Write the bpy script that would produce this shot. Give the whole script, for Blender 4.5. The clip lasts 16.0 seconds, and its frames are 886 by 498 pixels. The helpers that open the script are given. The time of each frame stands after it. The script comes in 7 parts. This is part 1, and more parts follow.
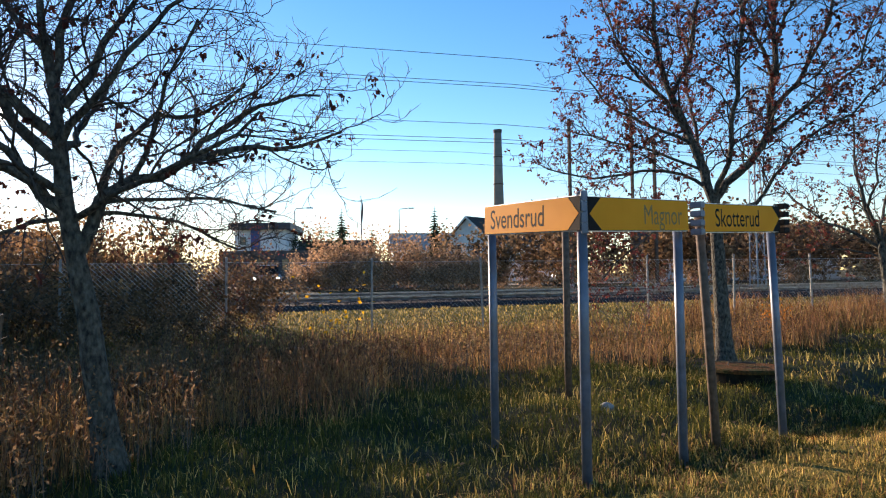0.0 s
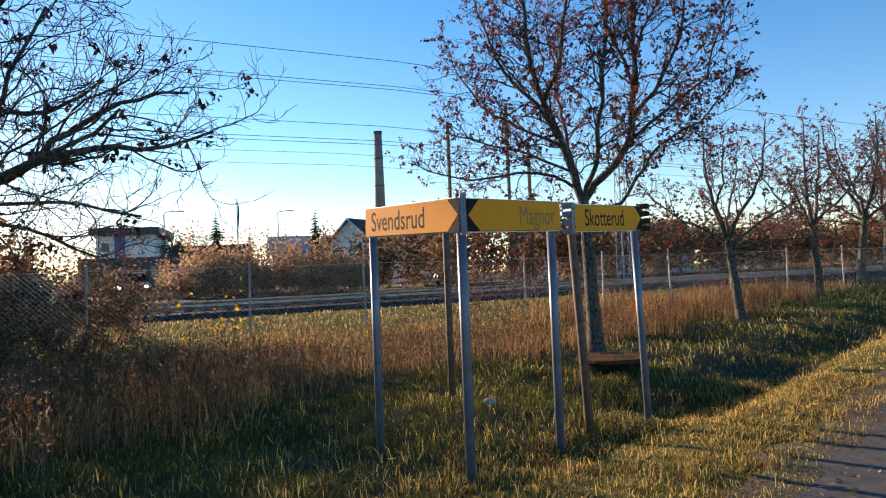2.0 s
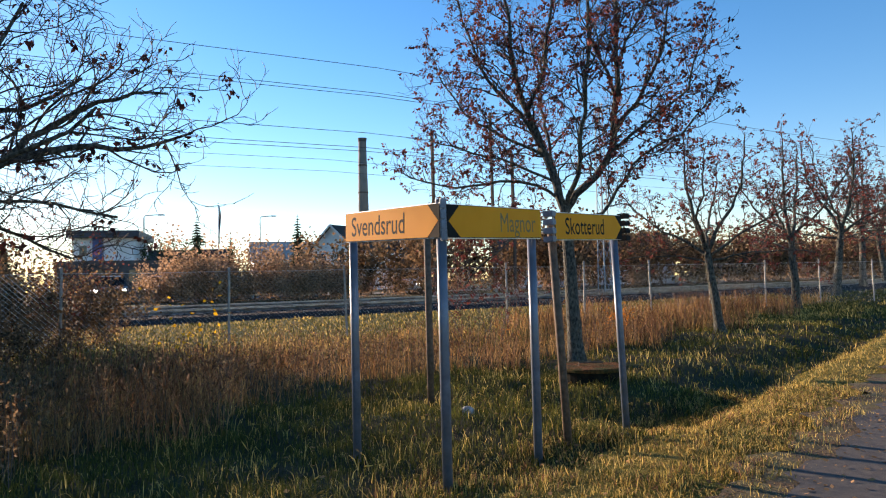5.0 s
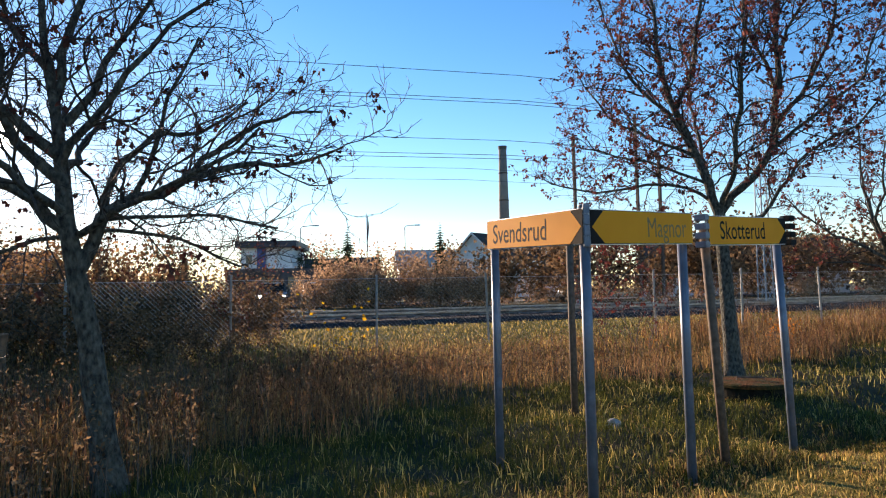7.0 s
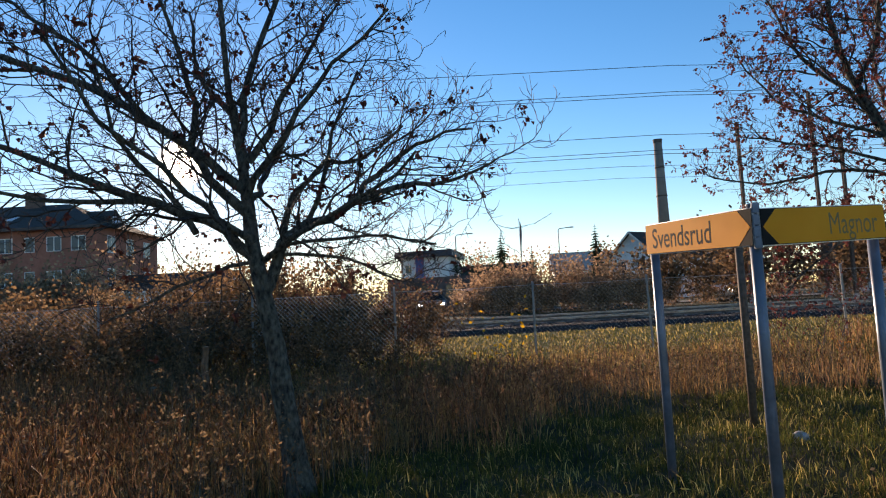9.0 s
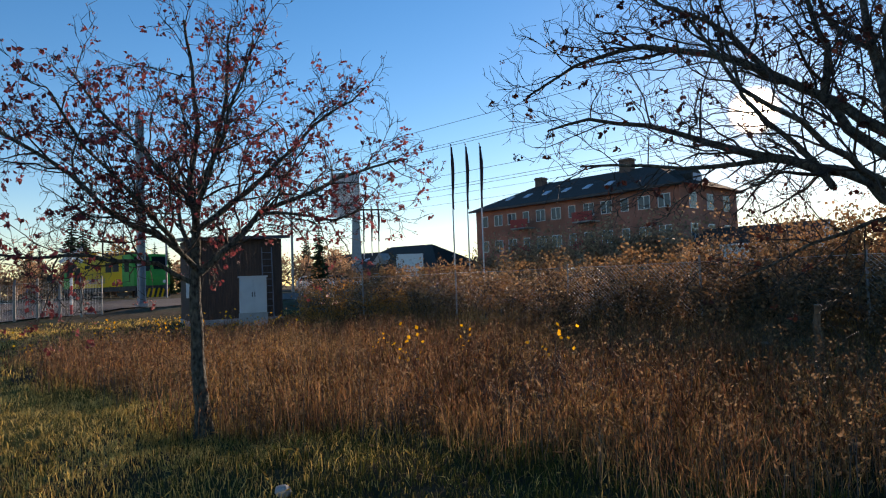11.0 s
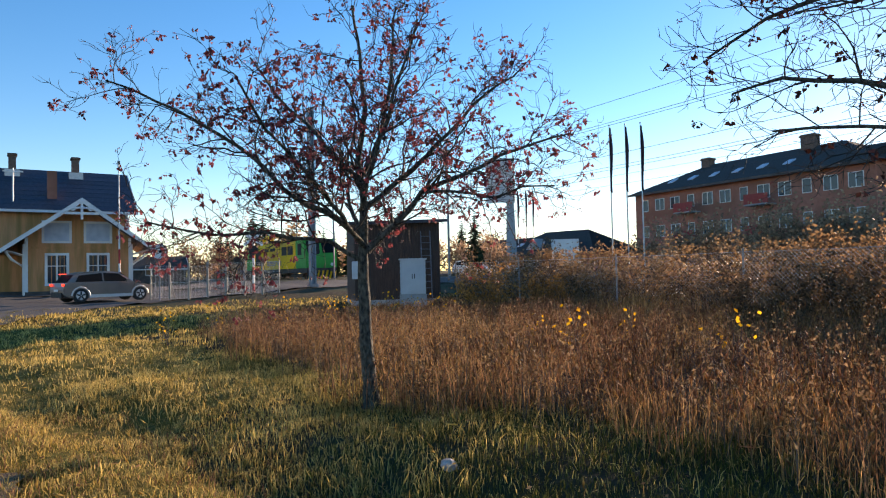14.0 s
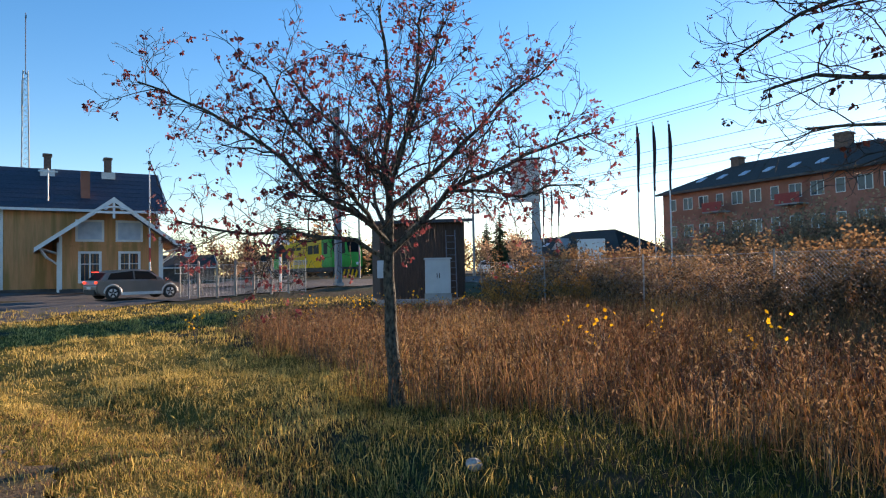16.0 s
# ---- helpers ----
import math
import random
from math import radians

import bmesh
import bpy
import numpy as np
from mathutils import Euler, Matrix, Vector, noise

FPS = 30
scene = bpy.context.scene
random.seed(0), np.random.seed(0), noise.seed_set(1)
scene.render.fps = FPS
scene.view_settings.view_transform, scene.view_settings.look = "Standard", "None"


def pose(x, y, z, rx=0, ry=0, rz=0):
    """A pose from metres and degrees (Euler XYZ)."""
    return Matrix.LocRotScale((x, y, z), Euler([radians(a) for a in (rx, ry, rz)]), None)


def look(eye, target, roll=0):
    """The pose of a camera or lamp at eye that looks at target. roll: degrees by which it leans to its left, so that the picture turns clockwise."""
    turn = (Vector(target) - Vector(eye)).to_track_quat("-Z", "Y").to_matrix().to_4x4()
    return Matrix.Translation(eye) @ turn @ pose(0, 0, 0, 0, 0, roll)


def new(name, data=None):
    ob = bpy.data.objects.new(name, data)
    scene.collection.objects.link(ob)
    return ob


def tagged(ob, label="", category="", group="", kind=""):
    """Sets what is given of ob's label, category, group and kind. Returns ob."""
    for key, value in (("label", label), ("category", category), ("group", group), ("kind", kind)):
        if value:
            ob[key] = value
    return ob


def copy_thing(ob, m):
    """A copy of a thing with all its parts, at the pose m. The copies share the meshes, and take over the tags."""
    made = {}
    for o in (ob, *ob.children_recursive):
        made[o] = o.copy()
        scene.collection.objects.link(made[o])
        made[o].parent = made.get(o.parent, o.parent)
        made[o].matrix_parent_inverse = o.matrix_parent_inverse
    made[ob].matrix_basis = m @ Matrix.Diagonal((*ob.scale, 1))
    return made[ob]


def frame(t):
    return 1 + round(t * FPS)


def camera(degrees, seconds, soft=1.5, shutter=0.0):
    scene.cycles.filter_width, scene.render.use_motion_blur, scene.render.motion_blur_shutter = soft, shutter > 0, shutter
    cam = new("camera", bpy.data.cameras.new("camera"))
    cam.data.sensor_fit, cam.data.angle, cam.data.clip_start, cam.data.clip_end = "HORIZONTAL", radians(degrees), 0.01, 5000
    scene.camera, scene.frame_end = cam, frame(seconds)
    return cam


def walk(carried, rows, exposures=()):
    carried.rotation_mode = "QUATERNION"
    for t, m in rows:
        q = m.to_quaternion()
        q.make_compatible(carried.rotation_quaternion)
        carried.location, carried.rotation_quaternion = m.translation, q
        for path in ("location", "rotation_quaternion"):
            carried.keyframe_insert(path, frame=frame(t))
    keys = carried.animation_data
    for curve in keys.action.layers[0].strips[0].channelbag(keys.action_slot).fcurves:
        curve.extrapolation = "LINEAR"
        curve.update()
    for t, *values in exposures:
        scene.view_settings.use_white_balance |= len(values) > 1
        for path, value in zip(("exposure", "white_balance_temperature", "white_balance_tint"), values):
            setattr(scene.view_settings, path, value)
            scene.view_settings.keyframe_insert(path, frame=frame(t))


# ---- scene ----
cam = camera(68.5, 16.0, 1.15)
PATH = [
    (0.0, pose(-0.000, -0.000, 1.760, 92.29, 0.78, -0.00)),
    (0.5, pose(0.000, 0.003, 1.764, 92.60, 1.30, -1.41)),
    (1.0, pose(0.001, 0.005, 1.765, 93.17, 1.67, -4.28)),
    (1.5, pose(0.007, 0.006, 1.764, 93.14, 2.33, -6.99)),
    (2.0, pose(0.012, 0.012, 1.767, 92.15, 2.31, -10.27)),
    (2.5, pose(0.017, 0.015, 1.762, 91.66, 1.95, -13.47)),
    (3.0, pose(0.020, 0.015, 1.762, 92.35, 1.81, -15.00)),
    (5.5, pose(0.045, 0.034, 1.745, 92.90, 1.51, -9.83)),
    (6.0, pose(0.044, 0.033, 1.746, 93.08, 1.51, -7.20)),
    (6.5, pose(0.044, 0.037, 1.747, 93.52, 1.29, -3.57)),
    (7.0, pose(0.039, 0.047, 1.745, 93.77, 1.23, 0.57)),
    (7.5, pose(0.038, 0.046, 1.743, 93.85, 0.98, 3.68)),
    (8.0, pose(0.042, 0.043, 1.748, 94.41, 0.92, 5.18)),
    (10.5, pose(-0.083, -0.348, 1.891, 93.49, 4.05, 47.11)),
    (11.0, pose(-0.270, -0.464, 1.885, 92.74, 2.04, 62.04)),
    (11.5, pose(-0.501, -0.490, 1.795, 91.69, 1.55, 70.85)),
    (12.0, pose(-0.504, -0.500, 1.791, 91.28, 1.38, 74.35)),
    (12.5, pose(-0.503, -0.499, 1.788, 91.52, 1.28, 74.62)),
    (13.0, pose(-0.505, -0.500, 1.790, 91.68, 1.62, 74.40)),
    (13.5, pose(-0.505, -0.498, 1.790, 91.83, 1.46, 75.17)),
    (14.0, pose(-0.505, -0.499, 1.789, 91.91, 1.33, 75.48)),
    (14.5, pose(-0.504, -0.500, 1.788, 91.87, 1.44, 75.61)),
    (15.0, pose(-0.503, -0.500, 1.785, 91.86, 1.28, 75.91)),
    (15.5, pose(-0.505, -0.503, 1.786, 91.90, 1.17, 76.85)),
    (16.0, pose(-0.506, -0.507, 1.786, 91.91, 1.09, 77.66)),
]
walk(cam, PATH, [(0.0, 1.1, 7400, 26), (7.0, 1.1, 7400, 26), (8.2, 0.95, 7400, 26), (10.3, 0.5, 7400, 26), (11.0, 0.55, 7400, 26), (11.8, 1.06, 7400, 26), (16.0, 1.14, 7400, 26)])

# ---- world, sun ----
SUN_BEARING, SUN_ELEV = -35.8, 12.4
sb, se = radians(SUN_BEARING), radians(SUN_ELEV)
SUN_DIR = Vector((math.sin(sb) * math.cos(se), math.cos(sb) * math.cos(se), math.sin(se)))
world = bpy.data.worlds.new("sky")
scene.world = world
world.use_nodes = True
wn, wl = world.node_tree.nodes, world.node_tree.links
bg = wn["Background"]
sky = wn.new("ShaderNodeTexSky")
sky.sky_type = 'NISHITA'
sky.sun_disc = False
sky.sun_elevation = se
sky.sun_rotation = sb
sky.air_density, sky.dust_density, sky.ozone_density = 1.0, 0.05, 3.0
# bright ring of sky close round the sun
tc = wn.new("ShaderNodeTexCoord")
dot = wn.new("ShaderNodeVectorMath")
dot.operation = 'DOT_PRODUCT'
dot.inputs[1].default_value = SUN_DIR
wl.new(tc.outputs["Generated"], dot.inputs[0])
near_sun = wn.new("ShaderNodeMapRange")
near_sun.inputs["From Min"].default_value = math.cos(radians(2.0))
near_sun.inputs["From Max"].default_value = math.cos(radians(0.3))
near_sun.interpolation_type = 'SMOOTHSTEP'
wl.new(dot.outputs["Value"], near_sun.inputs["Value"])
wide = wn.new("ShaderNodeMapRange")
wide.inputs["From Min"].default_value = math.cos(radians(7))
wide.inputs["From Max"].default_value = 1.0
wide.interpolation_type = 'SMOOTHERSTEP'
wl.new(dot.outputs["Value"], wide.inputs["Value"])
m1 = wn.new("ShaderNodeMath"); m1.operation = 'MULTIPLY_ADD'
m1.inputs[1].default_value = 60.0
wl.new(near_sun.outputs[0], m1.inputs[0])
m2 = wn.new("ShaderNodeMath"); m2.operation = 'MULTIPLY'
m2.inputs[1].default_value = 0.55
wl.new(wide.outputs[0], m2.inputs[0])
wl.new(m2.outputs[0], m1.inputs[2])
glow = wn.new("ShaderNodeMixRGB")
glow.blend_type = 'MULTIPLY'; glow.inputs[0].default_value = 1.0
glow.inputs[1].default_value = (1.0, 0.86, 0.62, 1)
wl.new(m1.outputs[0], glow.inputs[2])
add = wn.new("ShaderNodeMixRGB"); add.blend_type = 'ADD'; add.inputs[0].default_value = 1.0
deep = wn.new("ShaderNodeHueSaturation")
deep.inputs["Saturation"].default_value = 1.28
wl.new(sky.outputs[0], deep.inputs["Color"])
wl.new(deep.outputs[0], add.inputs[1]); wl.new(glow.outputs[0], add.inputs[2])
wl.new(add.outputs[0], bg.inputs[0])
bg.inputs[1].default_value = 0.13

sun_lamp = bpy.data.lights.new("sun", 'SUN')
sun_lamp.energy, sun_lamp.angle, sun_lamp.color = 5.0, radians(0.55), (1.0, 0.84, 0.62)
sun = new("sun", sun_lamp)
sun.matrix_world = look(tuple(SUN_DIR * 50), (0, 0, 0))

# ---- materials ----
def mat(name, c1, c2=None, rough=0.8, metal=0.0, scale=8.0, bump=0.0, bscale=None, dist=0.01, vary=0.0, c3=None, detail=5, stretch=None):
    """Two-colour noise surface with a coarse stain colour c3, bump and random variation per piece."""
    m = bpy.data.materials.new(name)
    m.use_nodes = True
    n, l = m.node_tree.nodes, m.node_tree.links
    b = n["Principled BSDF"]
    b.inputs["Roughness"].default_value, b.inputs["Metallic"].default_value = rough, metal
    geo = n.new("ShaderNodeTexCoord")
    src = geo.outputs["Object"]
    if stretch:
        mp = n.new("ShaderNodeMapping"); mp.inputs["Scale"].default_value = stretch
        l.new(src, mp.inputs[0]); src = mp.outputs[0]
    nz = n.new("ShaderNodeTexNoise")
    nz.inputs["Scale"].default_value, nz.inputs["Detail"].default_value = scale, detail
    l.new(src, nz.inputs["Vector"])
    ramp = n.new("ShaderNodeValToRGB")
    ramp.color_ramp.elements[0].position, ramp.color_ramp.elements[1].position = 0.32, 0.68
    ramp.color_ramp.elements[0].color = (*c1, 1)
    ramp.color_ramp.elements[1].color = (*(c2 or c1), 1)
    l.new(nz.outputs["Fac"], ramp.inputs[0])
    out = ramp.outputs[0]
    if c3:
        big = n.new("ShaderNodeTexNoise")
        big.inputs["Scale"].default_value, big.inputs["Detail"].default_value = scale * 0.13, 3
        l.new(src, big.inputs["Vector"])
        r2 = n.new("ShaderNodeValToRGB")
        r2.color_ramp.elements[0].position, r2.color_ramp.elements[1].position = 0.42, 0.62
        l.new(big.outputs["Fac"], r2.inputs[0])
        mx = n.new("ShaderNodeMixRGB")
        l.new(r2.outputs[0], mx.inputs[0]); l.new(out, mx.inputs[1]); mx.inputs[2].default_value = (*c3, 1)
        out = mx.outputs[0]
    if vary:
        oi = n.new("ShaderNodeObjectInfo")
        gi = n.new("ShaderNodeNewGeometry")
        ad = n.new("ShaderNodeMath"); ad.operation = 'ADD'
        l.new(oi.outputs["Random"], ad.inputs[0]); l.new(gi.outputs["Random Per Island"], ad.inputs[1])
        fr = n.new("ShaderNodeMath"); fr.operation = 'FRACT'
        l.new(ad.outputs[0], fr.inputs[0])
        mr = n.new("ShaderNodeMapRange")
        mr.inputs["To Min"].default_value, mr.inputs["To Max"].default_value = 1 - vary, 1 + vary
        l.new(fr.outputs[0], mr.inputs[0])
        hs = n.new("ShaderNodeHueSaturation")
        l.new(mr.outputs[0], hs.inputs["Value"]); l.new(out, hs.inputs["Color"])
        out = hs.outputs[0]
    l.new(out, b.inputs["Base Color"])
    if bump:
        bn = n.new("ShaderNodeTexNoise")
        bn.inputs["Scale"].default_value, bn.inputs["Detail"].default_value = bscale or scale * 3, 6
        l.new(src, bn.inputs["Vector"])
        bp = n.new("ShaderNodeBump")
        bp.inputs["Strength"].default_value, bp.inputs["Distance"].default_value = bump, dist
        l.new(bn.outputs["Fac"], bp.inputs["Height"])
        l.new(bp.outputs[0], b.inputs["Normal"])
    return m


def leafy(name, c1, c2, vary=0.35, trans=0.35, rough=0.7):
    """Thin plant matter that lets some light through."""
    m = mat(name, c1, c2, rough=rough, scale=1.3, vary=vary, detail=2)
    n, l = m.node_tree.nodes, m.node_tree.links
    b = n["Principled BSDF"]
    b.inputs["Specular IOR Level"].default_value = 0.18
    col = b.inputs["Base Color"].links[0].from_socket
    t = n.new("ShaderNodeBsdfTranslucent")
    l.new(col, t.inputs[0])
    mx = n.new("ShaderNodeMixShader"); mx.inputs[0].default_value = trans
    l.new(b.outputs[0], mx.inputs[1]); l.new(t.outputs[0], mx.inputs[2])
    l.new(mx.outputs[0], n["Material Output"].inputs[0])
    return m


def glassy(name, tint=(0.03, 0.04, 0.05), rough=0.05):
    m = mat(name, tint, tuple(v * 1.5 for v in tint), rough=rough, scale=0.7)
    m.node_tree.nodes["Principled BSDF"].inputs["IOR"].default_value = 1.5
    return m


M_GROUND = mat("meadow_soil", (0.030, 0.025, 0.012), (0.07, 0.053, 0.027), rough=0.95, scale=5.0, bump=0.6, bscale=30, dist=0.03, c3=(0.035, 0.042, 0.015))
M_TURF = mat("mown_turf", (0.12, 0.10, 0.020), (0.25, 0.185, 0.045), rough=0.95, scale=7.0, bump=1.0, bscale=60, dist=0.05, c3=(0.12, 0.11, 0.02))
M_ASPHALT = mat("asphalt", (0.030, 0.029, 0.030), (0.062, 0.059, 0.056), rough=0.92, scale=90, bump=0.8, bscale=160, dist=0.006, c3=(0.072, 0.064, 0.056))
M_BALLAST = mat("ballast", (0.009, 0.009, 0.010), (0.034, 0.033, 0.034), rough=0.95, scale=14, bump=1.0, bscale=22, dist=0.05)
M_STONE = mat("ballast_stone", (0.013, 0.013, 0.013), (0.06, 0.058, 0.058), rough=0.9, scale=4, vary=0.4)
for m_ in (M_GROUND, M_TURF, M_BALLAST, M_STONE):
    m_.node_tree.nodes["Principled BSDF"].inputs["Specular IOR Level"].default_value = 0.15
M_BARK = mat("rowan_bark", (0.012, 0.010, 0.009), (0.135, 0.135, 0.108), rough=0.95, scale=24, bump=1.0, bscale=34, dist=0.06, stretch=(1, 1, 0.55), detail=8)
M_TWIG = mat("twig_bark", (0.020, 0.016, 0.013), (0.062, 0.048, 0.038), rough=0.8, scale=12)
M_LEAFRED = leafy("withered_rowan_leaf", (0.095, 0.026, 0.021), (0.27, 0.075, 0.058), trans=0.35)
M_LEAFPINK = leafy("faded_red_leaf", (0.15, 0.032, 0.036), (0.37, 0.10, 0.105), trans=0.35)
M_LEAFDARK = leafy("shrivelled_dark_leaf", (0.035, 0.014, 0.012), (0.10, 0.035, 0.026), trans=0.15)
M_SHOULDER = mat("dirt_shoulder", (0.035, 0.021, 0.010), (0.15, 0.088, 0.034), rough=0.95, scale=18, bump=1.0, bscale=40, dist=0.05, c3=(0.10, 0.085, 0.03))
M_BERRY = mat("rowan_berry", (0.22, 0.030, 0.018), (0.34, 0.06, 0.03), rough=0.4, scale=20, vary=0.3)
M_STRAW = leafy("dry_grass", (0.26, 0.148, 0.056), (0.48, 0.30, 0.12), vary=0.6, trans=0.5)
M_REDSTRAW = leafy("red_brown_stalks", (0.165, 0.08, 0.042), (0.33, 0.175, 0.088), vary=0.6, trans=0.45)
M_GREENGRASS = leafy("green_grass", (0.052, 0.062, 0.013), (0.135, 0.128, 0.028), vary=0.5, trans=0.45)
M_YGRASS = leafy("yellowed_grass", (0.46, 0.325, 0.09), (0.62, 0.45, 0.15), vary=0.5, trans=0.5)
M_BUSHLEAF = leafy("rusty_shrub_leaf", (0.22, 0.115, 0.050), (0.42, 0.24, 0.11), vary=0.5, trans=0.32)
M_SCRUB = leafy("pale_scrub_leaf", (0.26, 0.155, 0.09), (0.48, 0.31, 0.185), vary=0.45, trans=0.5)
M_BUSHDARK = leafy("dull_shrub_leaf", (0.12, 0.072, 0.04), (0.27, 0.17, 0.09), vary=0.6, trans=0.45)
M_YLEAF = leafy("yellow_leaf", (0.72, 0.36, 0.01), (0.85, 0.48, 0.03), vary=0.25, trans=0.5)
M_RUSTLEAF = leafy("rust_orange_leaf", (0.36, 0.16, 0.045), (0.56, 0.28, 0.08), vary=0.4, trans=0.5)
M_OLEAF = leafy("orange_leaf", (0.55, 0.18, 0.02), (0.66, 0.26, 0.04), vary=0.25, trans=0.5)
M_STEM = mat("shrub_stem", (0.07, 0.05, 0.04), (0.15, 0.11, 0.085), rough=0.85, scale=6)
M_SPRUCE = leafy("spruce_needles", (0.018, 0.034, 0.016), (0.04, 0.065, 0.028), vary=0.3, trans=0.1)
M_STEEL = mat("galvanised_steel", (0.10, 0.13, 0.18), (0.17, 0.21, 0.27), rough=0.42, metal=0.3, scale=14, bump=0.1, c3=(0.10, 0.115, 0.14))
M_RUSTPOST = mat("rusty_brown_post", (0.07, 0.045, 0.03), (0.15, 0.10, 0.07), rough=0.8, scale=18, bump=0.3)
M_FENCEWIRE = mat("fence_wire", (0.44, 0.44, 0.42), (0.58, 0.58, 0.56), rough=0.55, metal=0.5, scale=9)
M_FENCEPOST = mat("fence_post_steel", (0.22, 0.22, 0.21), (0.33, 0.33, 0.31), rough=0.6, metal=0.4, scale=9)
M_SIGNY = mat("sign_yellow", (0.80, 0.285, 0.014), (0.86, 0.325, 0.020), rough=0.7, scale=3, c3=(0.73, 0.26, 0.016))
M_SIGNY.node_tree.nodes["Principled BSDF"].inputs["Specular IOR Level"].default_value = 0.15
M_SIGNK = mat("sign_black", (0.010, 0.010, 0.010), (0.020, 0.019, 0.018), rough=0.8, scale=5)
M_SIGNK.node_tree.nodes["Principled BSDF"].inputs["Specular IOR Level"].default_value = 0.15
M_SIGNFADE = mat("faded_lettering", (0.17, 0.12, 0.055), (0.26, 0.165, 0.05), rough=0.7, scale=40)
M_ALU = mat("sign_edge_aluminium", (0.40, 0.41, 0.42), (0.52, 0.53, 0.54), rough=0.4, metal=0.8, scale=9)
M_RAIL = mat("rail_steel", (0.22, 0.18, 0.16), (0.42, 0.39, 0.37), rough=0.35, metal=0.85, scale=4)
M_SLEEPER = mat("sleeper_wood", (0.03, 0.027, 0.025), (0.075, 0.068, 0.062), rough=0.9, scale=5, vary=0.2)
M_OCHRE = mat("ochre_boarding", (0.62, 0.26, 0.105), (0.70, 0.315, 0.13), rough=0.75, scale=3, bump=0.15, stretch=(6, 6, 0.6), c3=(0.39, 0.20, 0.06))
M_WHITE = mat("white_paint", (0.72, 0.72, 0.70), (0.80, 0.80, 0.78), rough=0.6, scale=4, c3=(0.66, 0.66, 0.64))
M_ROOFDARK = mat("dark_roof_tiles", (0.020, 0.020, 0.018), (0.050, 0.047, 0.040), rough=0.9, scale=7, vary=0.15, bump=0.4)
M_SLATE = mat("dark_roof_slate", (0.018, 0.024, 0.040), (0.040, 0.050, 0.072), rough=0.5, scale=7, vary=0.15, bump=0.3)
M_GLASS = glassy("window_glass")
M_BLIND = mat("window_blind", (0.36, 0.44, 0.54), (0.52, 0.60, 0.68), rough=0.7, scale=2)
M_BRICK = mat("red_brick", (0.34, 0.125, 0.085), (0.44, 0.175, 0.12), rough=0.9, scale=3.0, bump=0.3, bscale=14, c3=(0.28, 0.11, 0.07))
M_BRICKCH = mat("chimney_brick", (0.11, 0.07, 0.055), (0.20, 0.13, 0.10), rough=0.9, scale=6, bump=0.3)
M_DARKBOARD = mat("dark_brown_boarding", (0.040, 0.026, 0.021), (0.075, 0.048, 0.038), rough=0.8, scale=4, bump=0.2, stretch=(5, 5, 0.5))
M_CONCRETE = mat("concrete", (0.30, 0.30, 0.29), (0.42, 0.42, 0.40), rough=0.9, scale=4, bump=0.2, c3=(0.25, 0.25, 0.24))
M_CAB = mat("cabinet_grey", (0.50, 0.52, 0.53), (0.60, 0.62, 0.62), rough=0.5, scale=3, c3=(0.45, 0.47, 0.48))
M_LOCOY = mat("loco_yellow", (0.84, 0.47, 0.008), (0.90, 0.53, 0.012), rough=0.7, scale=2, c3=(0.6, 0.36, 0.03))
M_LOCOG = mat("loco_green", (0.010, 0.30, 0.05), (0.016, 0.38, 0.065), rough=0.5, scale=2)
M_CABGLASS = glassy("cab_glass", (0.008, 0.010, 0.012), 0.6)
for m_ in (M_LOCOY, M_LOCOG, M_CABGLASS):
    m_.node_tree.nodes["Principled BSDF"].inputs["Specular IOR Level"].default_value = 0.2
M_BLACK = mat("black_rubber", (0.012, 0.012, 0.012), (0.03, 0.03, 0.03), rough=0.75, scale=8)
M_UNDER = mat("underframe", (0.03, 0.027, 0.025), (0.07, 0.06, 0.055), rough=0.8, scale=4)
M_CARBRONZE = mat("car_paint_bronze", (0.21, 0.17, 0.145), (0.25, 0.20, 0.175), rough=0.3, metal=0.35, scale=2)
M_CARGREY = mat("car_trim_silver", (0.62, 0.60, 0.57), (0.70, 0.68, 0.66), rough=0.4, metal=0.2, scale=3)
M_CARWHITE = mat("car_paint_white", (0.70, 0.71, 0.72), (0.78, 0.79, 0.80), rough=0.3, scale=2)
M_CARDARK = mat("car_paint_dark", (0.03, 0.033, 0.04), (0.05, 0.055, 0.065), rough=0.3, metal=0.4, scale=2)
M_BLUE = mat("blue_panel", (0.03, 0.07, 0.20), (0.05, 0.10, 0.27), rough=0.6, scale=3)
M_DARKWALL = mat("dark_wall", (0.06, 0.052, 0.048), (0.11, 0.095, 0.088), rough=0.85, scale=2)
M_RED = mat("red_paint", (0.55, 0.02, 0.02), (0.62, 0.035, 0.03), rough=0.45, scale=4)
M_REDBOARD = mat("red_balcony", (0.30, 0.035, 0.03), (0.38, 0.05, 0.04), rough=0.7, scale=4)
M_FLAG = mat("dark_flag_cloth", (0.018, 0.02, 0.035), (0.05, 0.035, 0.06), rough=0.8, scale=3)
M_MAST = mat("mast_grey_green", (0.20, 0.26, 0.29), (0.28, 0.34, 0.37), rough=0.6, metal=0.2, scale=5, bump=0.1)
M_WIRE = mat("cable", (0.05, 0.05, 0.05), (0.09, 0.09, 0.09), rough=0.6, metal=0.3, scale=3)
M_LID = mat("leafy_rusted_lid", (0.05, 0.02, 0.008), (0.19, 0.075, 0.022), rough=0.95, scale=22, bump=1.0, bscale=40, dist=0.04, c3=(0.035, 0.04, 0.012))
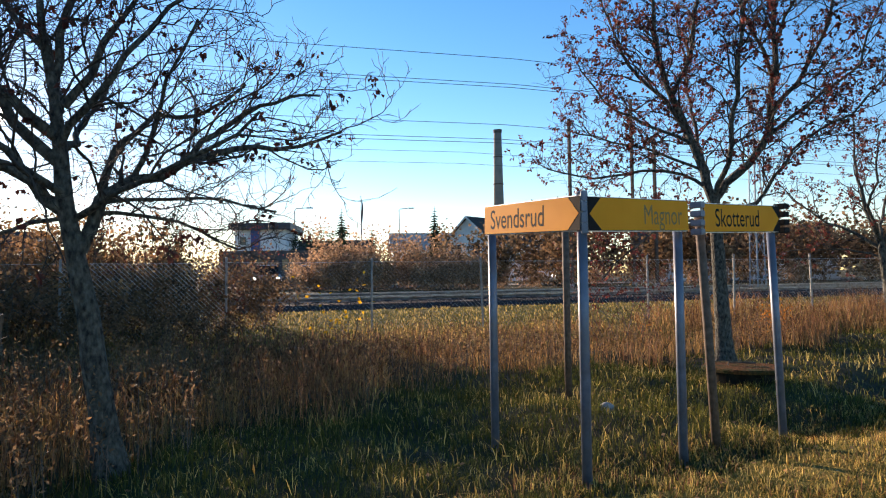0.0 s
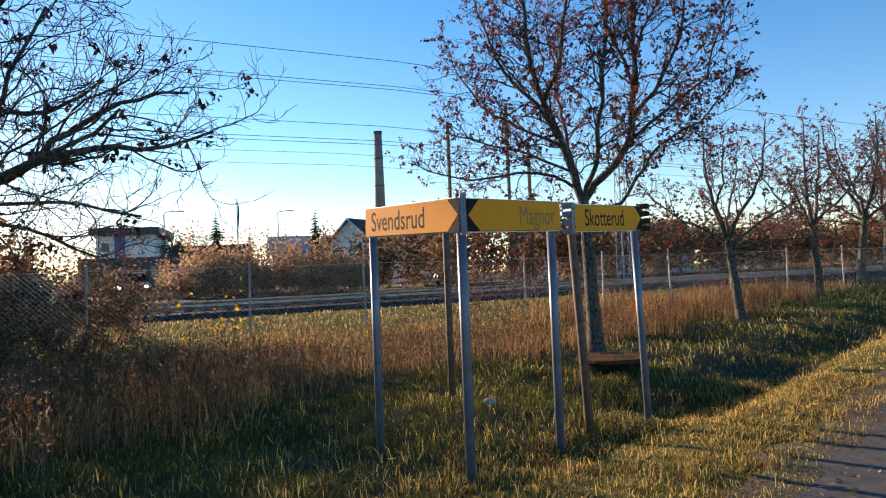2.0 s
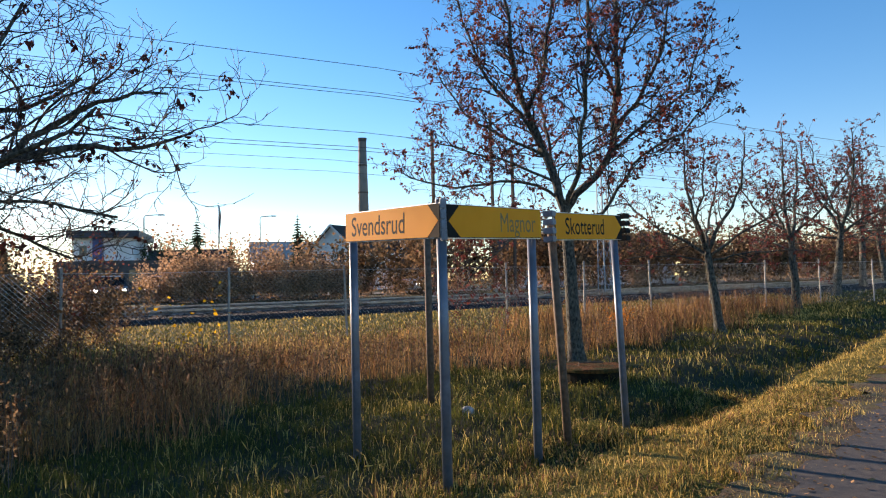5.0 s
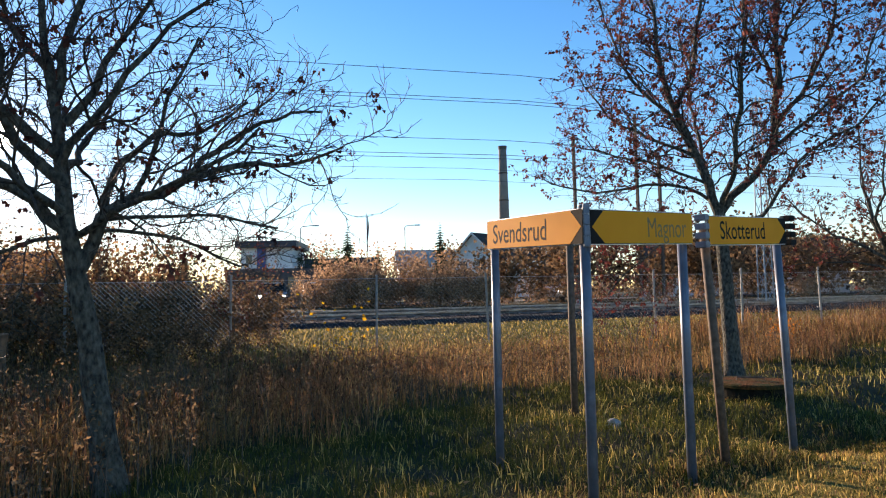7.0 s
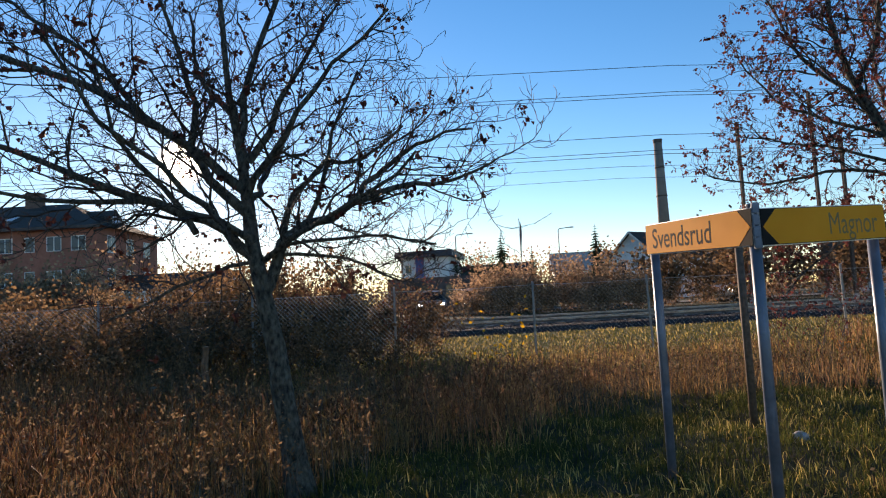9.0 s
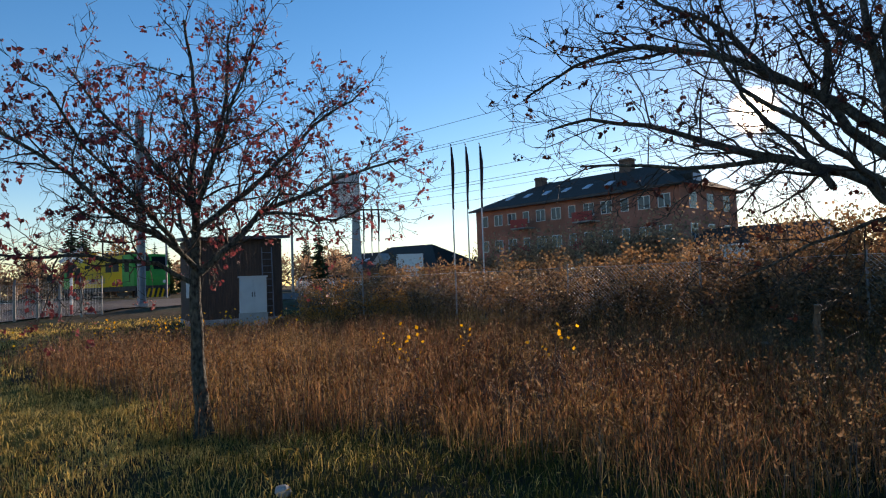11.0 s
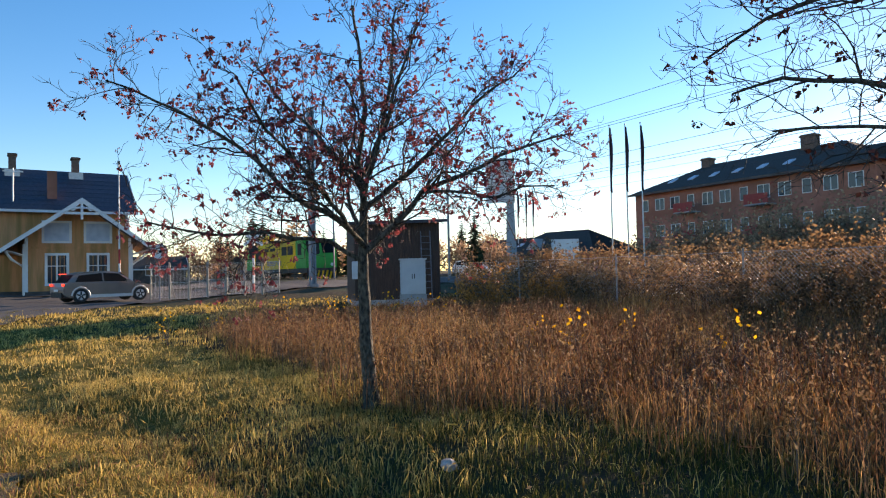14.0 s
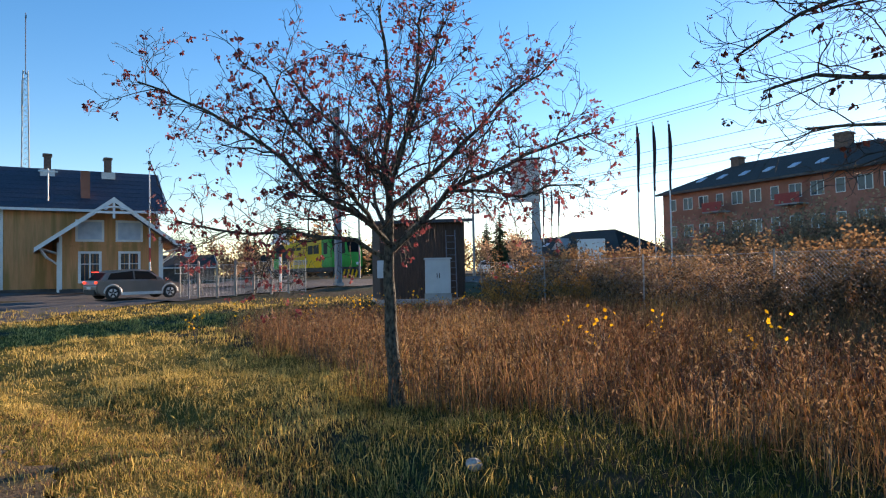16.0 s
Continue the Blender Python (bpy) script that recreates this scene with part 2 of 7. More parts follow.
# near-black: the shade below the lid is put into the ring's colour
M_WELL = mat("shade_black_concrete", (0.008, 0.008, 0.007), (0.022, 0.022, 0.017), rough=0.98, scale=10, bump=0.5)
for m_ in (M_WELL, M_LID):
    m_.node_tree.nodes["Principled BSDF"].inputs["Specular IOR Level"].default_value = 0.1
M_STUMP = mat("weathered_wood", (0.11, 0.06, 0.035), (0.24, 0.14, 0.08), rough=0.9, scale=12, bump=0.6)
M_MOSSROCK = mat("pale_rock", (0.20, 0.195, 0.18), (0.42, 0.41, 0.39), rough=0.9, scale=14, bump=0.8, bscale=20, dist=0.03)
M_CHIMNEY = mat("stack_concrete", (0.20, 0.165, 0.13), (0.29, 0.24, 0.19), rough=0.9, scale=0.7, bump=0.2, c3=(0.15, 0.125, 0.10))
M_FARWOOD = leafy("far_wood_foliage", (0.05, 0.055, 0.045), (0.11, 0.09, 0.07), vary=0.4, trans=0.15)
M_CONIFER = leafy("hedge_green", (0.03, 0.05, 0.018), (0.06, 0.085, 0.03), vary=0.3, trans=0.15)


def lampmat(name, c, strength):
    m = bpy.data.materials.new(name)
    m.use_nodes = True
    b = m.node_tree.nodes["Principled BSDF"]
    b.inputs["Base Color"].default_value = (*c, 1)
    b.inputs["Emission Color"].default_value = (*c, 1)
    b.inputs["Emission Strength"].default_value = strength
    return m


M_BRAKE = lampmat("lit_brake_lamp", (1.0, 0.05, 0.02), 1.3)
M_HEAD = lampmat("lit_headlamp", (1.0, 0.97, 0.88), 14.0)

# ---- geometry helpers ----
def link(name, verts, faces, material, parent=None, label="", smooth=False):
    me = bpy.data.meshes.new(name)
    me.from_pydata([tuple(v) for v in verts], [], faces)
    me.materials.append(material)
    if smooth:
        me.shade_smooth()
    ob = new(name, me)
    if parent is not None:
        ob.parent = parent
    return tagged(ob, label)


def quick(name, verts, faces, material, parent=None, label="", smooth=False):
    """Large meshes from arrays: faces is an (n, k) array, k = 3 or 4."""
    verts, faces = np.asarray(verts, dtype=np.float32), np.asarray(faces, dtype=np.int32)
    me = bpy.data.meshes.new(name)
    k = faces.shape[1]
    me.vertices.add(len(verts)); me.vertices.foreach_set("co", verts.ravel())
    me.loops.add(faces.size); me.loops.foreach_set("vertex_index", faces.ravel())
    me.polygons.add(len(faces))
    me.polygons.foreach_set("loop_start", np.arange(0, faces.size, k, dtype=np.int32))
    me.update(calc_edges=True)
    me.validate()
    me.materials.append(material)
    if smooth:
        me.shade_smooth()
    ob = new(name, me)
    if parent is not None:
        ob.parent = parent
    return tagged(ob, label)


def part(name, bm, material, parent, label="", smooth=False):
    me = bpy.data.meshes.new(name)
    bm.normal_update()
    bm.to_mesh(me)
    bm.free()
    me.materials.append(material)
    if smooth:
        me.shade_smooth()
    ob = new(name, me)
    ob.parent = parent
    return tagged(ob, label)


def box(bm, x0, y0, z0, x1, y1, z1, m=None, bevel=0.0):
    vs = [bm.verts.new((x, y, z)) for z in (z0, z1) for y in (y0, y1) for x in (x0, x1)]
    fs = [bm.faces.new([vs[i] for i in f]) for f in ((0, 2, 3, 1), (4, 5, 7, 6), (0, 1, 5, 4), (2, 6, 7, 3), (0, 4, 6, 2), (1, 3, 7, 5))]
    if bevel:
        es = {e for f in fs for e in f.edges}
        r = bmesh.ops.bevel(bm, geom=list(es), offset=bevel, segments=2, affect='EDGES')
        vs = list({v for f in r["faces"] for v in f.verts} | {v for v in vs if v.is_valid})
    if m is not None:
        bmesh.ops.transform(bm, matrix=m, verts=[v for v in vs if v.is_valid])
    return bm


def tube(bm, pts, radii, sides=8, cap=True):
    """A tapered tube along points."""
    pts = [Vector(p) for p in pts]
    rings = []
    for i, p in enumerate(pts):
        d = (pts[min(i + 1, len(pts) - 1)] - pts[max(i - 1, 0)]).normalized()
        a = d.orthogonal().normalized() if abs(d.z) < 0.99 else Vector((1, 0, 0))
        a = (a - d * a.dot(d)).normalized()
        b = d.cross(a)
        r = radii[i] if isinstance(radii, (list, tuple)) else radii
        rings.append([bm.verts.new(p + a * r * math.cos(2 * math.pi * k / sides) + b * r * math.sin(2 * math.pi * k / sides)) for k in range(sides)])
    for r0, r1 in zip(rings, rings[1:]):
        for k in range(sides):
            bm.faces.new((r0[k], r0[(k + 1) % sides], r1[(k + 1) % sides], r1[k]))
    if cap:
        bm.faces.new(rings[0][::-1]); bm.faces.new(rings[-1])
    return bm


def prism(bm, outline, h0, h1, axis="y"):
    """Extrudes an outline of (u, v) along an axis from h0 to h1."""
    def put(u, v, h):
        return {"y": (u, h, v), "x": (h, u, v), "z": (u, v, h)}[axis]
    a = [bm.verts.new(put(u, v, h0)) for u, v in outline]
    b = [bm.verts.new(put(u, v, h1)) for u, v in outline]
    n = len(outline)
    bm.faces.new(a); bm.faces.new(b[::-1])
    for i in range(n):
        bm.faces.new((a[i], b[i], b[(i + 1) % n], a[(i + 1) % n]))
    bmesh.ops.recalc_face_normals(bm, faces=bm.faces)
    return bm


def B():
    return bmesh.new()


def empty(name, m, label, category, group="", kind=""):
    ob = new(name)
    ob.matrix_world = m
    return tagged(ob, label, category, group, kind)


# ---- plan: the railway runs along TRACK, the lane along LANE ----
TS, TC = math.sin(radians(73)), math.cos(radians(73))
LS, LC = math.sin(radians(53.6)), math.cos(radians(53.6))


def rail_xy(s, q):
    return s * TS - q * TC, s * TC + q * TS


def lane_xy(s, o):
    return s * LS - o * LC, s * LC + o * LS


def sm(a, b, v):
    t = np.clip((v - a) / (b - a), 0, 1)
    return t * t * (3 - 2 * t)


def zg(x, y):
    """Height of the ground: meadow at 0, shallow ditch, rail bed and crossing higher."""
    x, y = np.asarray(x, dtype=float), np.asarray(y, dtype=float)
    q = -x * TC + y * TS
    p = -x * TS - y * TC
    o = -x * LC + y * LS
    rail = 0.68 * np.clip((q - 14.2) / 6.6, 0, 1) + 0.27 * sm(26, 40, q)
    west = 0.5 * sm(20, 36, p) + 0.32 * sm(41, 46, p) + 0.45 * sm(4, 16, q) * sm(30, 37, p)
    mound = 0.42 * np.exp(-((x + 29) ** 2 + (y - 7.5) ** 2) / 30)
    along = x * LS + y * LC
    ditch = -(0.17 + 0.11 * sm(1, 6, along)) * sm(2.6, 3.4, o) * (1 - sm(3.7, 5.2, o)) * (1 - sm(12, 22, p)) * (1 - 0.85 * sm(1.2, 3.2, along) * (1 - sm(6.8, 8.5, along)))
    bumps = (0.085 * np.sin(x * 1.3 + 0.7 * y) * np.sin(y * 1.1 - 0.4 * x) + 0.03 * np.sin(x * 3.1 - y * 1.7) * np.sin(y * 3.7 + x)) * sm(2.0, 4.0, o) * (1 - sm(14, 17, q))
    return np.maximum(np.maximum(rail, west), mound) + ditch + bumps


def on(x, y, dz=0.0, rz=0.0, s=1.0):
    return pose(x, y, float(zg(x, y)) + dz, 0, 0, rz) @ Matrix.Scale(s, 4)


YAW_RAIL = 90 - 73      # turns local x along the track
YAW_LANE = 90 - 53.6

# ---- ground, lane, road, railway ----
def ground_sheet():
    a = np.concatenate([[-2500, -1200, -600, -300, -180, -120], np.arange(-90, -20, 2.0), np.arange(-20, 20, 0.5), np.arange(20, 60, 2.0), [70, 90, 130, 200, 400, 900, 2500]])
    b = np.concatenate([[-2500, -900, -300, -100, -50, -30, -20], np.arange(-14, 24, 0.5), np.arange(24, 60, 2.0), [70, 90, 130, 200, 400, 900, 2500]])
    X, Y = np.meshgrid(a, b)
    Z = zg(X, Y) - 0.02
    Z = Z + 0.02 * np.sin(X * 2.1) * np.cos(Y * 2.3)
    v = np.stack([X.ravel(), Y.ravel(), Z.ravel()], 1)
    i = np.arange(len(b) - 1)[:, None] * len(a) + np.arange(len(a) - 1)[None, :]
    i = i.ravel()
    f = np.stack([i, i + 1, i + 1 + len(a), i + len(a)], 1)
    g = quick("ground", v, f, M_GROUND, None, smooth=True)
    return tagged(g, "rough autumn meadow ground with dry and green grass", "ground", kind="structure")


ground_sheet()


def strip(name, fn, s0, s1, ns, o0, o1, no, lift, material, label, category, crown=0.0, rag=0.0, base=None):
    s, o = np.linspace(s0, s1, ns), np.linspace(o0, o1, no)
    S, O = np.meshgrid(s, o)
    if rag:
        edge = rag * (np.sin(S * 2.3) + np.sin(S * 5.1 + 1) + 0.7 * np.sin(S * 11.7))
        O = O + edge * ((O > (o0 + o1) / 2) * 1.0) * (np.abs(O - o1) < 1e-6)
    X, Y = fn(S, O)
    Z = (zg(X, Y) if base is None else np.full(X.shape, base)) + lift
    Z = Z + crown * (1 - ((O - (o0 + o1) / 2) / ((o1 - o0) / 2)) ** 2)
    v = np.stack([X.ravel(), Y.ravel(), Z.ravel()], 1)
    i = (np.arange(no - 1)[:, None] * ns + np.arange(ns - 1)[None, :]).ravel()
    f = np.stack([i, i + 1, i + 1 + ns, i + ns], 1)
    ob = quick(name, v, f, material, smooth=True)
    return tagged(ob, label, category, kind="structure")


strip("lane", lane_xy, -60, 160, 900, -2.4, 1.45, 7, 0.066, M_ASPHALT, "worn dark asphalt lane with ragged grassy edge", "lane", crown=0.03, rag=0.07)
strip("dirt_shoulder", lane_xy, -40, 90, 700, 1.25, 1.88, 6, 0.058, M_SHOULDER, "dark crumbling dirt edge with leaf litter", "shoulder", rag=0.09)
strip("verge", lane_xy, -22, 70, 300, 1.70, 3.3, 8, 0.008, M_TURF, "mown green and yellow grass verge beside the lane", "verge", rag=0.05)
strip("bank", rail_xy, -9, 26, 120, 14.2, 20.7, 14, 0.012, M_TURF, "sunlit mown yellow-green grass bank below the track", "bank")
strip("mown_grass", lane_xy, -26, -8.5, 80, 3.25, 8.6, 16, 0.014, M_TURF, "mown yellowing grass beside the crossing road", "grass", rag=0.2)
# the road over the level crossing, square to the track
def cross_xy(u, q):
    """Across the crossing road; its near edge flares out towards the lane."""
    near = 38.4 - 14.5 * sm(7, -6, q) * 1.0
    return rail_xy(-(45.0 + (near - 45.0) * u), q)


strip("road", cross_xy, 0, 1, 14, -34, 48, 160, 0.05, M_ASPHALT, "grey asphalt road leading over the level crossing", "road")
strip("pavement", rail_xy, -60, -45.2, 8, -40, 14, 60, 0.07, M_ASPHALT, "asphalt forecourt in front of the old station house", "pavement")
strip("road_east", rail_xy, -120, 160, 200, 41, 47, 5, 0.05, M_ASPHALT, "asphalt street running beyond the railway", "road", crown=0.03)


def railway():
    s0, s1 = -170, 120
    # ballast bed as one long shoulder profile
    prof = [(20.3, 0.55), (21.4, 0.84), (33.0, 0.86), (34.2, 0.60)]
    bm = B()
    n = 120
    rows = []
    for i in range(n + 1):
        s = s0 + (s1 - s0) * i / n
        rows.append([bm.verts.new((*rail_xy(s, q), z)) for q, z in prof])
    for r0, r1 in zip(rows, rows[1:]):
        for k in range(len(prof) - 1):
            bm.faces.new((r0[k], r1[k], r1[k + 1], r0[k + 1]))
    bed = part("ballast_bed", bm, M_BALLAST, None)
    bmesh_fix(bed)
    tagged(bed, "dark crushed-stone ballast bed under the rails", "ballast", kind="structure")
    # loose stones
    rng = np.random.default_rng(5)
    N = 9000
    S = rng.uniform(-45, 40, N); Q = rng.uniform(20.3, 27.5, N)
    X, Y = rail_xy(S, Q)
    Z = np.interp(Q, [20.3, 21.4, 33], [0.55, 0.84, 0.86])
    r = rng.uniform(0.025, 0.06, N)[:, None, None]
    base = np.array([(1, 0, 0), (-1, 0, 0), (0, 1, 0), (0, -1, 0), (0, 0, 1), (0, 0, -1)], float)
    V = base[None] * r * rng.uniform(0.6, 1.3, (N, 6, 1)) + np.stack([X, Y, Z], 1)[:, None]
    F = np.array([(0, 2, 4), (2, 1, 4), (1, 3, 4), (3, 0, 4)])
    F = (F[None] + np.arange(N)[:, None, None] * 6).reshape(-1, 3)
    st = quick("ballast_stones", V.reshape(-1, 3), F, M_STONE)
    tagged(st, "scattered dark grey crushed track stones", "stones", kind="stuff")
    for q in (24.2, 29.4):
        trk = empty("railway_track", pose(0, 0, 0, 0, 0, YAW_RAIL), "railway track with steel rails on dark sleepers", "track", "railway tracks", "structure")
        for side in (-0.75, 0.75):
            bm = B()
            y = q + side
            prism(bm, [(y - 0.07, 0.86), (y + 0.07, 0.86), (y + 0.015, 0.89), (y + 0.035, 0.97), (y + 0.035, 1.0), (y - 0.035, 1.0), (y - 0.035, 0.97), (y - 0.015, 0.89)], s0, s1, "x")
            part("rail", bm, M_RAIL, trk)
        bm = B()
        box(bm, -0.12, q - 1.25, 0.80, 0.12, q + 1.25, 0.885)
        first = part("sleeper", bm, M_SLEEPER, trk)
        first.location.x = -60
        for k in range(1, 145):
            c = first.copy(); scene.collection.objects.link(c); c.parent = trk
            c.location = (-60 + 0.65 * k, 0, 0)


def bmesh_fix(ob):
    bm = B(); bm.from_mesh(ob.data)
    bmesh.ops.recalc_face_normals(bm, faces=bm.faces)
    bm.to_mesh(ob.data); bm.free()


railway()


# ---- chain-link fence along the railway ----
def fence():
    FQ, H = 17.05, 2.05
    xs = [-31.5, -26.7, -21.4, -16.7, -12.6, -8.9, -5.4, -1.9, 1.1, 6.2, 9.2, 12.2, 15.2, 18.4, 22, 26, 30, 34, 38, 43, 48, 54, 60]
    ss = [(x + FQ * TC) / TS for x in xs]
    fn = empty("chain_link_fence", pose(0, 0, 0, 0, 0, YAW_RAIL), "old grey chain-link fence on steel posts beside the railway", "fence")
    rng = random.Random(3)
    for i, s in enumerate(ss):
        bm = B()
        h = H + 0.2 + rng.uniform(-0.04, 0.06)
        lx, ly = rng.uniform(-.04, .04), rng.uniform(-.05, .05)
        z0 = float(zg(*rail_xy(s, FQ))) - 0.1
        tube(bm, [(s, FQ, z0), (s + lx, FQ + ly, h)], 0.032, 8)
        p = part("post", bm, M_FENCEPOST, fn)
        bm = B()
        tube(bm, [(s + lx, FQ + ly, h), (s + lx, FQ + ly, h + 0.02)], [0.036, 0.02], 8)
        part("cap", bm, M_FENCEPOST, p)
    for i in range(len(ss) - 1):
        a, b = ss[i] + 0.03, ss[i + 1] - 0.03
        far = i > 12
        pitch = 0.16 if far else 0.115
        # thick wires in two panels imitate sunlit mesh; elsewhere it stays thin
        w = 0.0062 if xs[i] in (-16.7, -8.9) else 0.0018
        verts, faces = [], []
        hh = H - 0.1
        zb = 0.2

        def wire(p0, p1, w):
            k = len(verts)
            verts.extend([(p0[0] - w, FQ, p0[1]), (p0[0] + w, FQ, p0[1]), (p0[0], FQ + 1.7 * w, p0[1]), (p1[0] - w, FQ, p1[1]), (p1[0] + w, FQ, p1[1]), (p1[0], FQ + 1.7 * w, p1[1])])
            faces.extend([(k, k + 1, k + 4, k + 3), (k + 1, k + 2, k + 5, k + 4), (k + 2, k, k + 3, k + 5)])
        n = int((b - a + hh) / pitch)
        for j in range(n):
            c = a - hh + pitch * j
            t0 = max(0.0, a - c); t1 = min(hh, b - c)
            if t1 > t0:
                wire((c + t0, zb + t0), (c + t1, zb + t1), w * 0.45)
                wire((a + b - c - t0, zb + t0), (a + b - c - t1, zb + t1), w)
        link("mesh_panel", verts, faces, M_FENCEWIRE, fn)
        bm = B()
        tube(bm, [(a, FQ, hh + 0.19), ((a + b) / 2, FQ, hh + 0.17), (b, FQ, hh + 0.19)], 0.005, 5)
        part("tension_wire", bm, M_FENCEWIRE, fn)


fence()


# ---- direction signs on steel posts ----
def post(x, y, top, r=0.043, material=M_STEEL, lean=(0, 0), name="sign_post", label="galvanised round steel sign post standing in grass"):
    e = empty(name, pose(x, y, float(zg(x, y)) - 0.02), label, "post", "sign posts")
    bm = B()
    tube(bm, [(0, 0, -0.2), (lean[0] * 0.5, lean[1] * 0.5, top / 2), (lean[0], lean[1], top)], r, 18)
    part("tube", bm, material, e, smooth=True)
    bm = B()
    tube(bm, [(lean[0], lean[1], top), (lean[0], lean[1], top + 0.012), (lean[0], lean[1], top + 0.02)], [r + 0.004, r + 0.004, r * 0.6], 18)
    part("cap", bm, material, e)
    return e


def text_mesh(body, size, material, parent, x, z, y, name="lettering", squash=0.9, bold=0.0015):
    cu = bpy.data.curves.new(name, 'FONT')
    cu.body, cu.size, cu.extrude, cu.offset = body, size, 0.00008, bold
    cu.align_x = 'CENTER'
    tmp = bpy.data.objects.new(name, cu)
    scene.collection.objects.link(tmp)
    dg = bpy.context.evaluated_depsgraph_get()
    me = bpy.data.meshes.new_from_object(tmp.evaluated_get(dg))
    bpy.data.objects.remove(tmp)
    me.materials.clear(); me.materials.append(material)
    ob = new(name, me)
    ob.parent = parent
    ob.matrix_local = Matrix.Translation((x, y, z)) @ Matrix.Rotation(radians(90), 4, 'X') @ Matrix.Diagonal((squash, 1, 1, 1))
    return ob


def arrow_sign(a, b, z0, z1, words, arrow, fade=False, label="", textpos=0.5, size=0.2, squash=0.78):
    """A pointed yellow board from a to b (plan), seen from its -y side."""
    a, b = Vector((*a, 0)), Vector((*b, 0))
    L = (b - a).length
    yaw = math.degrees(math.atan2(b.y - a.y, b.x - a.x))
    za, zb = z0
    tilt = math.degrees(math.atan2(zb - za, L))
    e = empty("direction_sign", pose(a.x, a.y, za) @ pose(0, 0, 0, 0, 0, yaw) @ pose(0, 0, 0, 0, -tilt, 0), label, "road sign", "direction signs")
    H = z1
    tip = 0.17
    # back plate, black field and yellow arrow field
    bm = B()
    box(bm, 0, -0.012, 0, L, 0.012, H, None, 0.008)
    part("backplate", bm, M_ALU, e)
    bm = B()
    box(bm, 0.008, -0.0175, 0.008, L - 0.008, -0.0125, H - 0.008)
    part("black_field", bm, M_SIGNK, e)
    m = 0.012
    if arrow == "right":
        o = [(m, m), (L - tip, m), (L - m * 2, H / 2), (L - tip, H - m), (m, H - m)]
    else:
        o = [(L - m, m), (L - m, H - m), (tip, H - m), (m * 2, H / 2), (tip, m)]
    bm = B()
    prism(bm, o, -0.019, -0.0165, "y")
    part("yellow_field", bm, M_SIGNY, e)
    t = text_mesh(words, size, M_SIGNFADE if fade else M_SIGNK, e, L * textpos, H * 0.5 - size * 0.33, -0.01945, squash=squash, bold=0.0 if fade else 0.0015)
    for k in (0.22, 0.78):
        bm = B()
        box(bm, 0.03, 0.0125, H * k - 0.02, L - 0.03, 0.035, H * k + 0.02)
        part("stiffening_rail", bm, M_ALU, e)
    return e


def signs():
    C, L_, M_, S_, R_, Bk = (1.16, 5.40), (0.52, 6.82), (2.25, 6.22), (2.80, 6.77), (3.76, 7.30), (1.74, 9.20)
    for p, top in ((C, 2.42), (L_, 2.44), (M_, 2.40)):
        post(*p, top)
    post(*S_, 2.42, 0.045, M_RUSTPOST, (-0.15, -0.06), label="leaning rusty brown sign post standing in grass")
    post(*R_, 2.46, lean=(-0.08, 0))
    post(*Bk, 2.48, 0.05, M_RUSTPOST, label="weathered brown sign post set behind the others")
    arrow_sign((0.45, 6.75), (1.15, 5.34), (2.165, 2.105), 0.30, "Svendsrud", "right", label="yellow arrow sign lettered Svendsrud, black pointed end", textpos=0.38, size=0.27, squash=0.84)
    arrow_sign((1.185, 5.335), (2.33, 6.17), (2.10, 2.142), 0.295, "Magnor", "left", True, "yellow arrow sign with faded lettering Magnor", 0.72, 0.255, 0.74)
    arrow_sign((2.60, 6.49), (3.80, 7.33), (2.145, 2.19), 0.30, "Skotterud", "right", label="yellow arrow sign lettered Skotterud, black pointed end", textpos=0.42, size=0.26, squash=0.80)
    # folded clamps between the boards
    for (x, y, z, w, yaw, mt, lab) in ((1.17, 5.375, 2.085, 0.055, 0, M_STEEL, "grey steel clamp joining two sign boards"),
                                      (2.555, 6.47, 2.125, 0.08, 35, M_STEEL, "grey steel clamp holding a sign board"),
                                      (3.86, 7.36, 2.185, 0.11, 33, M_SIGNK, "dark stacked edges of spare sign rails")):
        e = empty("sign_clamp", pose(x, y, z, 0, 0, yaw), lab, "clamp")
        for k in range(4):
            bm = B()
            box(bm, -w / 2, -0.05, 0.09 * k, w / 2, 0.07, 0.09 * k + (0.086 if w < 0.06 else 0.06), None, 0.006)
            part("band", bm, mt, e)


signs()

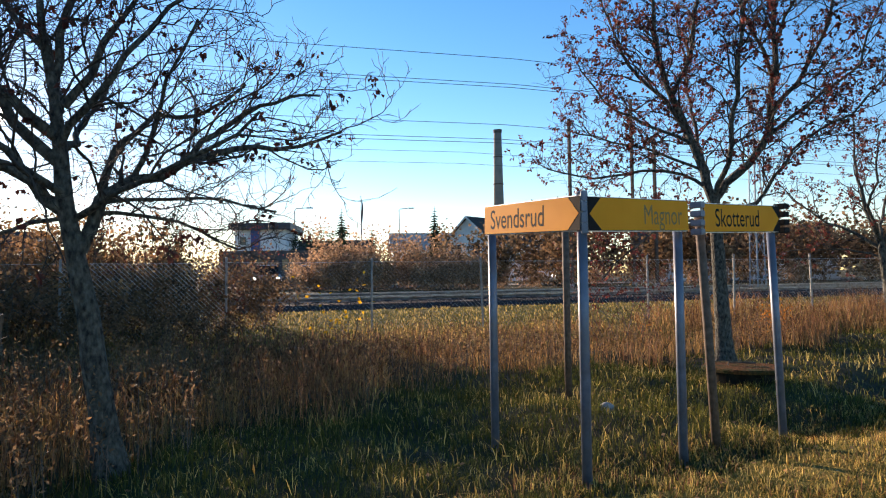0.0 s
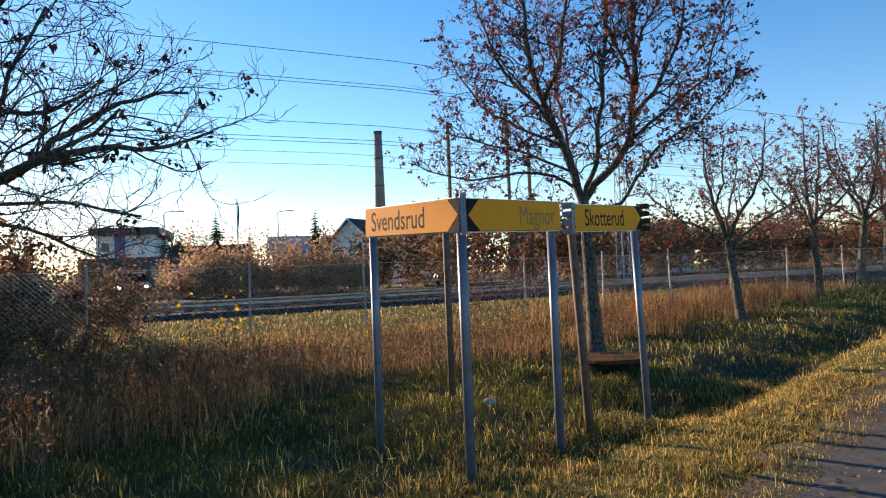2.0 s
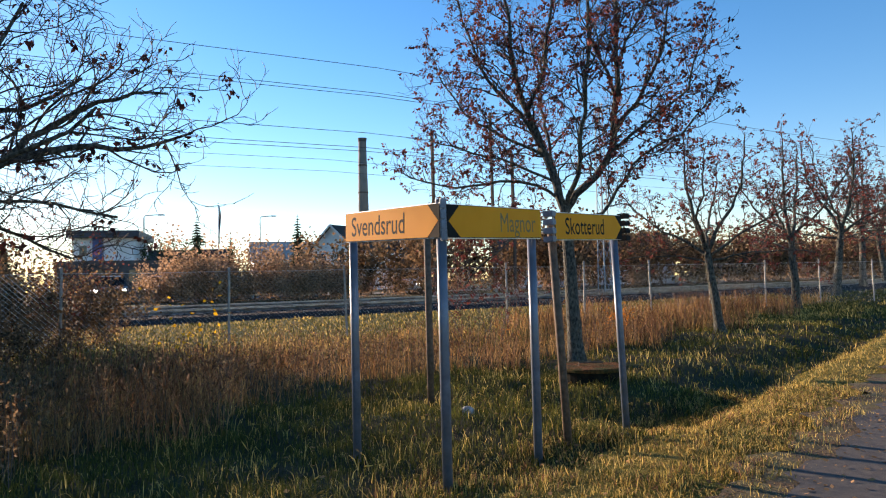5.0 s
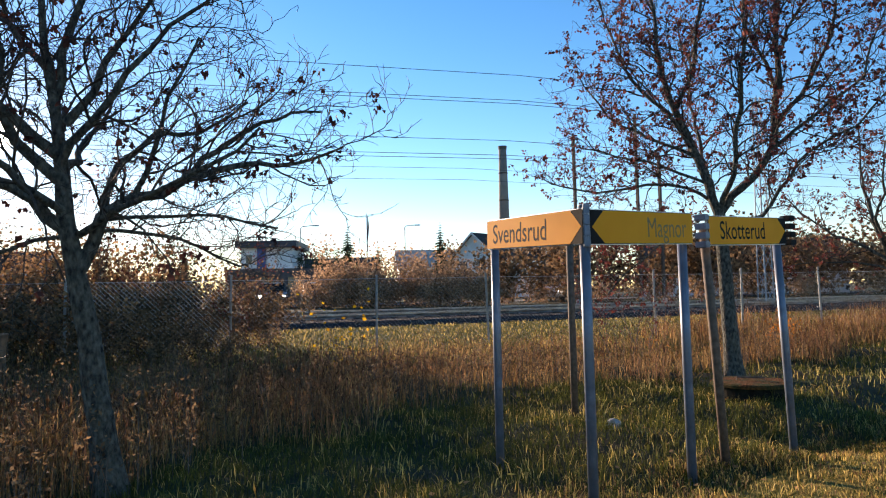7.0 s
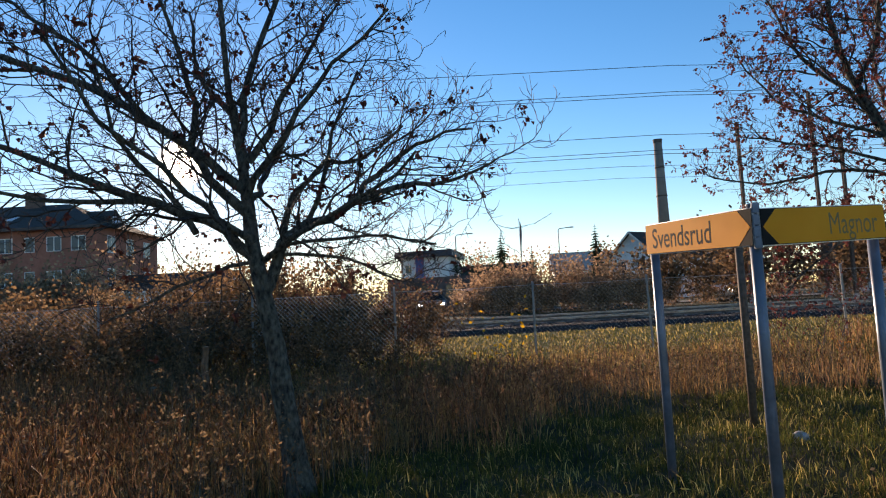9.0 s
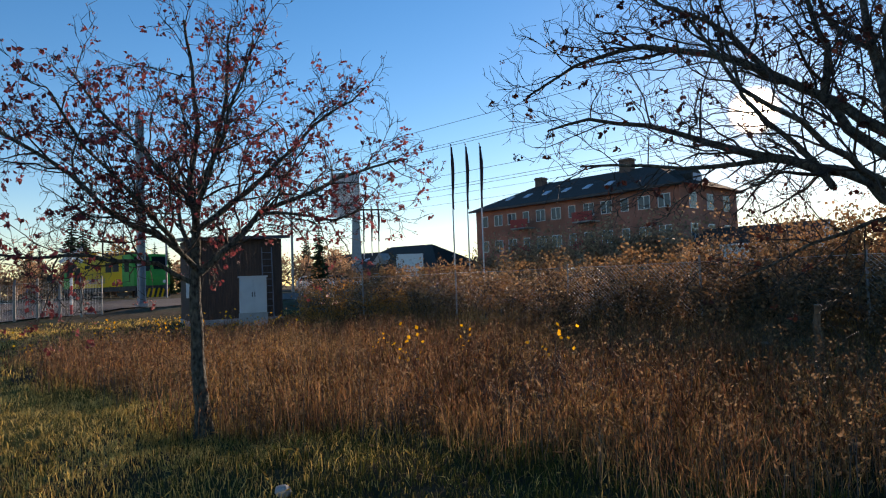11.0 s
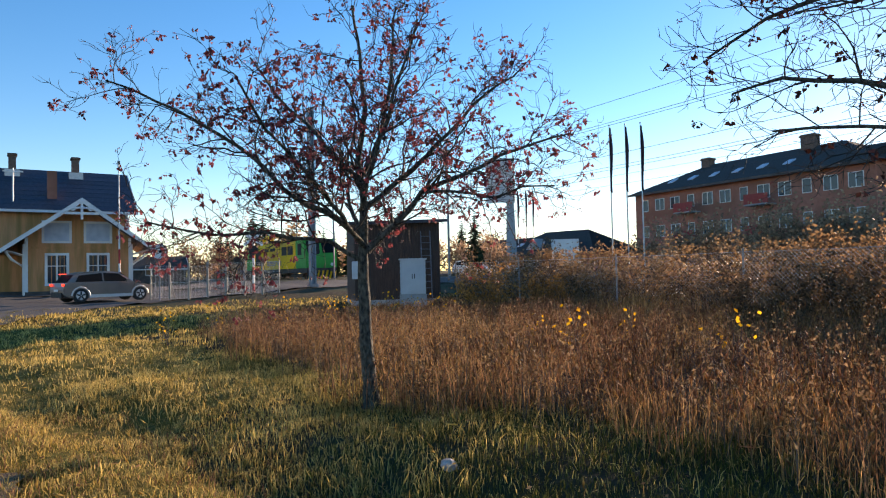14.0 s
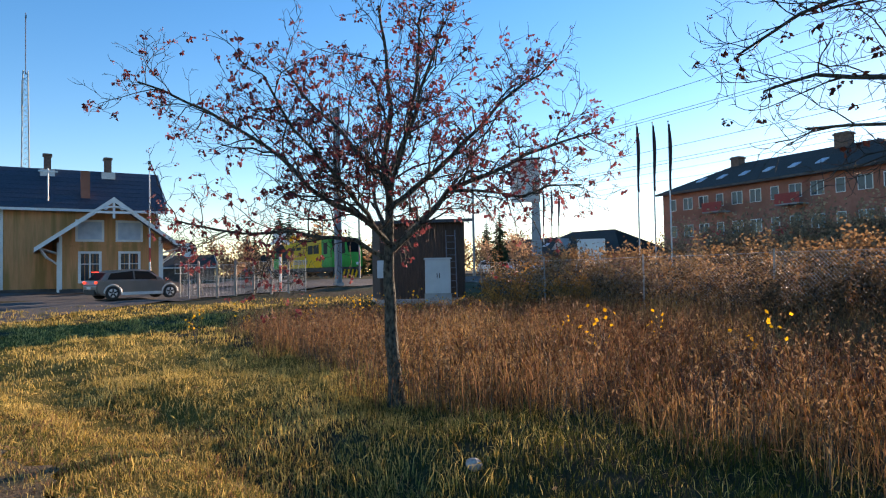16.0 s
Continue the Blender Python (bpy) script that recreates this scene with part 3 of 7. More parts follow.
# ---- rowan trees ----
class Limbs:
    """Collects branches as tapered tubes, and the spots where leaves hang."""

    def __init__(self, seed):
        self.rng = random.Random(seed)
        self.v, self.f, self.thin_v, self.thin_f, self.tips = [], [], [], [], []

    def branch(self, pts, r0, r1, sides):
        V, F = (self.v, self.f) if sides > 4 else (self.thin_v, self.thin_f)
        n = len(pts)
        base = len(V)
        for i, p in enumerate(pts):
            d = (pts[min(i + 1, n - 1)] - pts[max(i - 1, 0)])
            d = d.normalized() if d.length > 1e-9 else Vector((0, 0, 1))
            a = d.cross(Vector((0.31, 0.95, 0.05))).normalized()
            b = d.cross(a)
            t = i / (n - 1)
            r = r0 + (r1 - r0) * t
            if sides > 4:
                r *= 1 + 0.10 * noise.noise(p * 5) + (0.35 * max(0, 1 - p.z / 0.35) if r0 > 0.08 and p.z < 0.35 else 0)
            for k in range(sides):
                an = 2 * math.pi * k / sides
                w = r * (1 + (0.08 * noise.noise(p * 9 + Vector((k, 0, 0))) if sides > 6 else 0))
                V.append(p + a * (w * math.cos(an)) + b * (w * math.sin(an)))
        for i in range(n - 1):
            for k in range(sides):
                k2 = (k + 1) % sides
                F.append((base + i * sides + k, base + i * sides + k2, base + (i + 1) * sides + k2, base + (i + 1) * sides + k))

    def wander(self, p, d, length, steps, bend, up):
        rng = self.rng
        pts = [p.copy()]
        d = d.normalized()
        st = length / steps
        for i in range(steps):
            d = (d + Vector((rng.uniform(-1, 1), rng.uniform(-1, 1), rng.uniform(-1, 1))) * bend + Vector((0, 0, up))).normalized()
            p = p + d * st
            pts.append(p.copy())
        return pts, d

    def grow(self, p, d, length, r, level, up=0.05, density=1.0, top=4):
        rng = self.rng
        steps = max(4, int(length / 0.14)) if level < 3 else 5 if level == 3 else 3
        pts, dend = self.wander(p, d, length, steps, (0.10, 0.26, 0.42, 0.5, 0.5)[level], up)
        r1 = r * (0.45 if level < 3 else 0.5)
        self.branch(pts, r, r1, 9 if level == 0 else 6 if level == 1 else 4 if level == 2 else 3)
        self.spread(pts, length, r, r1, level, up, density, top)

    def spread(self, pts, length, r, r1, level, up, density, top):
        rng = self.rng
        if level >= top:
            self.tips.append((pts[-1], (pts[-1] - pts[-2]).normalized()))
            return
        per = {0: 3.0, 1: 6.8, 2: 9.5, 3: 7.5}[level] * density
        n = max(2, int(length * per))
        for k in range(n):
            t = 0.14 + 0.86 * (k + rng.random()) / n
            t = min(t, 0.999)
            fi = t * (len(pts) - 1)
            i = int(fi)
            q = pts[i].lerp(pts[i + 1], fi - i)
            ax = (pts[i + 1] - pts[i]).normalized()
            side = ax.orthogonal().normalized()
            side.rotate(Matrix.Rotation(rng.uniform(0, 2 * math.pi), 3, ax))
            ang = rng.uniform(0.5, 1.15)
            nd = ax * math.cos(ang) + side * math.sin(ang) + Vector((0, 0, -0.05 if rng.random() < 0.55 else 0.4))
            rr = max((r + (r1 - r) * t) * rng.uniform(0.32, 0.52), 0.0044)
            if level <= 1:
                ln = rng.uniform(0.5, 1.35) * (1.15 - 0.5 * t)
                rr = min(max(rr, 0.008), 0.017)
            elif level == 2:
                ln = rng.uniform(0.22, 0.55)
            else:
                ln = rng.uniform(0.08, 0.26)
            self.grow(q, nd, ln, rr, level + 1, up, density, top)
        if level:
            self.tips.append((pts[-1], (pts[-1] - pts[-2]).normalized()))

    def leaves(self, share, size, rng):
        """Shrivelled hanging leaflets at the twig ends."""
        V, F = [], []
        for p, d in self.tips:
            if rng.random() > share:
                continue
            for k in range(rng.randint(3, 8)):
                c = p + Vector((rng.uniform(-1, 1), rng.uniform(-1, 1), rng.uniform(-1.3, 0.3))) * 0.042
                a = Vector((rng.uniform(-1, 1), rng.uniform(-1, 1), rng.uniform(-1.6, 0.2))).normalized() * size * rng.uniform(0.6, 1.3)
                b = a.orthogonal().normalized()
                b.rotate(Matrix.Rotation(rng.uniform(0, 6.28), 3, a.normalized()))
                b = b * size * rng.uniform(0.28, 0.5)
                n = a.cross(b).normalized() * size * 0.22
                i = len(V)
                V += [c, c + a * 0.5 + b + n, c + a, c + a * 0.5 - b + n]
                F += [(i, i + 1, i + 2), (i, i + 2, i + 3)]
        return V, F

    def berries(self, share, rng):
        V, F = [], []
        for p, d in self.tips:
            if rng.random() > share:
                continue
            for k in range(7):
                c = p + Vector((rng.uniform(-1, 1), rng.uniform(-1, 1), rng.uniform(-1.4, 0.2))) * 0.032
                r = rng.uniform(0.007, 0.011)
                i = len(V)
                V += [c + Vector(o) * r * 1.2 for o in ((1, 0, -0.6), (-0.5, 0.87, -0.6), (-0.5, -0.87, -0.6), (0, 0, 1))]
                F += [(i, i + 1, i + 3), (i + 1, i + 2, i + 3), (i + 2, i, i + 3), (i, i + 2, i + 1)]
        return V, F


def rowan(seed, trunk, r, limbs, label, leaf=0.5, berry=0.12, density=1.0, top=4, up=0.05, leafmat=M_LEAFRED):
    """trunk: points; limbs: (start index on trunk, way points, base radius)."""
    lb = Limbs(seed)
    tp = []
    pts = [Vector(p) for p in trunk]
    for a, b in zip(pts, pts[1:]):
        for k in range(6):
            t = k / 6
            tp.append(a.lerp(b, t) + Vector((noise.noise(a.lerp(b, t) * 1.7), noise.noise(a.lerp(b, t) * 1.7 + Vector((9, 0, 0))), 0)) * 0.03)
    tp.append(pts[-1])
    lb.branch(tp, r, r * (0.62 if len(trunk) < 7 else 0.16), 12)
    for z, way, r0 in limbs:
        w = [Vector(p) for p in way]
        fine = []
        for a, b in zip(w, w[1:]):
            n = max(2, int((b - a).length / 0.25))
            for k in range(n):
                q = a.lerp(b, k / n)
                fine.append(q + Vector((noise.noise(q * 1.3 + Vector((seed, 0, 0))), noise.noise(q * 1.3 + Vector((0, seed, 0))), noise.noise(q * 1.3 + Vector((0, 0, seed))))) * 0.09 * min(1, k + len(fine) * .3) + Vector((noise.noise(q * 4.1), noise.noise(q * 4.1 + Vector((7, 0, 0))), noise.noise(q * 4.1 + Vector((0, 7, 0))))) * 0.05 * min(1, k + len(fine)))
        fine.append(w[-1])
        ln = sum((b - a).length for a, b in zip(fine, fine[1:]))
        lb.branch(fine, r0, 0.012, 7)
        lb.spread(fine, ln, r0, 0.012, 1, up, density, top)
    if len(trunk) >= 7:
        lead = [p for p in tp if p.z > 2.6]
        lb.spread(lead, sum((b - a).length for a, b in zip(lead, lead[1:])), r * 0.4, 0.015, 1, up, density, top)
    rng = random.Random(seed + 1)
    e = empty("rowan_tree", Matrix(), label, "tree", "row of rowan trees")
    quick("trunk", [tuple(v) for v in lb.v], lb.f, M_BARK, e, "grey lichen-spotted bark", True)
    cr = quick("crown", [tuple(v) for v in lb.thin_v], lb.thin_f, M_TWIG, e)
    V, F = lb.leaves(leaf, 0.062, rng)
    if V:
        quick("foliage", [tuple(v) for v in V], F, leafmat, cr, "withered reddish-brown leaves")["kind"] = "stuff"
    V, F = lb.berries(berry, rng)
    if V:
        quick("fruit", [tuple(v) for v in V], F, M_BERRY, cr, "clusters of red berries")["kind"] = "stuff"
    return e


def view_xy(bearing, d):
    b = radians(bearing)
    return Vector((math.sin(b) * d, math.cos(b) * d, 0))


def rel(bearing, right, up, ahead=0.0):
    """Offset in a tree's own frame: to the right of the sight line, up, and away from the eye."""
    b = radians(bearing)
    return (math.cos(b) * right + math.sin(b) * ahead, -math.sin(b) * right + math.cos(b) * ahead, up)


def tree_row():
    # the large old rowan that stands between the eye and the sun
    b = -27.2
    R = lambda r, u, a=0.0: rel(b, r, u, a)
    t1 = rowan(11, [R(0.05, -0.1), R(-0.03, 0.5), R(-0.12, 1.1), R(-0.22, 1.8), R(-0.33, 2.34), R(-0.38, 2.83), R(-0.44, 3.34), R(-0.52, 4.0), R(-0.62, 5.4)], 0.132, [
        (0.6, [R(-0.45, 3.45), R(-0.32, 4.2), R(-0.1, 5.0), R(0.1, 6.0)], 0.045),
        (0.55, [R(-0.22, 2.0), R(-0.05, 2.48), R(0.22, 2.72), R(0.63, 2.88), R(0.95, 2.97), R(1.32, 3.03), R(1.75, 3.1), R(2.2, 3.28, -.1)], 0.066),
        (0.55, [R(0.63, 2.88), R(0.82, 3.1, .1), R(1.05, 3.29, .15), R(1.41, 3.52, .2), R(1.75, 3.66, .2), R(2.05, 3.72, .2)], 0.036),
        (0.55, [R(-0.04, 2.5), R(0.06, 3.0, .2), R(0.4, 3.36, .3), R(0.85, 3.46, .4), R(1.3, 3.8, .4)], 0.042),
        (0.55, [R(-0.36, 3.3), R(-0.05, 3.9), R(0.22, 4.27), R(0.6, 5.0)], 0.04),
        (0.55, [R(-0.28, 2.3), R(-0.6, 2.6), R(-1.0, 2.75), R(-1.4, 2.92), R(-1.97, 3.15, .1), R(-2.6, 3.49, .1), R(-3.2, 3.66, .1), R(-3.75, 3.6, .1)], 0.066),
        (0.55, [R(-0.4, 3.0), R(-0.76, 3.3), R(-1.34, 3.77), R(-1.87, 4.1, -.1), R(-2.5, 4.3, -.1), R(-3.3, 4.25, -.1), R(-3.9, 4.0, -.1)], 0.055),
        (0.5, [R(-1.4, 2.92), R(-1.9, 2.9, -.2), R(-2.5, 3.0, -.3), R(-3.2, 3.05, -.3)], 0.03),
        (0.5, [R(-1.34, 3.77), R(-1.9, 4.5, .2), R(-2.6, 5.0, .3), R(-3.3, 5.2, .3)], 0.032),
        (0.55, [R(-0.36, 2.75), R(-0.7, 3.08), R(-0.87, 3.37), R(-0.85, 3.9), R(-0.95, 4.4), R(-1.3, 5.2)], 0.055),
        (0.55, [R(-0.87, 2.59), R(-1.15, 3.0), R(-1.5, 3.5, -.2), R(-1.7, 4.2, -.3)], 0.035),
        (0.55, [R(-0.4, 2.9), R(-0.0, 3.5, -.4), R(0.5, 4.1, -.6), R(1.0, 4.6, -.8)], 0.04),
        (0.55, [R(-0.4, 2.9), R(-0.3, 3.2, .8), R(-0.1, 3.7, 1.5), R(0.1, 4.3, 2.0)], 0.042),
        (0.5, [R(-0.25, 2.3), R(0.2, 2.55, -.6), R(0.7, 2.8, -1.0), R(1.1, 3.1, -1.3)], 0.035),
        (0.5, [R(-0.34, 2.5), R(-0.9, 2.85, -.8), R(-1.4, 3.3, -1.3), R(-1.7, 3.9, -1.6)], 0.04),
        (0.5, [R(0.22, 2.72), R(0.4, 3.1, -.2), R(0.5, 3.6, -.2), R(0.75, 4.2, -.2)], 0.028),
        (0.5, [R(-0.1, 2.35), R(0.3, 2.38, .3), R(0.8, 2.25, .5), R(1.25, 2.05, .6)], 0.022),
        (0.5, [R(-0.05, 2.45), R(0.5, 2.55, .1), R(1.0, 2.5, .1), R(1.55, 2.42, .1)], 0.02),
        (0.5, [R(-0.3, 2.3), R(-0.8, 2.2, .3), R(-1.4, 2.0, .5), R(-1.8, 1.8, .6)], 0.022),
        (0.5, [R(-0.5, 3.8), R(-0.85, 4.4, .5), R(-1.0, 5.2, .8)], 0.036),
    ], "old bare rowan with lichened trunk and withered leaves", leaf=0.06, berry=0.02, density=0.86, up=0.02, leafmat=M_LEAFDARK)
    t1.matrix_world = on(-3.05, 5.92)
    # the rowan in the middle of the later view
    b = -80
    R = lambda r, u, a=0.0: rel(b, r, u, a)
    t5 = rowan(23, [R(0.05, -0.1), R(0.0, 0.8), R(-0.04, 1.6), R(-0.03, 2.2), R(0.0, 2.8), R(-0.08, 3.4), R(0.04, 4.2), R(-0.12, 5.6)], 0.105, [
        (0.6, [R(-0.03, 3.2), R(0.25, 3.8), R(0.4, 4.6), R(0.5, 5.6)], 0.04),
        (0.55, [R(-0.02, 2.3), R(-0.35, 2.55), R(-0.8, 2.75), R(-1.3, 3.2), R(-2.0, 3.8), R(-2.7, 4.25), R(-3.4, 4.5)], 0.05),
        (0.55, [R(-0.02, 2.0), R(-0.5, 2.25), R(-1.3, 2.45), R(-2.1, 2.4), R(-2.9, 2.6)], 0.035),
        (0.55, [R(0.02, 2.15), R(0.35, 2.5), R(0.8, 2.95), R(1.5, 3.2), R(2.2, 3.6), R(3.0, 3.8)], 0.05),
        (0.55, [R(0.0, 2.75), R(0.4, 3.1, .2), R(0.9, 3.5, .3), R(1.6, 4.3, .4), R(2.5, 5.0, .5)], 0.045),
        (0.55, [R(-0.03, 3.0), R(-0.5, 3.6, .2), R(-0.9, 4.1, .4), R(-1.6, 5.0, .5)], 0.045),
        (0.55, [R(-0.05, 2.7), R(0.1, 3.3, -.5), R(0.4, 4.1, -.9), R(0.7, 5.0, -1.1)], 0.04),
        (0.55, [R(0.0, 2.3), R(-0.2, 2.9, .8), R(-0.3, 3.6, 1.6), R(-0.3, 4.2, 2.2)], 0.04),
        (0.55, [R(0.0, 2.2), R(-0.4, 2.7, -.8), R(-0.9, 3.3, -1.6), R(-1.3, 3.9, -2.2)], 0.04),
        (0.55, [R(0.0, 2.2), R(0.5, 2.7, .9), R(1.0, 3.2, 1.7), R(1.4, 3.7, 2.2)], 0.035),
        (0.5, [R(0.8, 2.95), R(1.1, 2.9, -.5), R(1.7, 2.8, -.9), R(2.4, 2.9, -1.1)], 0.025),
    ], "rowan tree with sparse red-brown leaves and berries", leaf=0.20, berry=0.18, density=0.98, up=0.02, leafmat=M_LEAFPINK)
    t5.matrix_world = on(-9.45, 1.12)
    # the forked rowan behind the signs
    b = 23
    R = lambda r, u, a=0.0: rel(b, r, u, a)
    t2 = rowan(37, [R(0.05, -0.1), R(0.0, 0.9), R(-0.03, 2.0), R(-0.08, 3.0)], 0.15, [
        (0.6, [R(-0.08, 2.9), R(-0.24, 3.5), R(-0.48, 4.2), R(-0.75, 4.9), R(-1.0, 6.2), R(-1.2, 8.4)], 0.085),
        (0.6, [R(-0.05, 2.95), R(0.15, 3.25), R(0.55, 3.6), R(0.85, 4.1), R(0.95, 5.0), R(1.0, 6.4), R(0.95, 8.8)], 0.085),
        (0.55, [R(-0.5, 4.2), R(-0.9, 4.9), R(-1.5, 5.6), R(-1.9, 6.6), R(-2.1, 7.8)], 0.045),
        (0.55, [R(-0.75, 4.9), R(-0.4, 5.7), R(-0.2, 6.8), R(-0.2, 8.9)], 0.045),
        (0.55, [R(-0.4, 4.0), R(-1.2, 4.4), R(-2.0, 5.0), R(-2.5, 5.9)], 0.036),
        (0.55, [R(-0.12, 3.1), R(-0.6, 3.45), R(-1.3, 3.55), R(-2.2, 3.45), R(-3.2, 3.8)], 0.035),
        (0.55, [R(-0.25, 3.5), R(-1.0, 3.85), R(-1.9, 4.2), R(-2.7, 4.5)], 0.03),
        (0.55, [R(0.9, 4.4), R(1.4, 5.0), R(1.8, 5.8), R(2.1, 7.4)], 0.045),
        (0.55, [R(0.8, 4.0), R(1.5, 4.5), R(2.2, 5.1), R(2.6, 6.2)], 0.038),
        (0.55, [R(0.05, 2.75), R(0.6, 2.85), R(0.9, 3.3), R(1.4, 3.9), R(2.1, 4.3), R(2.7, 5.0)], 0.04),
        (0.55, [R(-0.08, 2.95), R(-0.15, 3.4, 0.35), R(-0.25, 4.0, 1.0), R(-0.5, 5.2, 1.7), R(-0.8, 7.6, 2.1)], 0.05),
        (0.55, [R(-0.05, 2.95), R(0.12, 3.4, -0.3), R(0.3, 4.3, -0.9), R(0.4, 5.4, -1.5), R(0.4, 7.8, -1.9)], 0.05),
        (0.5, [R(0.0, 2.6), R(-0.9, 2.5, -.3), R(-1.6, 2.0, -.4), R(-2.0, 1.5, -.5)], 0.022),
        (0.5, [R(0.95, 5.0), R(0.6, 6.0), R(0.4, 7.4), R(0.35, 9.0)], 0.035),
        (0.5, [R(1.0, 5.6), R(1.4, 6.6), R(1.6, 8.2)], 0.03),
    ], "tall forked rowan with dark red withered leaves", leaf=0.32, berry=0.06, density=0.98, up=0.035)
    t2.matrix_world = on(5.35, 12.55) @ Matrix.Diagonal((1.08, 1.08, 1.06, 1))
    # smaller trees further along the lane
    b = 36
    R = lambda r, u, a=0.0: rel(b, r, u, a)
    t3 = rowan(41, [R(0.1, -0.1), R(0.0, 0.8), R(-0.1, 1.7), R(-0.15, 2.2)], 0.13, [
        (0.6, [R(-0.15, 2.1), R(-0.4, 3.0), R(-0.6, 4.0), R(-0.6, 5.4)], 0.06),
        (0.6, [R(-0.15, 2.1), R(0.3, 3.0), R(0.7, 3.8), R(0.9, 5.2)], 0.06),
        (0.55, [R(-0.12, 2.0), R(-0.9, 2.6), R(-1.7, 3.1), R(-2.3, 3.8)], 0.045),
        (0.55, [R(-0.12, 2.0), R(0.8, 2.6), R(1.6, 3.1), R(2.3, 3.6)], 0.045),
        (0.55, [R(-0.15, 2.2), R(-0.1, 3.0, .9), R(0.1, 3.9, 1.5), R(0.2, 4.8, 1.8)], 0.045),
        (0.55, [R(-0.15, 2.2), R(-0.3, 3.0, -.9), R(-0.1, 3.9, -1.5), R(0.0, 4.6, -1.9)], 0.045),
        (0.5, [R(-0.1, 1.8), R(-0.9, 2.0, .3), R(-1.7, 2.1, .4), R(-2.4, 2.0, .5)], 0.03),
        (0.5, [R(0.0, 1.9), R(0.9, 2.1, .4), R(1.8, 2.1, .3), R(2.4, 2.0, .2)], 0.03),
    ], "young rowan with many reddish leaves and berries", leaf=0.50, berry=0.12, density=0.58, top=4)
    t3.matrix_world = on(11.6, 16.9, 0, 0, 1.1)
    for k, (x, y, sc, rz) in enumerate(((19.6, 23.2, 1.22, 70), (25.8, 27.6, 1.4, 160), (31.8, 32.2, 1.45, 250), (38.2, 37.0, 1.5, 20), (45.0, 42.0, 1.5, 110), (53, 47.8, 1.3, 200), (62, 54.5, 1.35, 300))):
        copy_thing(t3, on(x, y, -0.05, rz, sc))


tree_row()

# ---- grasses ----
RNG = np.random.default_rng(8)


def blades(name, x, y, h, w, lean, material, label, seed=0, head=0.0, sun_bend=0.0):
    """Bent ribbons, one per plant, narrowing to the tip; head: share of stalks with a seed head."""
    rng = np.random.default_rng(seed)
    n = len(x)
    z = zg(x, y) + 0.05 * (1 - sm(1.8, 1.95, y * LS - x * LC))
    az = rng.uniform(0, 2 * np.pi, n)
    ln = np.abs(rng.normal(0, lean, n)) + 0.02
    dx, dy = np.cos(az) * ln * h, np.sin(az) * ln * h
    fa = rng.uniform(0, 2 * np.pi, n)
    wx, wy = np.cos(fa) * w, np.sin(fa) * w
    p0 = np.stack([x, y, z - 0.02], 1)
    p1 = np.stack([x + 0.35 * dx, y + 0.35 * dy, z + h * 0.55], 1)
    p2 = np.stack([x + dx, y + dy, z + h * (1 - 0.25 * ln)], 1)
    W = np.stack([wx, wy, np.zeros(n)], 1)
    V = np.stack([p0 - W, p0 + W, p1 - W * 0.8, p1 + W * 0.8, p2], 1).reshape(-1, 3)
    i = np.arange(n)[:, None] * 5
    F = np.concatenate([i + [0, 1, 3], i + [0, 3, 2], i + [2, 3, 4]], 0)
    if head > 0:
        m = rng.random(n) < head
        q, d = p2[m], (p2 - p1)[m]
        d /= np.linalg.norm(d, axis=1)[:, None]
        L = rng.uniform(0.05, 0.14, m.sum())[:, None]
        a = rng.uniform(0, 2 * np.pi, m.sum())
        S = np.stack([np.cos(a), np.sin(a), np.zeros_like(a)], 1) * rng.uniform(0.005, 0.013, m.sum())[:, None]
        S2 = np.cross(d, S)
        hv = np.stack([q - d * 0.02, q + d * L * 0.45 + S, q + d * L * 0.45 - S * 0.5 + S2, q + d * L * 0.45 - S * 0.5 - S2, q + d * L], 1).reshape(-1, 3)
        j = np.arange(m.sum())[:, None] * 5 + len(V)
        F = np.concatenate([F, j + [0, 1, 2], j + [0, 2, 3], j + [0, 3, 1], j + [1, 4, 2], j + [2, 4, 3], j + [3, 4, 1]], 0)
        V = np.concatenate([V, hv], 0)
    ob = quick(name, V, F, material)
    return tagged(ob, label, "grass", kind="stuff")


def scatter(n, rng):
    """Points over the meadow, thicker close to the lane."""
    s = rng.uniform(-34, 46, n)
    o = rng.uniform(1.3, 30, n)
    return s, o


def clump(x, y, f, k):
    """Smooth pseudo-noise in 0..1 that gathers plants into patches."""
    v = np.sin(x * f + 1.3 * np.sin(y * f * 0.7 + k)) * np.cos(y * f * 1.1 + 1.7 * np.sin(x * f * 0.6 - k)) + 0.5 * np.sin(x * f * 2.3 + k) * np.sin(y * f * 2.1 - k)
    return np.clip(0.5 + 0.4 * v, 0, 1)


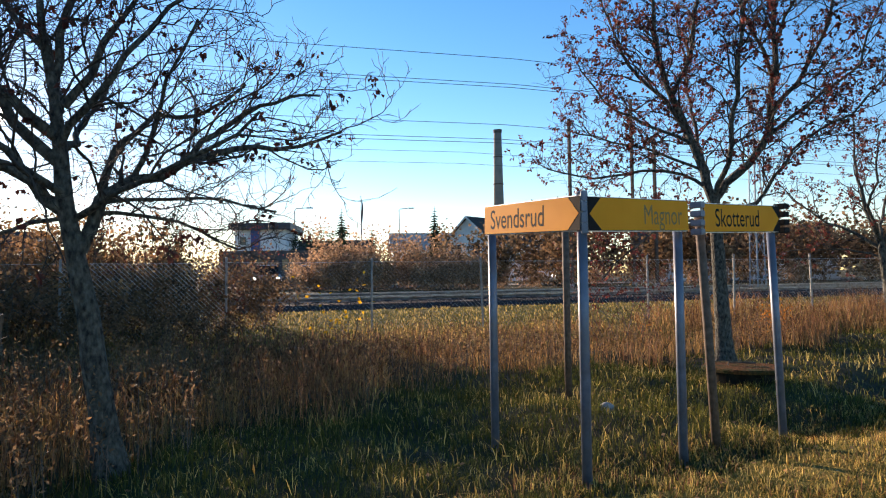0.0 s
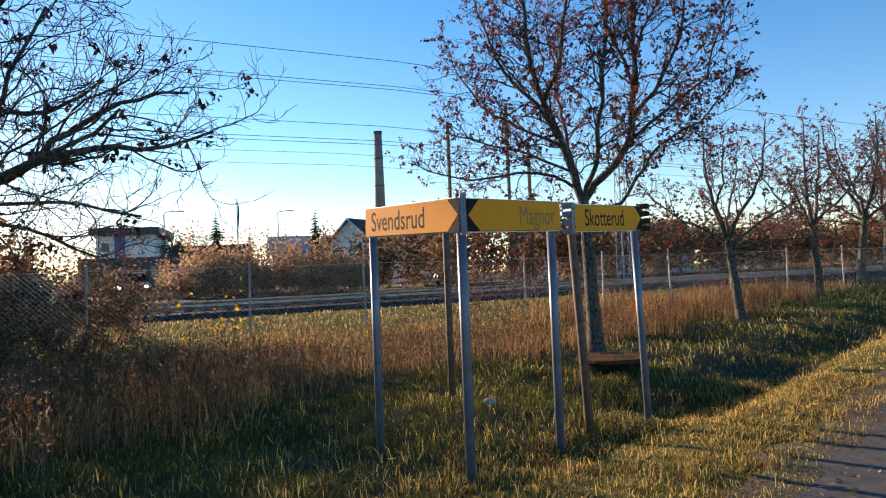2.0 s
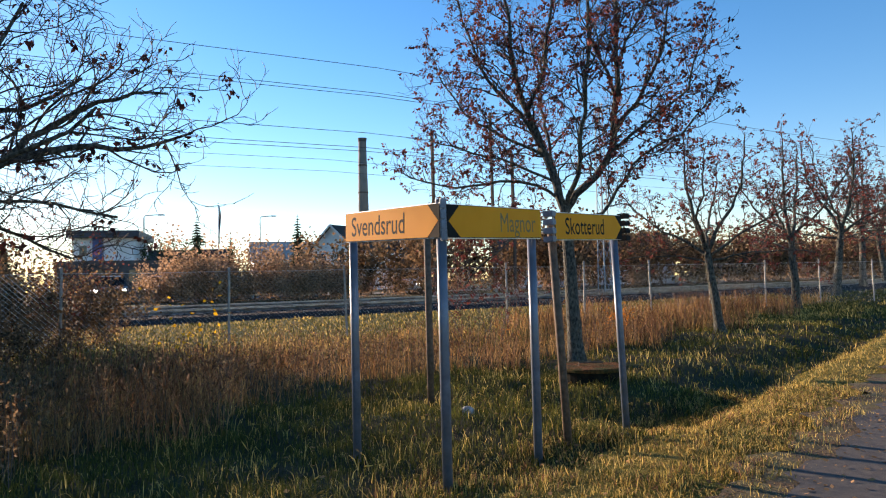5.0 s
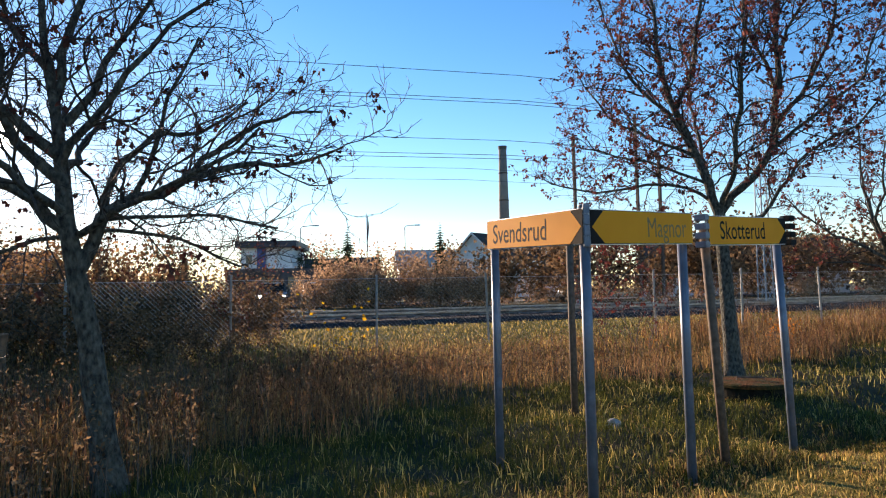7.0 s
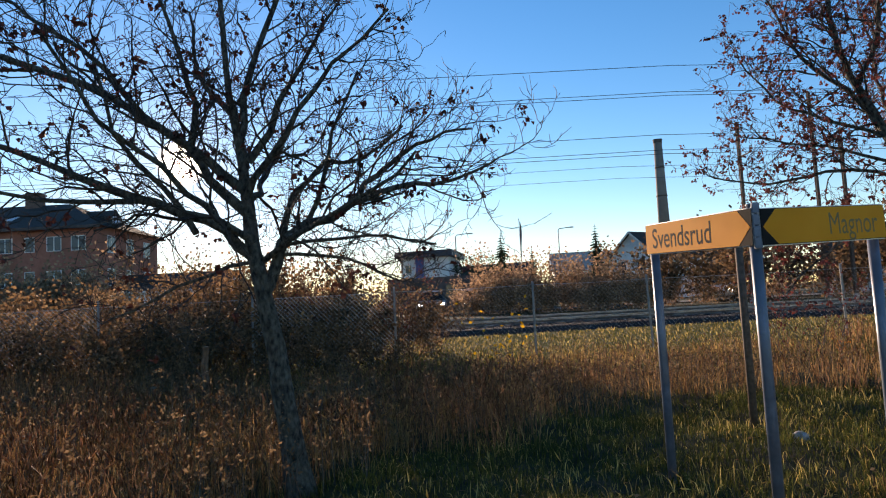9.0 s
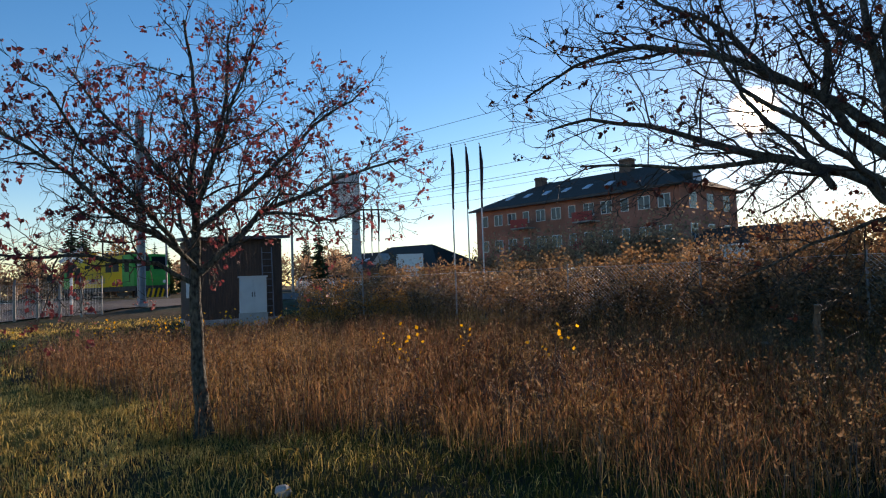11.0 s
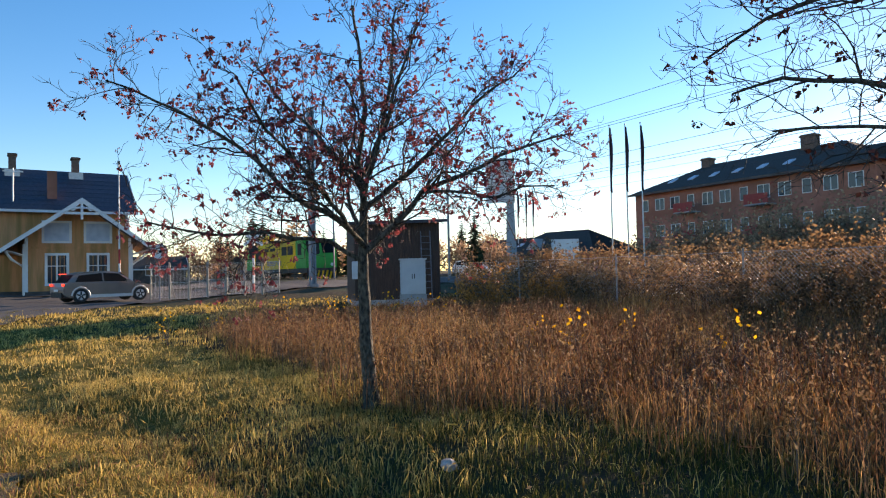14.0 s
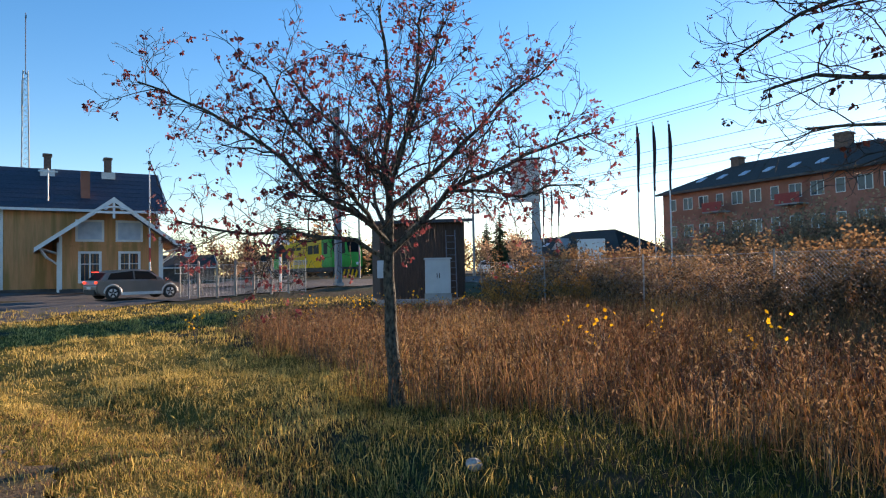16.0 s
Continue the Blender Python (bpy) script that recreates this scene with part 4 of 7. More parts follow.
def meadow():
    rng = np.random.default_rng(21)
    n = 610000
    s, o = scatter(n, rng)
    x, y = lane_xy(s, o)
    q = -x * TC + y * TS
    p = -x * TS - y * TC
    d = np.hypot(x, y)
    inside = (q < 20.2) & (p < 31) & (d > 1.2)
    thin = np.clip(9.0 / np.maximum(d, 1), 0.10, 1.0)
    edge = np.interp(s, [-34, -24, -19, -14, -10, -7, -3, 0, 3, 5.5, 9, 12, 40], [30, 18.6, 10.8, 8.6, 7.2, 6.2, 6.1, 5.6, 7.2, 8.4, 8.2, 7.4, 6.8])
    edge = edge + 0.45 * np.sin(s * 1.1) + 0.3 * np.sin(s * 2.7 + 1)
    sr = x * TS + y * TC
    open_bank = sm(-6, -3, sr) * (1 - sm(10, 13, sr))
    tall = (o > edge) & (q < 18.2 - 1.8 * open_bank) & inside & (p < 26)
    lower = (1 - 0.45 * open_bank * sm(8, 14, q)) * (1 - 0.6 * sm(17, 22, p))
    keep = rng.random(n)
    c1 = clump(x, y, 0.9, 1.0)
    # tall straw-coloured grass
    m = tall & (keep < 0.72 * thin * (0.34 + 0.66 * c1))
    h = (0.27 + 0.30 * c1[m] + rng.uniform(-0.14, 0.24, m.sum())) * lower[m]
    h *= (0.72 + 0.28 * sm(0, 0.7, o[m] - edge[m])) * (0.62 + 0.6 * clump(x[m], y[m], 3.4, 9.0))
    w = 0.0038 * np.maximum(1, d[m] / 8)
    blades("dry_tall_grass", x[m], y[m], h, w, 0.44, M_STRAW, "tall dry straw-coloured autumn grass", 1, head=0.5)
    # red-brown stalks among it
    c2 = clump(x, y, 0.6, 4.0)
    k2 = rng.random(n)
    m = tall & (k2 < 0.48 * thin * np.clip(c2 * 1.7 - 0.35 + 0.5 * sm(-9, -6, s) * (1 - sm(2, 6, s)), 0, 1))
    h = (0.38 + 0.34 * c2[m] + rng.uniform(-0.18, 0.30, m.sum())) * lower[m]
    blades("brown_weed_stalks", x[m], y[m], h, 0.0040 * np.maximum(1, d[m] / 8), 0.36, M_REDSTRAW, "dry red-brown weed stalks with seed heads", 2, head=0.9)
    # ragged green grass nearer the lane
    k3 = rng.random(n)
    c3 = clump(x, y, 1.5, 7.0)
    short = (o > 1.95) & (o < edge + 0.8) & inside
    # yellowed grass by the lane; the western share is raised to imitate golden sunlight
    dry = np.maximum(1 - sm(2.6, 3.6, o), sm(-3, -8, s) * 0.93)
    m = short & (k3 < 0.95 * thin * (0.5 + 0.5 * c3) * (1 - 0.75 * dry))
    h = 0.045 + 0.10 * c3[m] * sm(2.6, 4.2, o[m]) + rng.uniform(0, 0.045, m.sum())
    h = h * (0.35 + 1.35 * clump(x[m], y[m], 5.0, 3.0) ** 2)
    blades("green_grass", x[m], y[m], h, 0.0040 * np.maximum(1, d[m] / 8), 0.85, M_GREENGRASS, "ragged green grass on the ditch bank", 3)
    k4 = rng.random(n)
    m = short & (k4 < 0.95 * thin * np.clip(0.06 + 0.18 * (1 - c3) + 0.17 * sm(0, -5, s) + 0.85 * dry, 0, 1))
    h = 0.045 + 0.11 * (1 - c3[m]) * sm(2.4, 4.4, o[m]) + rng.uniform(0, 0.055, m.sum())
    h = h * (0.35 + 1.35 * clump(x[m], y[m], 5.0, 5.0) ** 2)
    blades("yellowed_grass", x[m], y[m], h, 0.0040 * np.maximum(1, d[m] / 8), 0.85, M_YGRASS, "yellowing bent autumn grass", 4, head=0.05)
    # fine short grass close by
    nf = 118000
    sf, of = rng.uniform(-13, 11, nf), rng.uniform(1.4, 8.2, nf)
    xf, yf = lane_xy(sf, of)
    ef = np.interp(sf, [-13, -10, -7, -3, 0, 3, 5.5, 9, 12], [8.2, 7.2, 6.2, 6.1, 5.6, 7.2, 8.4, 8.2, 7.4])
    cf = clump(xf, yf, 1.9, 2.0)
    ok = (of < ef + 0.6) & (np.hypot(xf, yf) > 1.5) & (rng.random(nf) < 0.30 + 0.70 * sm(1.6, 2.2, of + 0.25 * np.sin(sf * 3.1)))
    # same mix: dry verge, plus extra yellow westward in place of sunlight
    dryf = np.maximum(1 - sm(2.5, 3.4, of), sm(-3, -8, sf) * 1.2)
    gr = rng.random(nf) > np.clip(0.11 + 0.06 * sm(0, -5, sf) + 0.66 * dryf, 0, 1)
    hf = (0.02 + (0.04 + 0.08 * sm(2.8, 4.2, of)) * cf + rng.uniform(0, 0.035, nf)) * (0.3 + 1.4 * clump(xf, yf, 6.5, 3.0) ** 2)
    for sel, mt, nm, lab in ((ok & gr, M_GREENGRASS, "fine_green_grass", "fine short green grass by the lane"), (ok & ~gr, M_YGRASS, "fine_yellow_grass", "fine short yellowed grass by the lane")):
        blades(nm, xf[sel], yf[sel], hf[sel], np.full(sel.sum(), 0.0035), 0.9, mt, lab, 9)
    # leafy weed plants among the tall grass
    nw = 9000
    sw, ow = rng.uniform(-22, 16, nw), rng.uniform(5.2, 15, nw)
    xw, yw = lane_xy(sw, ow)
    ew = np.interp(sw, [-24, -19, -14, -10, -7, -3, 0, 3, 5.5, 9, 12, 40], [18.6, 10.8, 8.6, 7.2, 6.2, 6.1, 5.6, 7.2, 8.4, 8.2, 7.4, 6.8])
    qw = -xw * TC + yw * TS
    cw = clump(xw, yw, 0.8, 6.0)
    sel = (ow > ew - 0.2) & (qw < 13.5) & (rng.random(nw) < cw * 1.2) & (np.hypot(xw, yw) > 3.5)
    xw, yw = xw[sel], yw[sel]
    hw = rng.uniform(0.45, 1.05, sel.sum())
    blades("weed_stems", xw, yw, hw, np.full(sel.sum(), 0.0042), 0.22, M_STEM, "thin dark weed stems in tall grass", 31)
    V, F = [], []
    zw = zg(xw, yw)
    k = 16
    t = rng.uniform(0.3, 1.0, (sel.sum(), k))
    a = rng.uniform(0, 6.28, (sel.sum(), k))
    rad = rng.uniform(0.01, 0.09, (sel.sum(), k))
    cx = xw[:, None] + np.cos(a) * rad; cy = yw[:, None] + np.sin(a) * rad
    cz = zw[:, None] + hw[:, None] * t
    c = np.stack([cx, cy, cz], -1).reshape(-1, 3)
    u = rng.normal(0, 1, c.shape); u *= (rng.uniform(0.012, 0.03, len(c)) / np.linalg.norm(u, axis=1))[:, None]
    w2 = np.cross(u, rng.normal(0, 1, c.shape)); w2 *= (0.5 * np.linalg.norm(u, axis=1) / np.maximum(np.linalg.norm(w2, axis=1), 1e-6))[:, None]
    LV = np.stack([c - u, c + w2, c + u, c - w2], 1).reshape(-1, 3)
    LF = np.arange(len(LV)).reshape(-1, 4)
    tagged(quick("weed_leaves", LV, LF, M_BUSHDARK), "small shrivelled brown weed leaves among grass", "weeds", kind="stuff")
    # low grass on the bank towards the track, and around the crossing
    n2 = 34000
    s2, q2 = rng.uniform(-8, 30, n2), rng.uniform(14.2, 20.6, n2)
    x2, y2 = rail_xy(s2, q2)
    hb = rng.uniform(0.04, 0.13, n2)
    gb = rng.random(n2) < 0.45
    blades("bank_grass", x2[gb], y2[gb], hb[gb], np.full(gb.sum(), 0.011), 0.5, M_GREENGRASS, "short yellow-green grass on the rail bank", 5)
    blades("dry_bank_grass", x2[~gb], y2[~gb], hb[~gb], np.full((~gb).sum(), 0.011), 0.5, M_YGRASS, "short dry grass on the rail bank", 15)
    # bent tussocks crowding the lane's edge
    nt = 52000
    st, ot = rng.uniform(-11, 11, nt), 1.5 + 2.6 * rng.random(nt) ** 0.9
    xt, yt = lane_xy(st, ot)
    ct = clump(xt, yt, 4.2, 8.0)
    ok = (ct > rng.random(nt) * 0.75) & (np.hypot(xt, yt) > 1.6) & (rng.random(nt) < 0.2 + 0.8 * sm(1.5, 2.0, ot + 0.2 * np.sin(st * 2.3)))
    ht = (0.04 + 0.12 * ct ** 2) * rng.uniform(0.6, 1.3, nt)
    pick = rng.random(nt)
    for sel, mt, nm, lab in ((ok & (pick < 0.42), M_YGRASS, "golden_tussocks", "golden bent grass tussocks by the lane"), (ok & (pick >= 0.42) & (pick < 0.72), M_REDSTRAW, "brown_tussocks", "dead brown grass tussocks by the lane"), (ok & (pick >= 0.72), M_GREENGRASS, "green_tussocks", "green grass tussocks by the lane")):
        blades(nm, xt[sel], yt[sel], ht[sel], np.full(sel.sum(), 0.0038), 1.0, mt, lab, 41)
    s3, q3 = rng.uniform(-33, -20, n2), rng.uniform(-14, 19, n2)
    x3, y3 = rail_xy(s3, q3)
    o3 = -x3 * LC + y3 * LS
    m = o3 > 1.6
    x3, y3 = x3[m], y3[m]
    h3, g3 = rng.uniform(0.03, 0.10, len(x3)), rng.random(len(x3)) < 0.35 + 0.5 * clump(x3, y3, 0.7, 2.0)
    blades("crossing_grass", x3[g3], y3[g3], h3[g3], np.full(g3.sum(), 0.012), 0.6, M_GREENGRASS, "short green grass beside the crossing road", 6)
    blades("dry_crossing_grass", x3[~g3], y3[~g3], h3[~g3], np.full((~g3).sum(), 0.012), 0.6, M_YGRASS, "short yellowed grass beside the crossing road", 16)


meadow()


# ---- shrubs ----
def shrub(seed, height, spread, stems, leaves, leafmat, size, label, category="shrub", group="", spare=0.0):
    rng = random.Random(seed)
    V, F, tips = [], [], []

    def twig(p, d, ln, r, lev):
        pts = [p]
        for k in range(4):
            d = (d + Vector((rng.uniform(-1, 1), rng.uniform(-1, 1), rng.uniform(-.6, .8))) * 0.22).normalized()
            pts.append(pts[-1] + d * ln / 4)
        i = len(V)
        for k, q in enumerate(pts):
            rr = r * (1 - 0.75 * k / 4)
            for a in (0, 2.09, 4.19):
                V.append((q.x + rr * math.cos(a), q.y + rr * math.sin(a), q.z))
        for k in range(4):
            for a in range(3):
                b = (a + 1) % 3
                F.append((i + 3 * k + a, i + 3 * k + b, i + 3 * k + 3 + b, i + 3 * k + 3 + a))
        tips.extend(pts[1:])
        if lev < 2:
            for k in range(3 if lev == 0 else 2):
                q = pts[rng.randint(1, 4)]
                nd = (d + Vector((rng.uniform(-1, 1), rng.uniform(-1, 1), rng.uniform(-.2, .7))) * 0.9).normalized()
                twig(q, nd, ln * rng.uniform(0.35, 0.6), r * 0.55, lev + 1)
    for k in range(stems):
        a, rad = rng.uniform(0, 6.28), spread * 0.35 * math.sqrt(rng.random())
        p = Vector((math.cos(a) * rad, math.sin(a) * rad, -0.05))
        a2 = rng.uniform(0, 6.28)
        d = Vector((math.cos(a2) * spread / height * 0.5, math.sin(a2) * spread / height * 0.5, 1)).normalized()
        twig(p, d, height * rng.uniform(0.6, 1.0), 0.014, 0)
    e = empty("shrub", Matrix(), label, category, group)
    st = quick("branchwork", V, F, M_STEM, e)
    LV, LF = [], []
    for k in range(leaves):
        t = rng.choice(tips)
        c = t + Vector((rng.gauss(0, 1), rng.gauss(0, 1), rng.gauss(0, 1))) * size * 1.4
        if c.z < 0.05:
            continue
        a = Vector((rng.uniform(-1, 1), rng.uniform(-1, 1), rng.uniform(-1, 1))).normalized() * size * rng.uniform(0.6, 1.2)
        b = a.orthogonal().normalized()
        b.rotate(Matrix.Rotation(rng.uniform(0, 6.28), 3, a.normalized()))
        b *= size * 0.42
        i = len(LV)
        LV += [tuple(c), tuple(c + a * 0.5 + b), tuple(c + a), tuple(c + a * 0.5 - b)]
        LF += [(i, i + 1, i + 2), (i, i + 2, i + 3)]
    quick("foliage", LV, LF, leafmat, e)
    return e


def shrubs():
    rng = random.Random(77)
    # thicket behind the fence
    base = [shrub(100 + k, 2.0, 2.6, 10, 1350, m, 0.115, lab, "shrub", "thicket along the fence")
            for k, (m, lab) in enumerate(((M_BUSHLEAF, "dense rusty-brown leafy shrub behind the wire fence"), (M_BUSHDARK, "dense dull brown shrub behind the wire fence"), (M_BUSHLEAF, "rust-coloured bramble thicket at the fence")))]
    first = [True] * 3
    for row, (q0, hh) in enumerate(((18.2, 0.93), (19.5, 1.1))):
        s = -27.5 + 0.6 * row
        while s < -2.6:
            k = rng.randrange(3)
            tall = 0.96 + 0.22 * float(sm(-9, -5, s)) - 0.1 * float(sm(-23.0, -27, s))
            x, y = rail_xy(s, q0 + rng.uniform(-.25, .25))
            m = on(x, y, -0.05 - 0.3 * float(zg(x, y)), rng.uniform(0, 360), 1.0) @ Matrix.Diagonal((1.0, 1.0, hh * tall * rng.uniform(0.88, 1.1), 1))
            if first[k]:
                base[k].matrix_world = m; first[k] = False
            else:
                copy_thing(base[k], m)
            s += rng.uniform(1.35, 1.9)
    for s in np.arange(-8.0, -1.2, 1.0):
        x, y = rail_xy(s, 18.9 + rng.uniform(-.3, .3))
        copy_thing(base[rng.randrange(3)], on(x, y, -0.1, rng.uniform(0, 360), 1.0) @ Matrix.Diagonal((1.0, 1.0, rng.uniform(1.1, 1.3), 1)))
    # tangle under and left of the old rowan, in front of the fence
    t = shrub(140, 1.5, 2.0, 13, 1700, M_BUSHDARK, 0.085, "tangled brown undergrowth shrub in tall grass", "shrub", "undergrowth")
    spots = ((-11.5, 13.2, 1.0), (-9.6, 13.6, 1.1), (-7.6, 14.3, 0.95), (-13.6, 12.6, 1.05), (-6.0, 14.6, 0.7), (-15.6, 11.6, 0.8), (-9.0, 12.2, 0.6), (-7.4, 16.6, 1.15), (-6.4, 16.9, 1.15), (-5.4, 17.2, 1.1), (-4.6, 17.4, 0.9), (-8.6, 16.2, 1.2), (-10, 15.8, 1.25), (-11.5, 15.3, 1.2), (-6.9, 14.6, 0.6), (-5.2, 15.0, 0.5))
    for k, (x, y, sc) in enumerate(spots):
        m = on(x, y, -0.05, rng.uniform(0, 360), sc)
        if k == 0:
            t.matrix_world = m
        else:
            copy_thing(t, m)
    # small tree with hanging red leaves at the fence
    for (x, y, h, sd, mt, n, lab) in ((-9.6, 15.9, 3.3, 153, M_LEAFRED, 500, "bent sapling with dark red leaves by the fence"), (-5.6, 16.6, 2.6, 154, M_LEAFRED, 600, "spreading sapling with red leaves by the fence"), (-11.2, 15.4, 3.2, 155, M_BUSHLEAF, 700, "thin sapling with rusty leaves by the fence"), (-8.0, 16.2, 3.4, 150, M_LEAFRED, 650, "thin sapling with dark red leaves by the fence"), (-6.6, 16.6, 2.9, 151, M_CONIFER, 900, "straggly sapling with few green leaves by the fence"),
                                     (4.4, 16.0, 2.1, 152, M_LEAFRED, 500, "low sapling with dark red leaves in dry grass")):
        e = shrub(sd, h, 1.6, 7, n, mt, 0.06, lab, "sapling")
        e.matrix_world = on(x, y)
    us = shrub(158, 3.4, 2.4, 6, 140, M_LEAFDARK, 0.085, "tall bare sapling with a few dark leaves behind the fence", "sapling", "bare saplings")
    for k, (b, d, sc) in enumerate(((-35.2, 18.8, 0.9), (-32.0, 19.2, 0.9), (-28.8, 18.4, 0.95), (-26.0, 19.4, 1.0), (-23.2, 18.6, 0.95), (-20.6, 19.6, 0.9))):
        m = on(math.sin(radians(b)) * d, math.cos(radians(b)) * d, -0.05, rng.uniform(0, 360), sc)
        if k == 0:
            us.matrix_world = m
        else:
            copy_thing(us, m)
    # yellow-leaved saplings and orange bush
    for (x, y, h, n, sd) in ((-2.15, 14.2, 1.45, 34, 160), (-2.5, 14.0, 1.1, 20, 161)):
        e = shrub(sd, h, 0.5, 3, n, M_YLEAF, 0.10, "small sapling with a few bright yellow leaves", "sapling", "yellow saplings")
        e.matrix_world = on(x, y)
    e = shrub(170, 0.95, 0.9, 8, 330, M_OLEAF, 0.075, "low bush with bright orange leaves in dry grass", "bush")
    e.matrix_world = on(8.6, 17.0)
    e = shrub(171, 0.5, 0.3, 3, 25, M_OLEAF, 0.07, "tiny sapling with orange leaves", "sapling")
    e.matrix_world = on(5.4, 17.4)
    yb = shrub(172, 0.95, 0.3, 3, 20, M_YLEAF, 0.085, "yellow-leaved seedling in tall dry grass", "seedling", "yellow seedlings")
    for k, (x, y, sc) in enumerate(((-10.6, 4.9, 1.05), (-11.4, 6.6, 0.9), (-9.0, 6.8, 0.95), (-13, 5.4, 0.7), (-20.2, 2.0, 0.9), (-21.5, 3.4, 0.9), (-22.5, 5.2, 0.8), (-19.0, 0.6, 0.8), (-22.8, 7.0, 0.8), (-20.6, -1.2, 0.9), (-21.0, 0.8, 1.0), (-21.8, 2.2, 0.9), (-20.4, 3.2, 0.8), (-22.2, 4.3, 1.0), (-21.2, 5.8, 0.9), (-18.6, -2.4, 0.8), (-23.0, 3.0, 0.9))):
        m = on(x, y, 0, rng.uniform(0, 360), sc)
        if k == 0:
            yb.matrix_world = m
        else:
            copy_thing(yb, m)
    # dark dock and willowherb clumps standing in the dry grass
    dk = shrub(175, 1.0, 0.7, 11, 190, M_LEAFDARK, 0.035, "clump of dark red-brown withered weed stalks in grass", "weeds", "weed clumps")
    for k in range(26):
        b, d = radians(rng.uniform(-66, -42)), rng.uniform(7.6, 13.5)
        m = on(math.sin(b) * d, math.cos(b) * d, 0, rng.uniform(0, 360), rng.uniform(0.65, 1.0))
        if k == 0:
            dk.matrix_world = m
        else:
            copy_thing(dk, m)
    for b, d, sc in ((-68.0, 8.2, 0.75), (-66.2, 8.6, 0.8), (-64.8, 8.3, 0.7), (-24, 8.6, 0.8), (-20, 9.4, 0.8), (-16, 9.0, 0.7), (-31, 8.0, 0.8), (-28, 9.6, 0.9)):
        copy_thing(dk, on(math.sin(radians(b)) * d, math.cos(radians(b)) * d, 0, rng.uniform(0, 360), sc))
    # orange-brown bush at the hut
    e = shrub(180, 1.6, 2.4, 14, 1500, M_RUSTLEAF, 0.09, "rust-orange bush beside the equipment cabinet", "bush")
    e.matrix_world = on(-24.6, 8.6)
    copy_thing(e, on(-23.6, 10.6, 0, 120, 0.85))
    # leafless scrub beyond the tracks
    far = shrub(190, 4.2, 5.0, 13, 2000, M_SCRUB, 0.27, "wide orange-brown scrub beyond the railway", "shrub", "scrub beyond the railway")
    sp = [(-7.0, 41, 0.78), (-4.8, 40.6, 0.86), (-2.4, 40, 0.84), (0.0, 39.6, 0.78), (2.4, 39, 0.64), (-9.0, 40.5, 0.5), (14, 44, 0.6), (18, 46, 0.65), (22, 48, 0.6), (28, 50, .7), (34, 52, .7),
          (-14.5, 41, 0.42), (-18, 41, 0.45), (40, 54, .8), (46, 57, .8), (54, 62, .8), (-37, 26, 0.5), (-32, 28, 0.62), (-26, 32, 0.66), (-21, 35, 0.6), (8, 46.5, 0.5), (11, 47.5, 0.55), (24, 44, .5), (-5.9, 39, .68), (-3.6, 39, .72), (-1.2, 38.4, .7), (-30, 54, 1.1), (-26, 52, 1.0), (-22, 50, .8), (-34, 50, 1.1), (-38, 47, 1.1), (-6.6, 38.2, .66), (-4.4, 37.8, .66), (-0.2, 37.4, .66), (1.6, 37.6, .6), (-7.8, 39.8, .62), (-2.0, 41.5, .8), (3.6, 40.4, .55), (5.6, 41.0, .5)]
    sp += [(math.sin(radians(b)) * d, math.cos(radians(b)) * d, sc) for b, d, sc in ((-55.5, 64, 1.1), (-53.4, 63, 1.3), (-51.2, 65, 1.4), (-49.0, 63, 1.3), (-46.8, 64, 1.4), (-44.6, 63, 1.5), (-42.4, 65, 1.5), (-40.2, 63, 1.6))]
    for k, (x, y, sc) in enumerate(sp):
        m = on(x, y, -0.1, rng.uniform(0, 360), sc)
        if k == 0:
            far.matrix_world = m
        else:
            copy_thing(far, m)


shrubs()


# ---- distant trees ----
def spruce(seed, h, label="dark green spruce far behind the houses"):
    rng = random.Random(seed)
    e = empty("spruce_tree", Matrix(), label, "tree", "distant conifers")
    bm = B()
    tube(bm, [(0, 0, -0.2), (0, 0, h * 0.5), (0, 0, h)], [h * 0.018, h * 0.011, 0.01], 7)
    part("trunk", bm, M_BARK, e)
    V, F = [], []
    levels = int(h * 3.2)
    for k in range(levels):
        t = k / levels
        z = h * (0.1 + 0.9 * t)
        R = h * 0.19 * (1 - t) ** 0.85 * rng.uniform(0.75, 1.15) + 0.08
        for j in range(13):
            a = rng.uniform(0, 6.28)
            ca, sa = math.cos(a), math.sin(a)
            L = R * rng.uniform(0.6, 1.1)
            w = L * 0.34
            dz = -0.3 * L
            ra = rng.uniform(0.4, 2.7)
            rc, rs = math.cos(ra), math.sin(ra)
            for m in range(3):
                f0, f1 = m / 3, (m + 1) / 3
                i = len(V)
                ww = w * (1 - 0.6 * f0)
                zz = z + dz * f1 + rng.uniform(-.1, .1) * L
                V += [(ca * L * f0 - sa * ww * rc, sa * L * f0 + ca * ww * rc, z + dz * f0 - ww * rs), (ca * L * f0 + sa * ww * rc, sa * L * f0 - ca * ww * rc, z + dz * f0 + ww * rs), (ca * L * f1 * 1.1, sa * L * f1 * 1.1, zz)]
                F.append((i, i + 1, i + 2))
    quick("crown", V, F, M_SPRUCE, e)
    return e


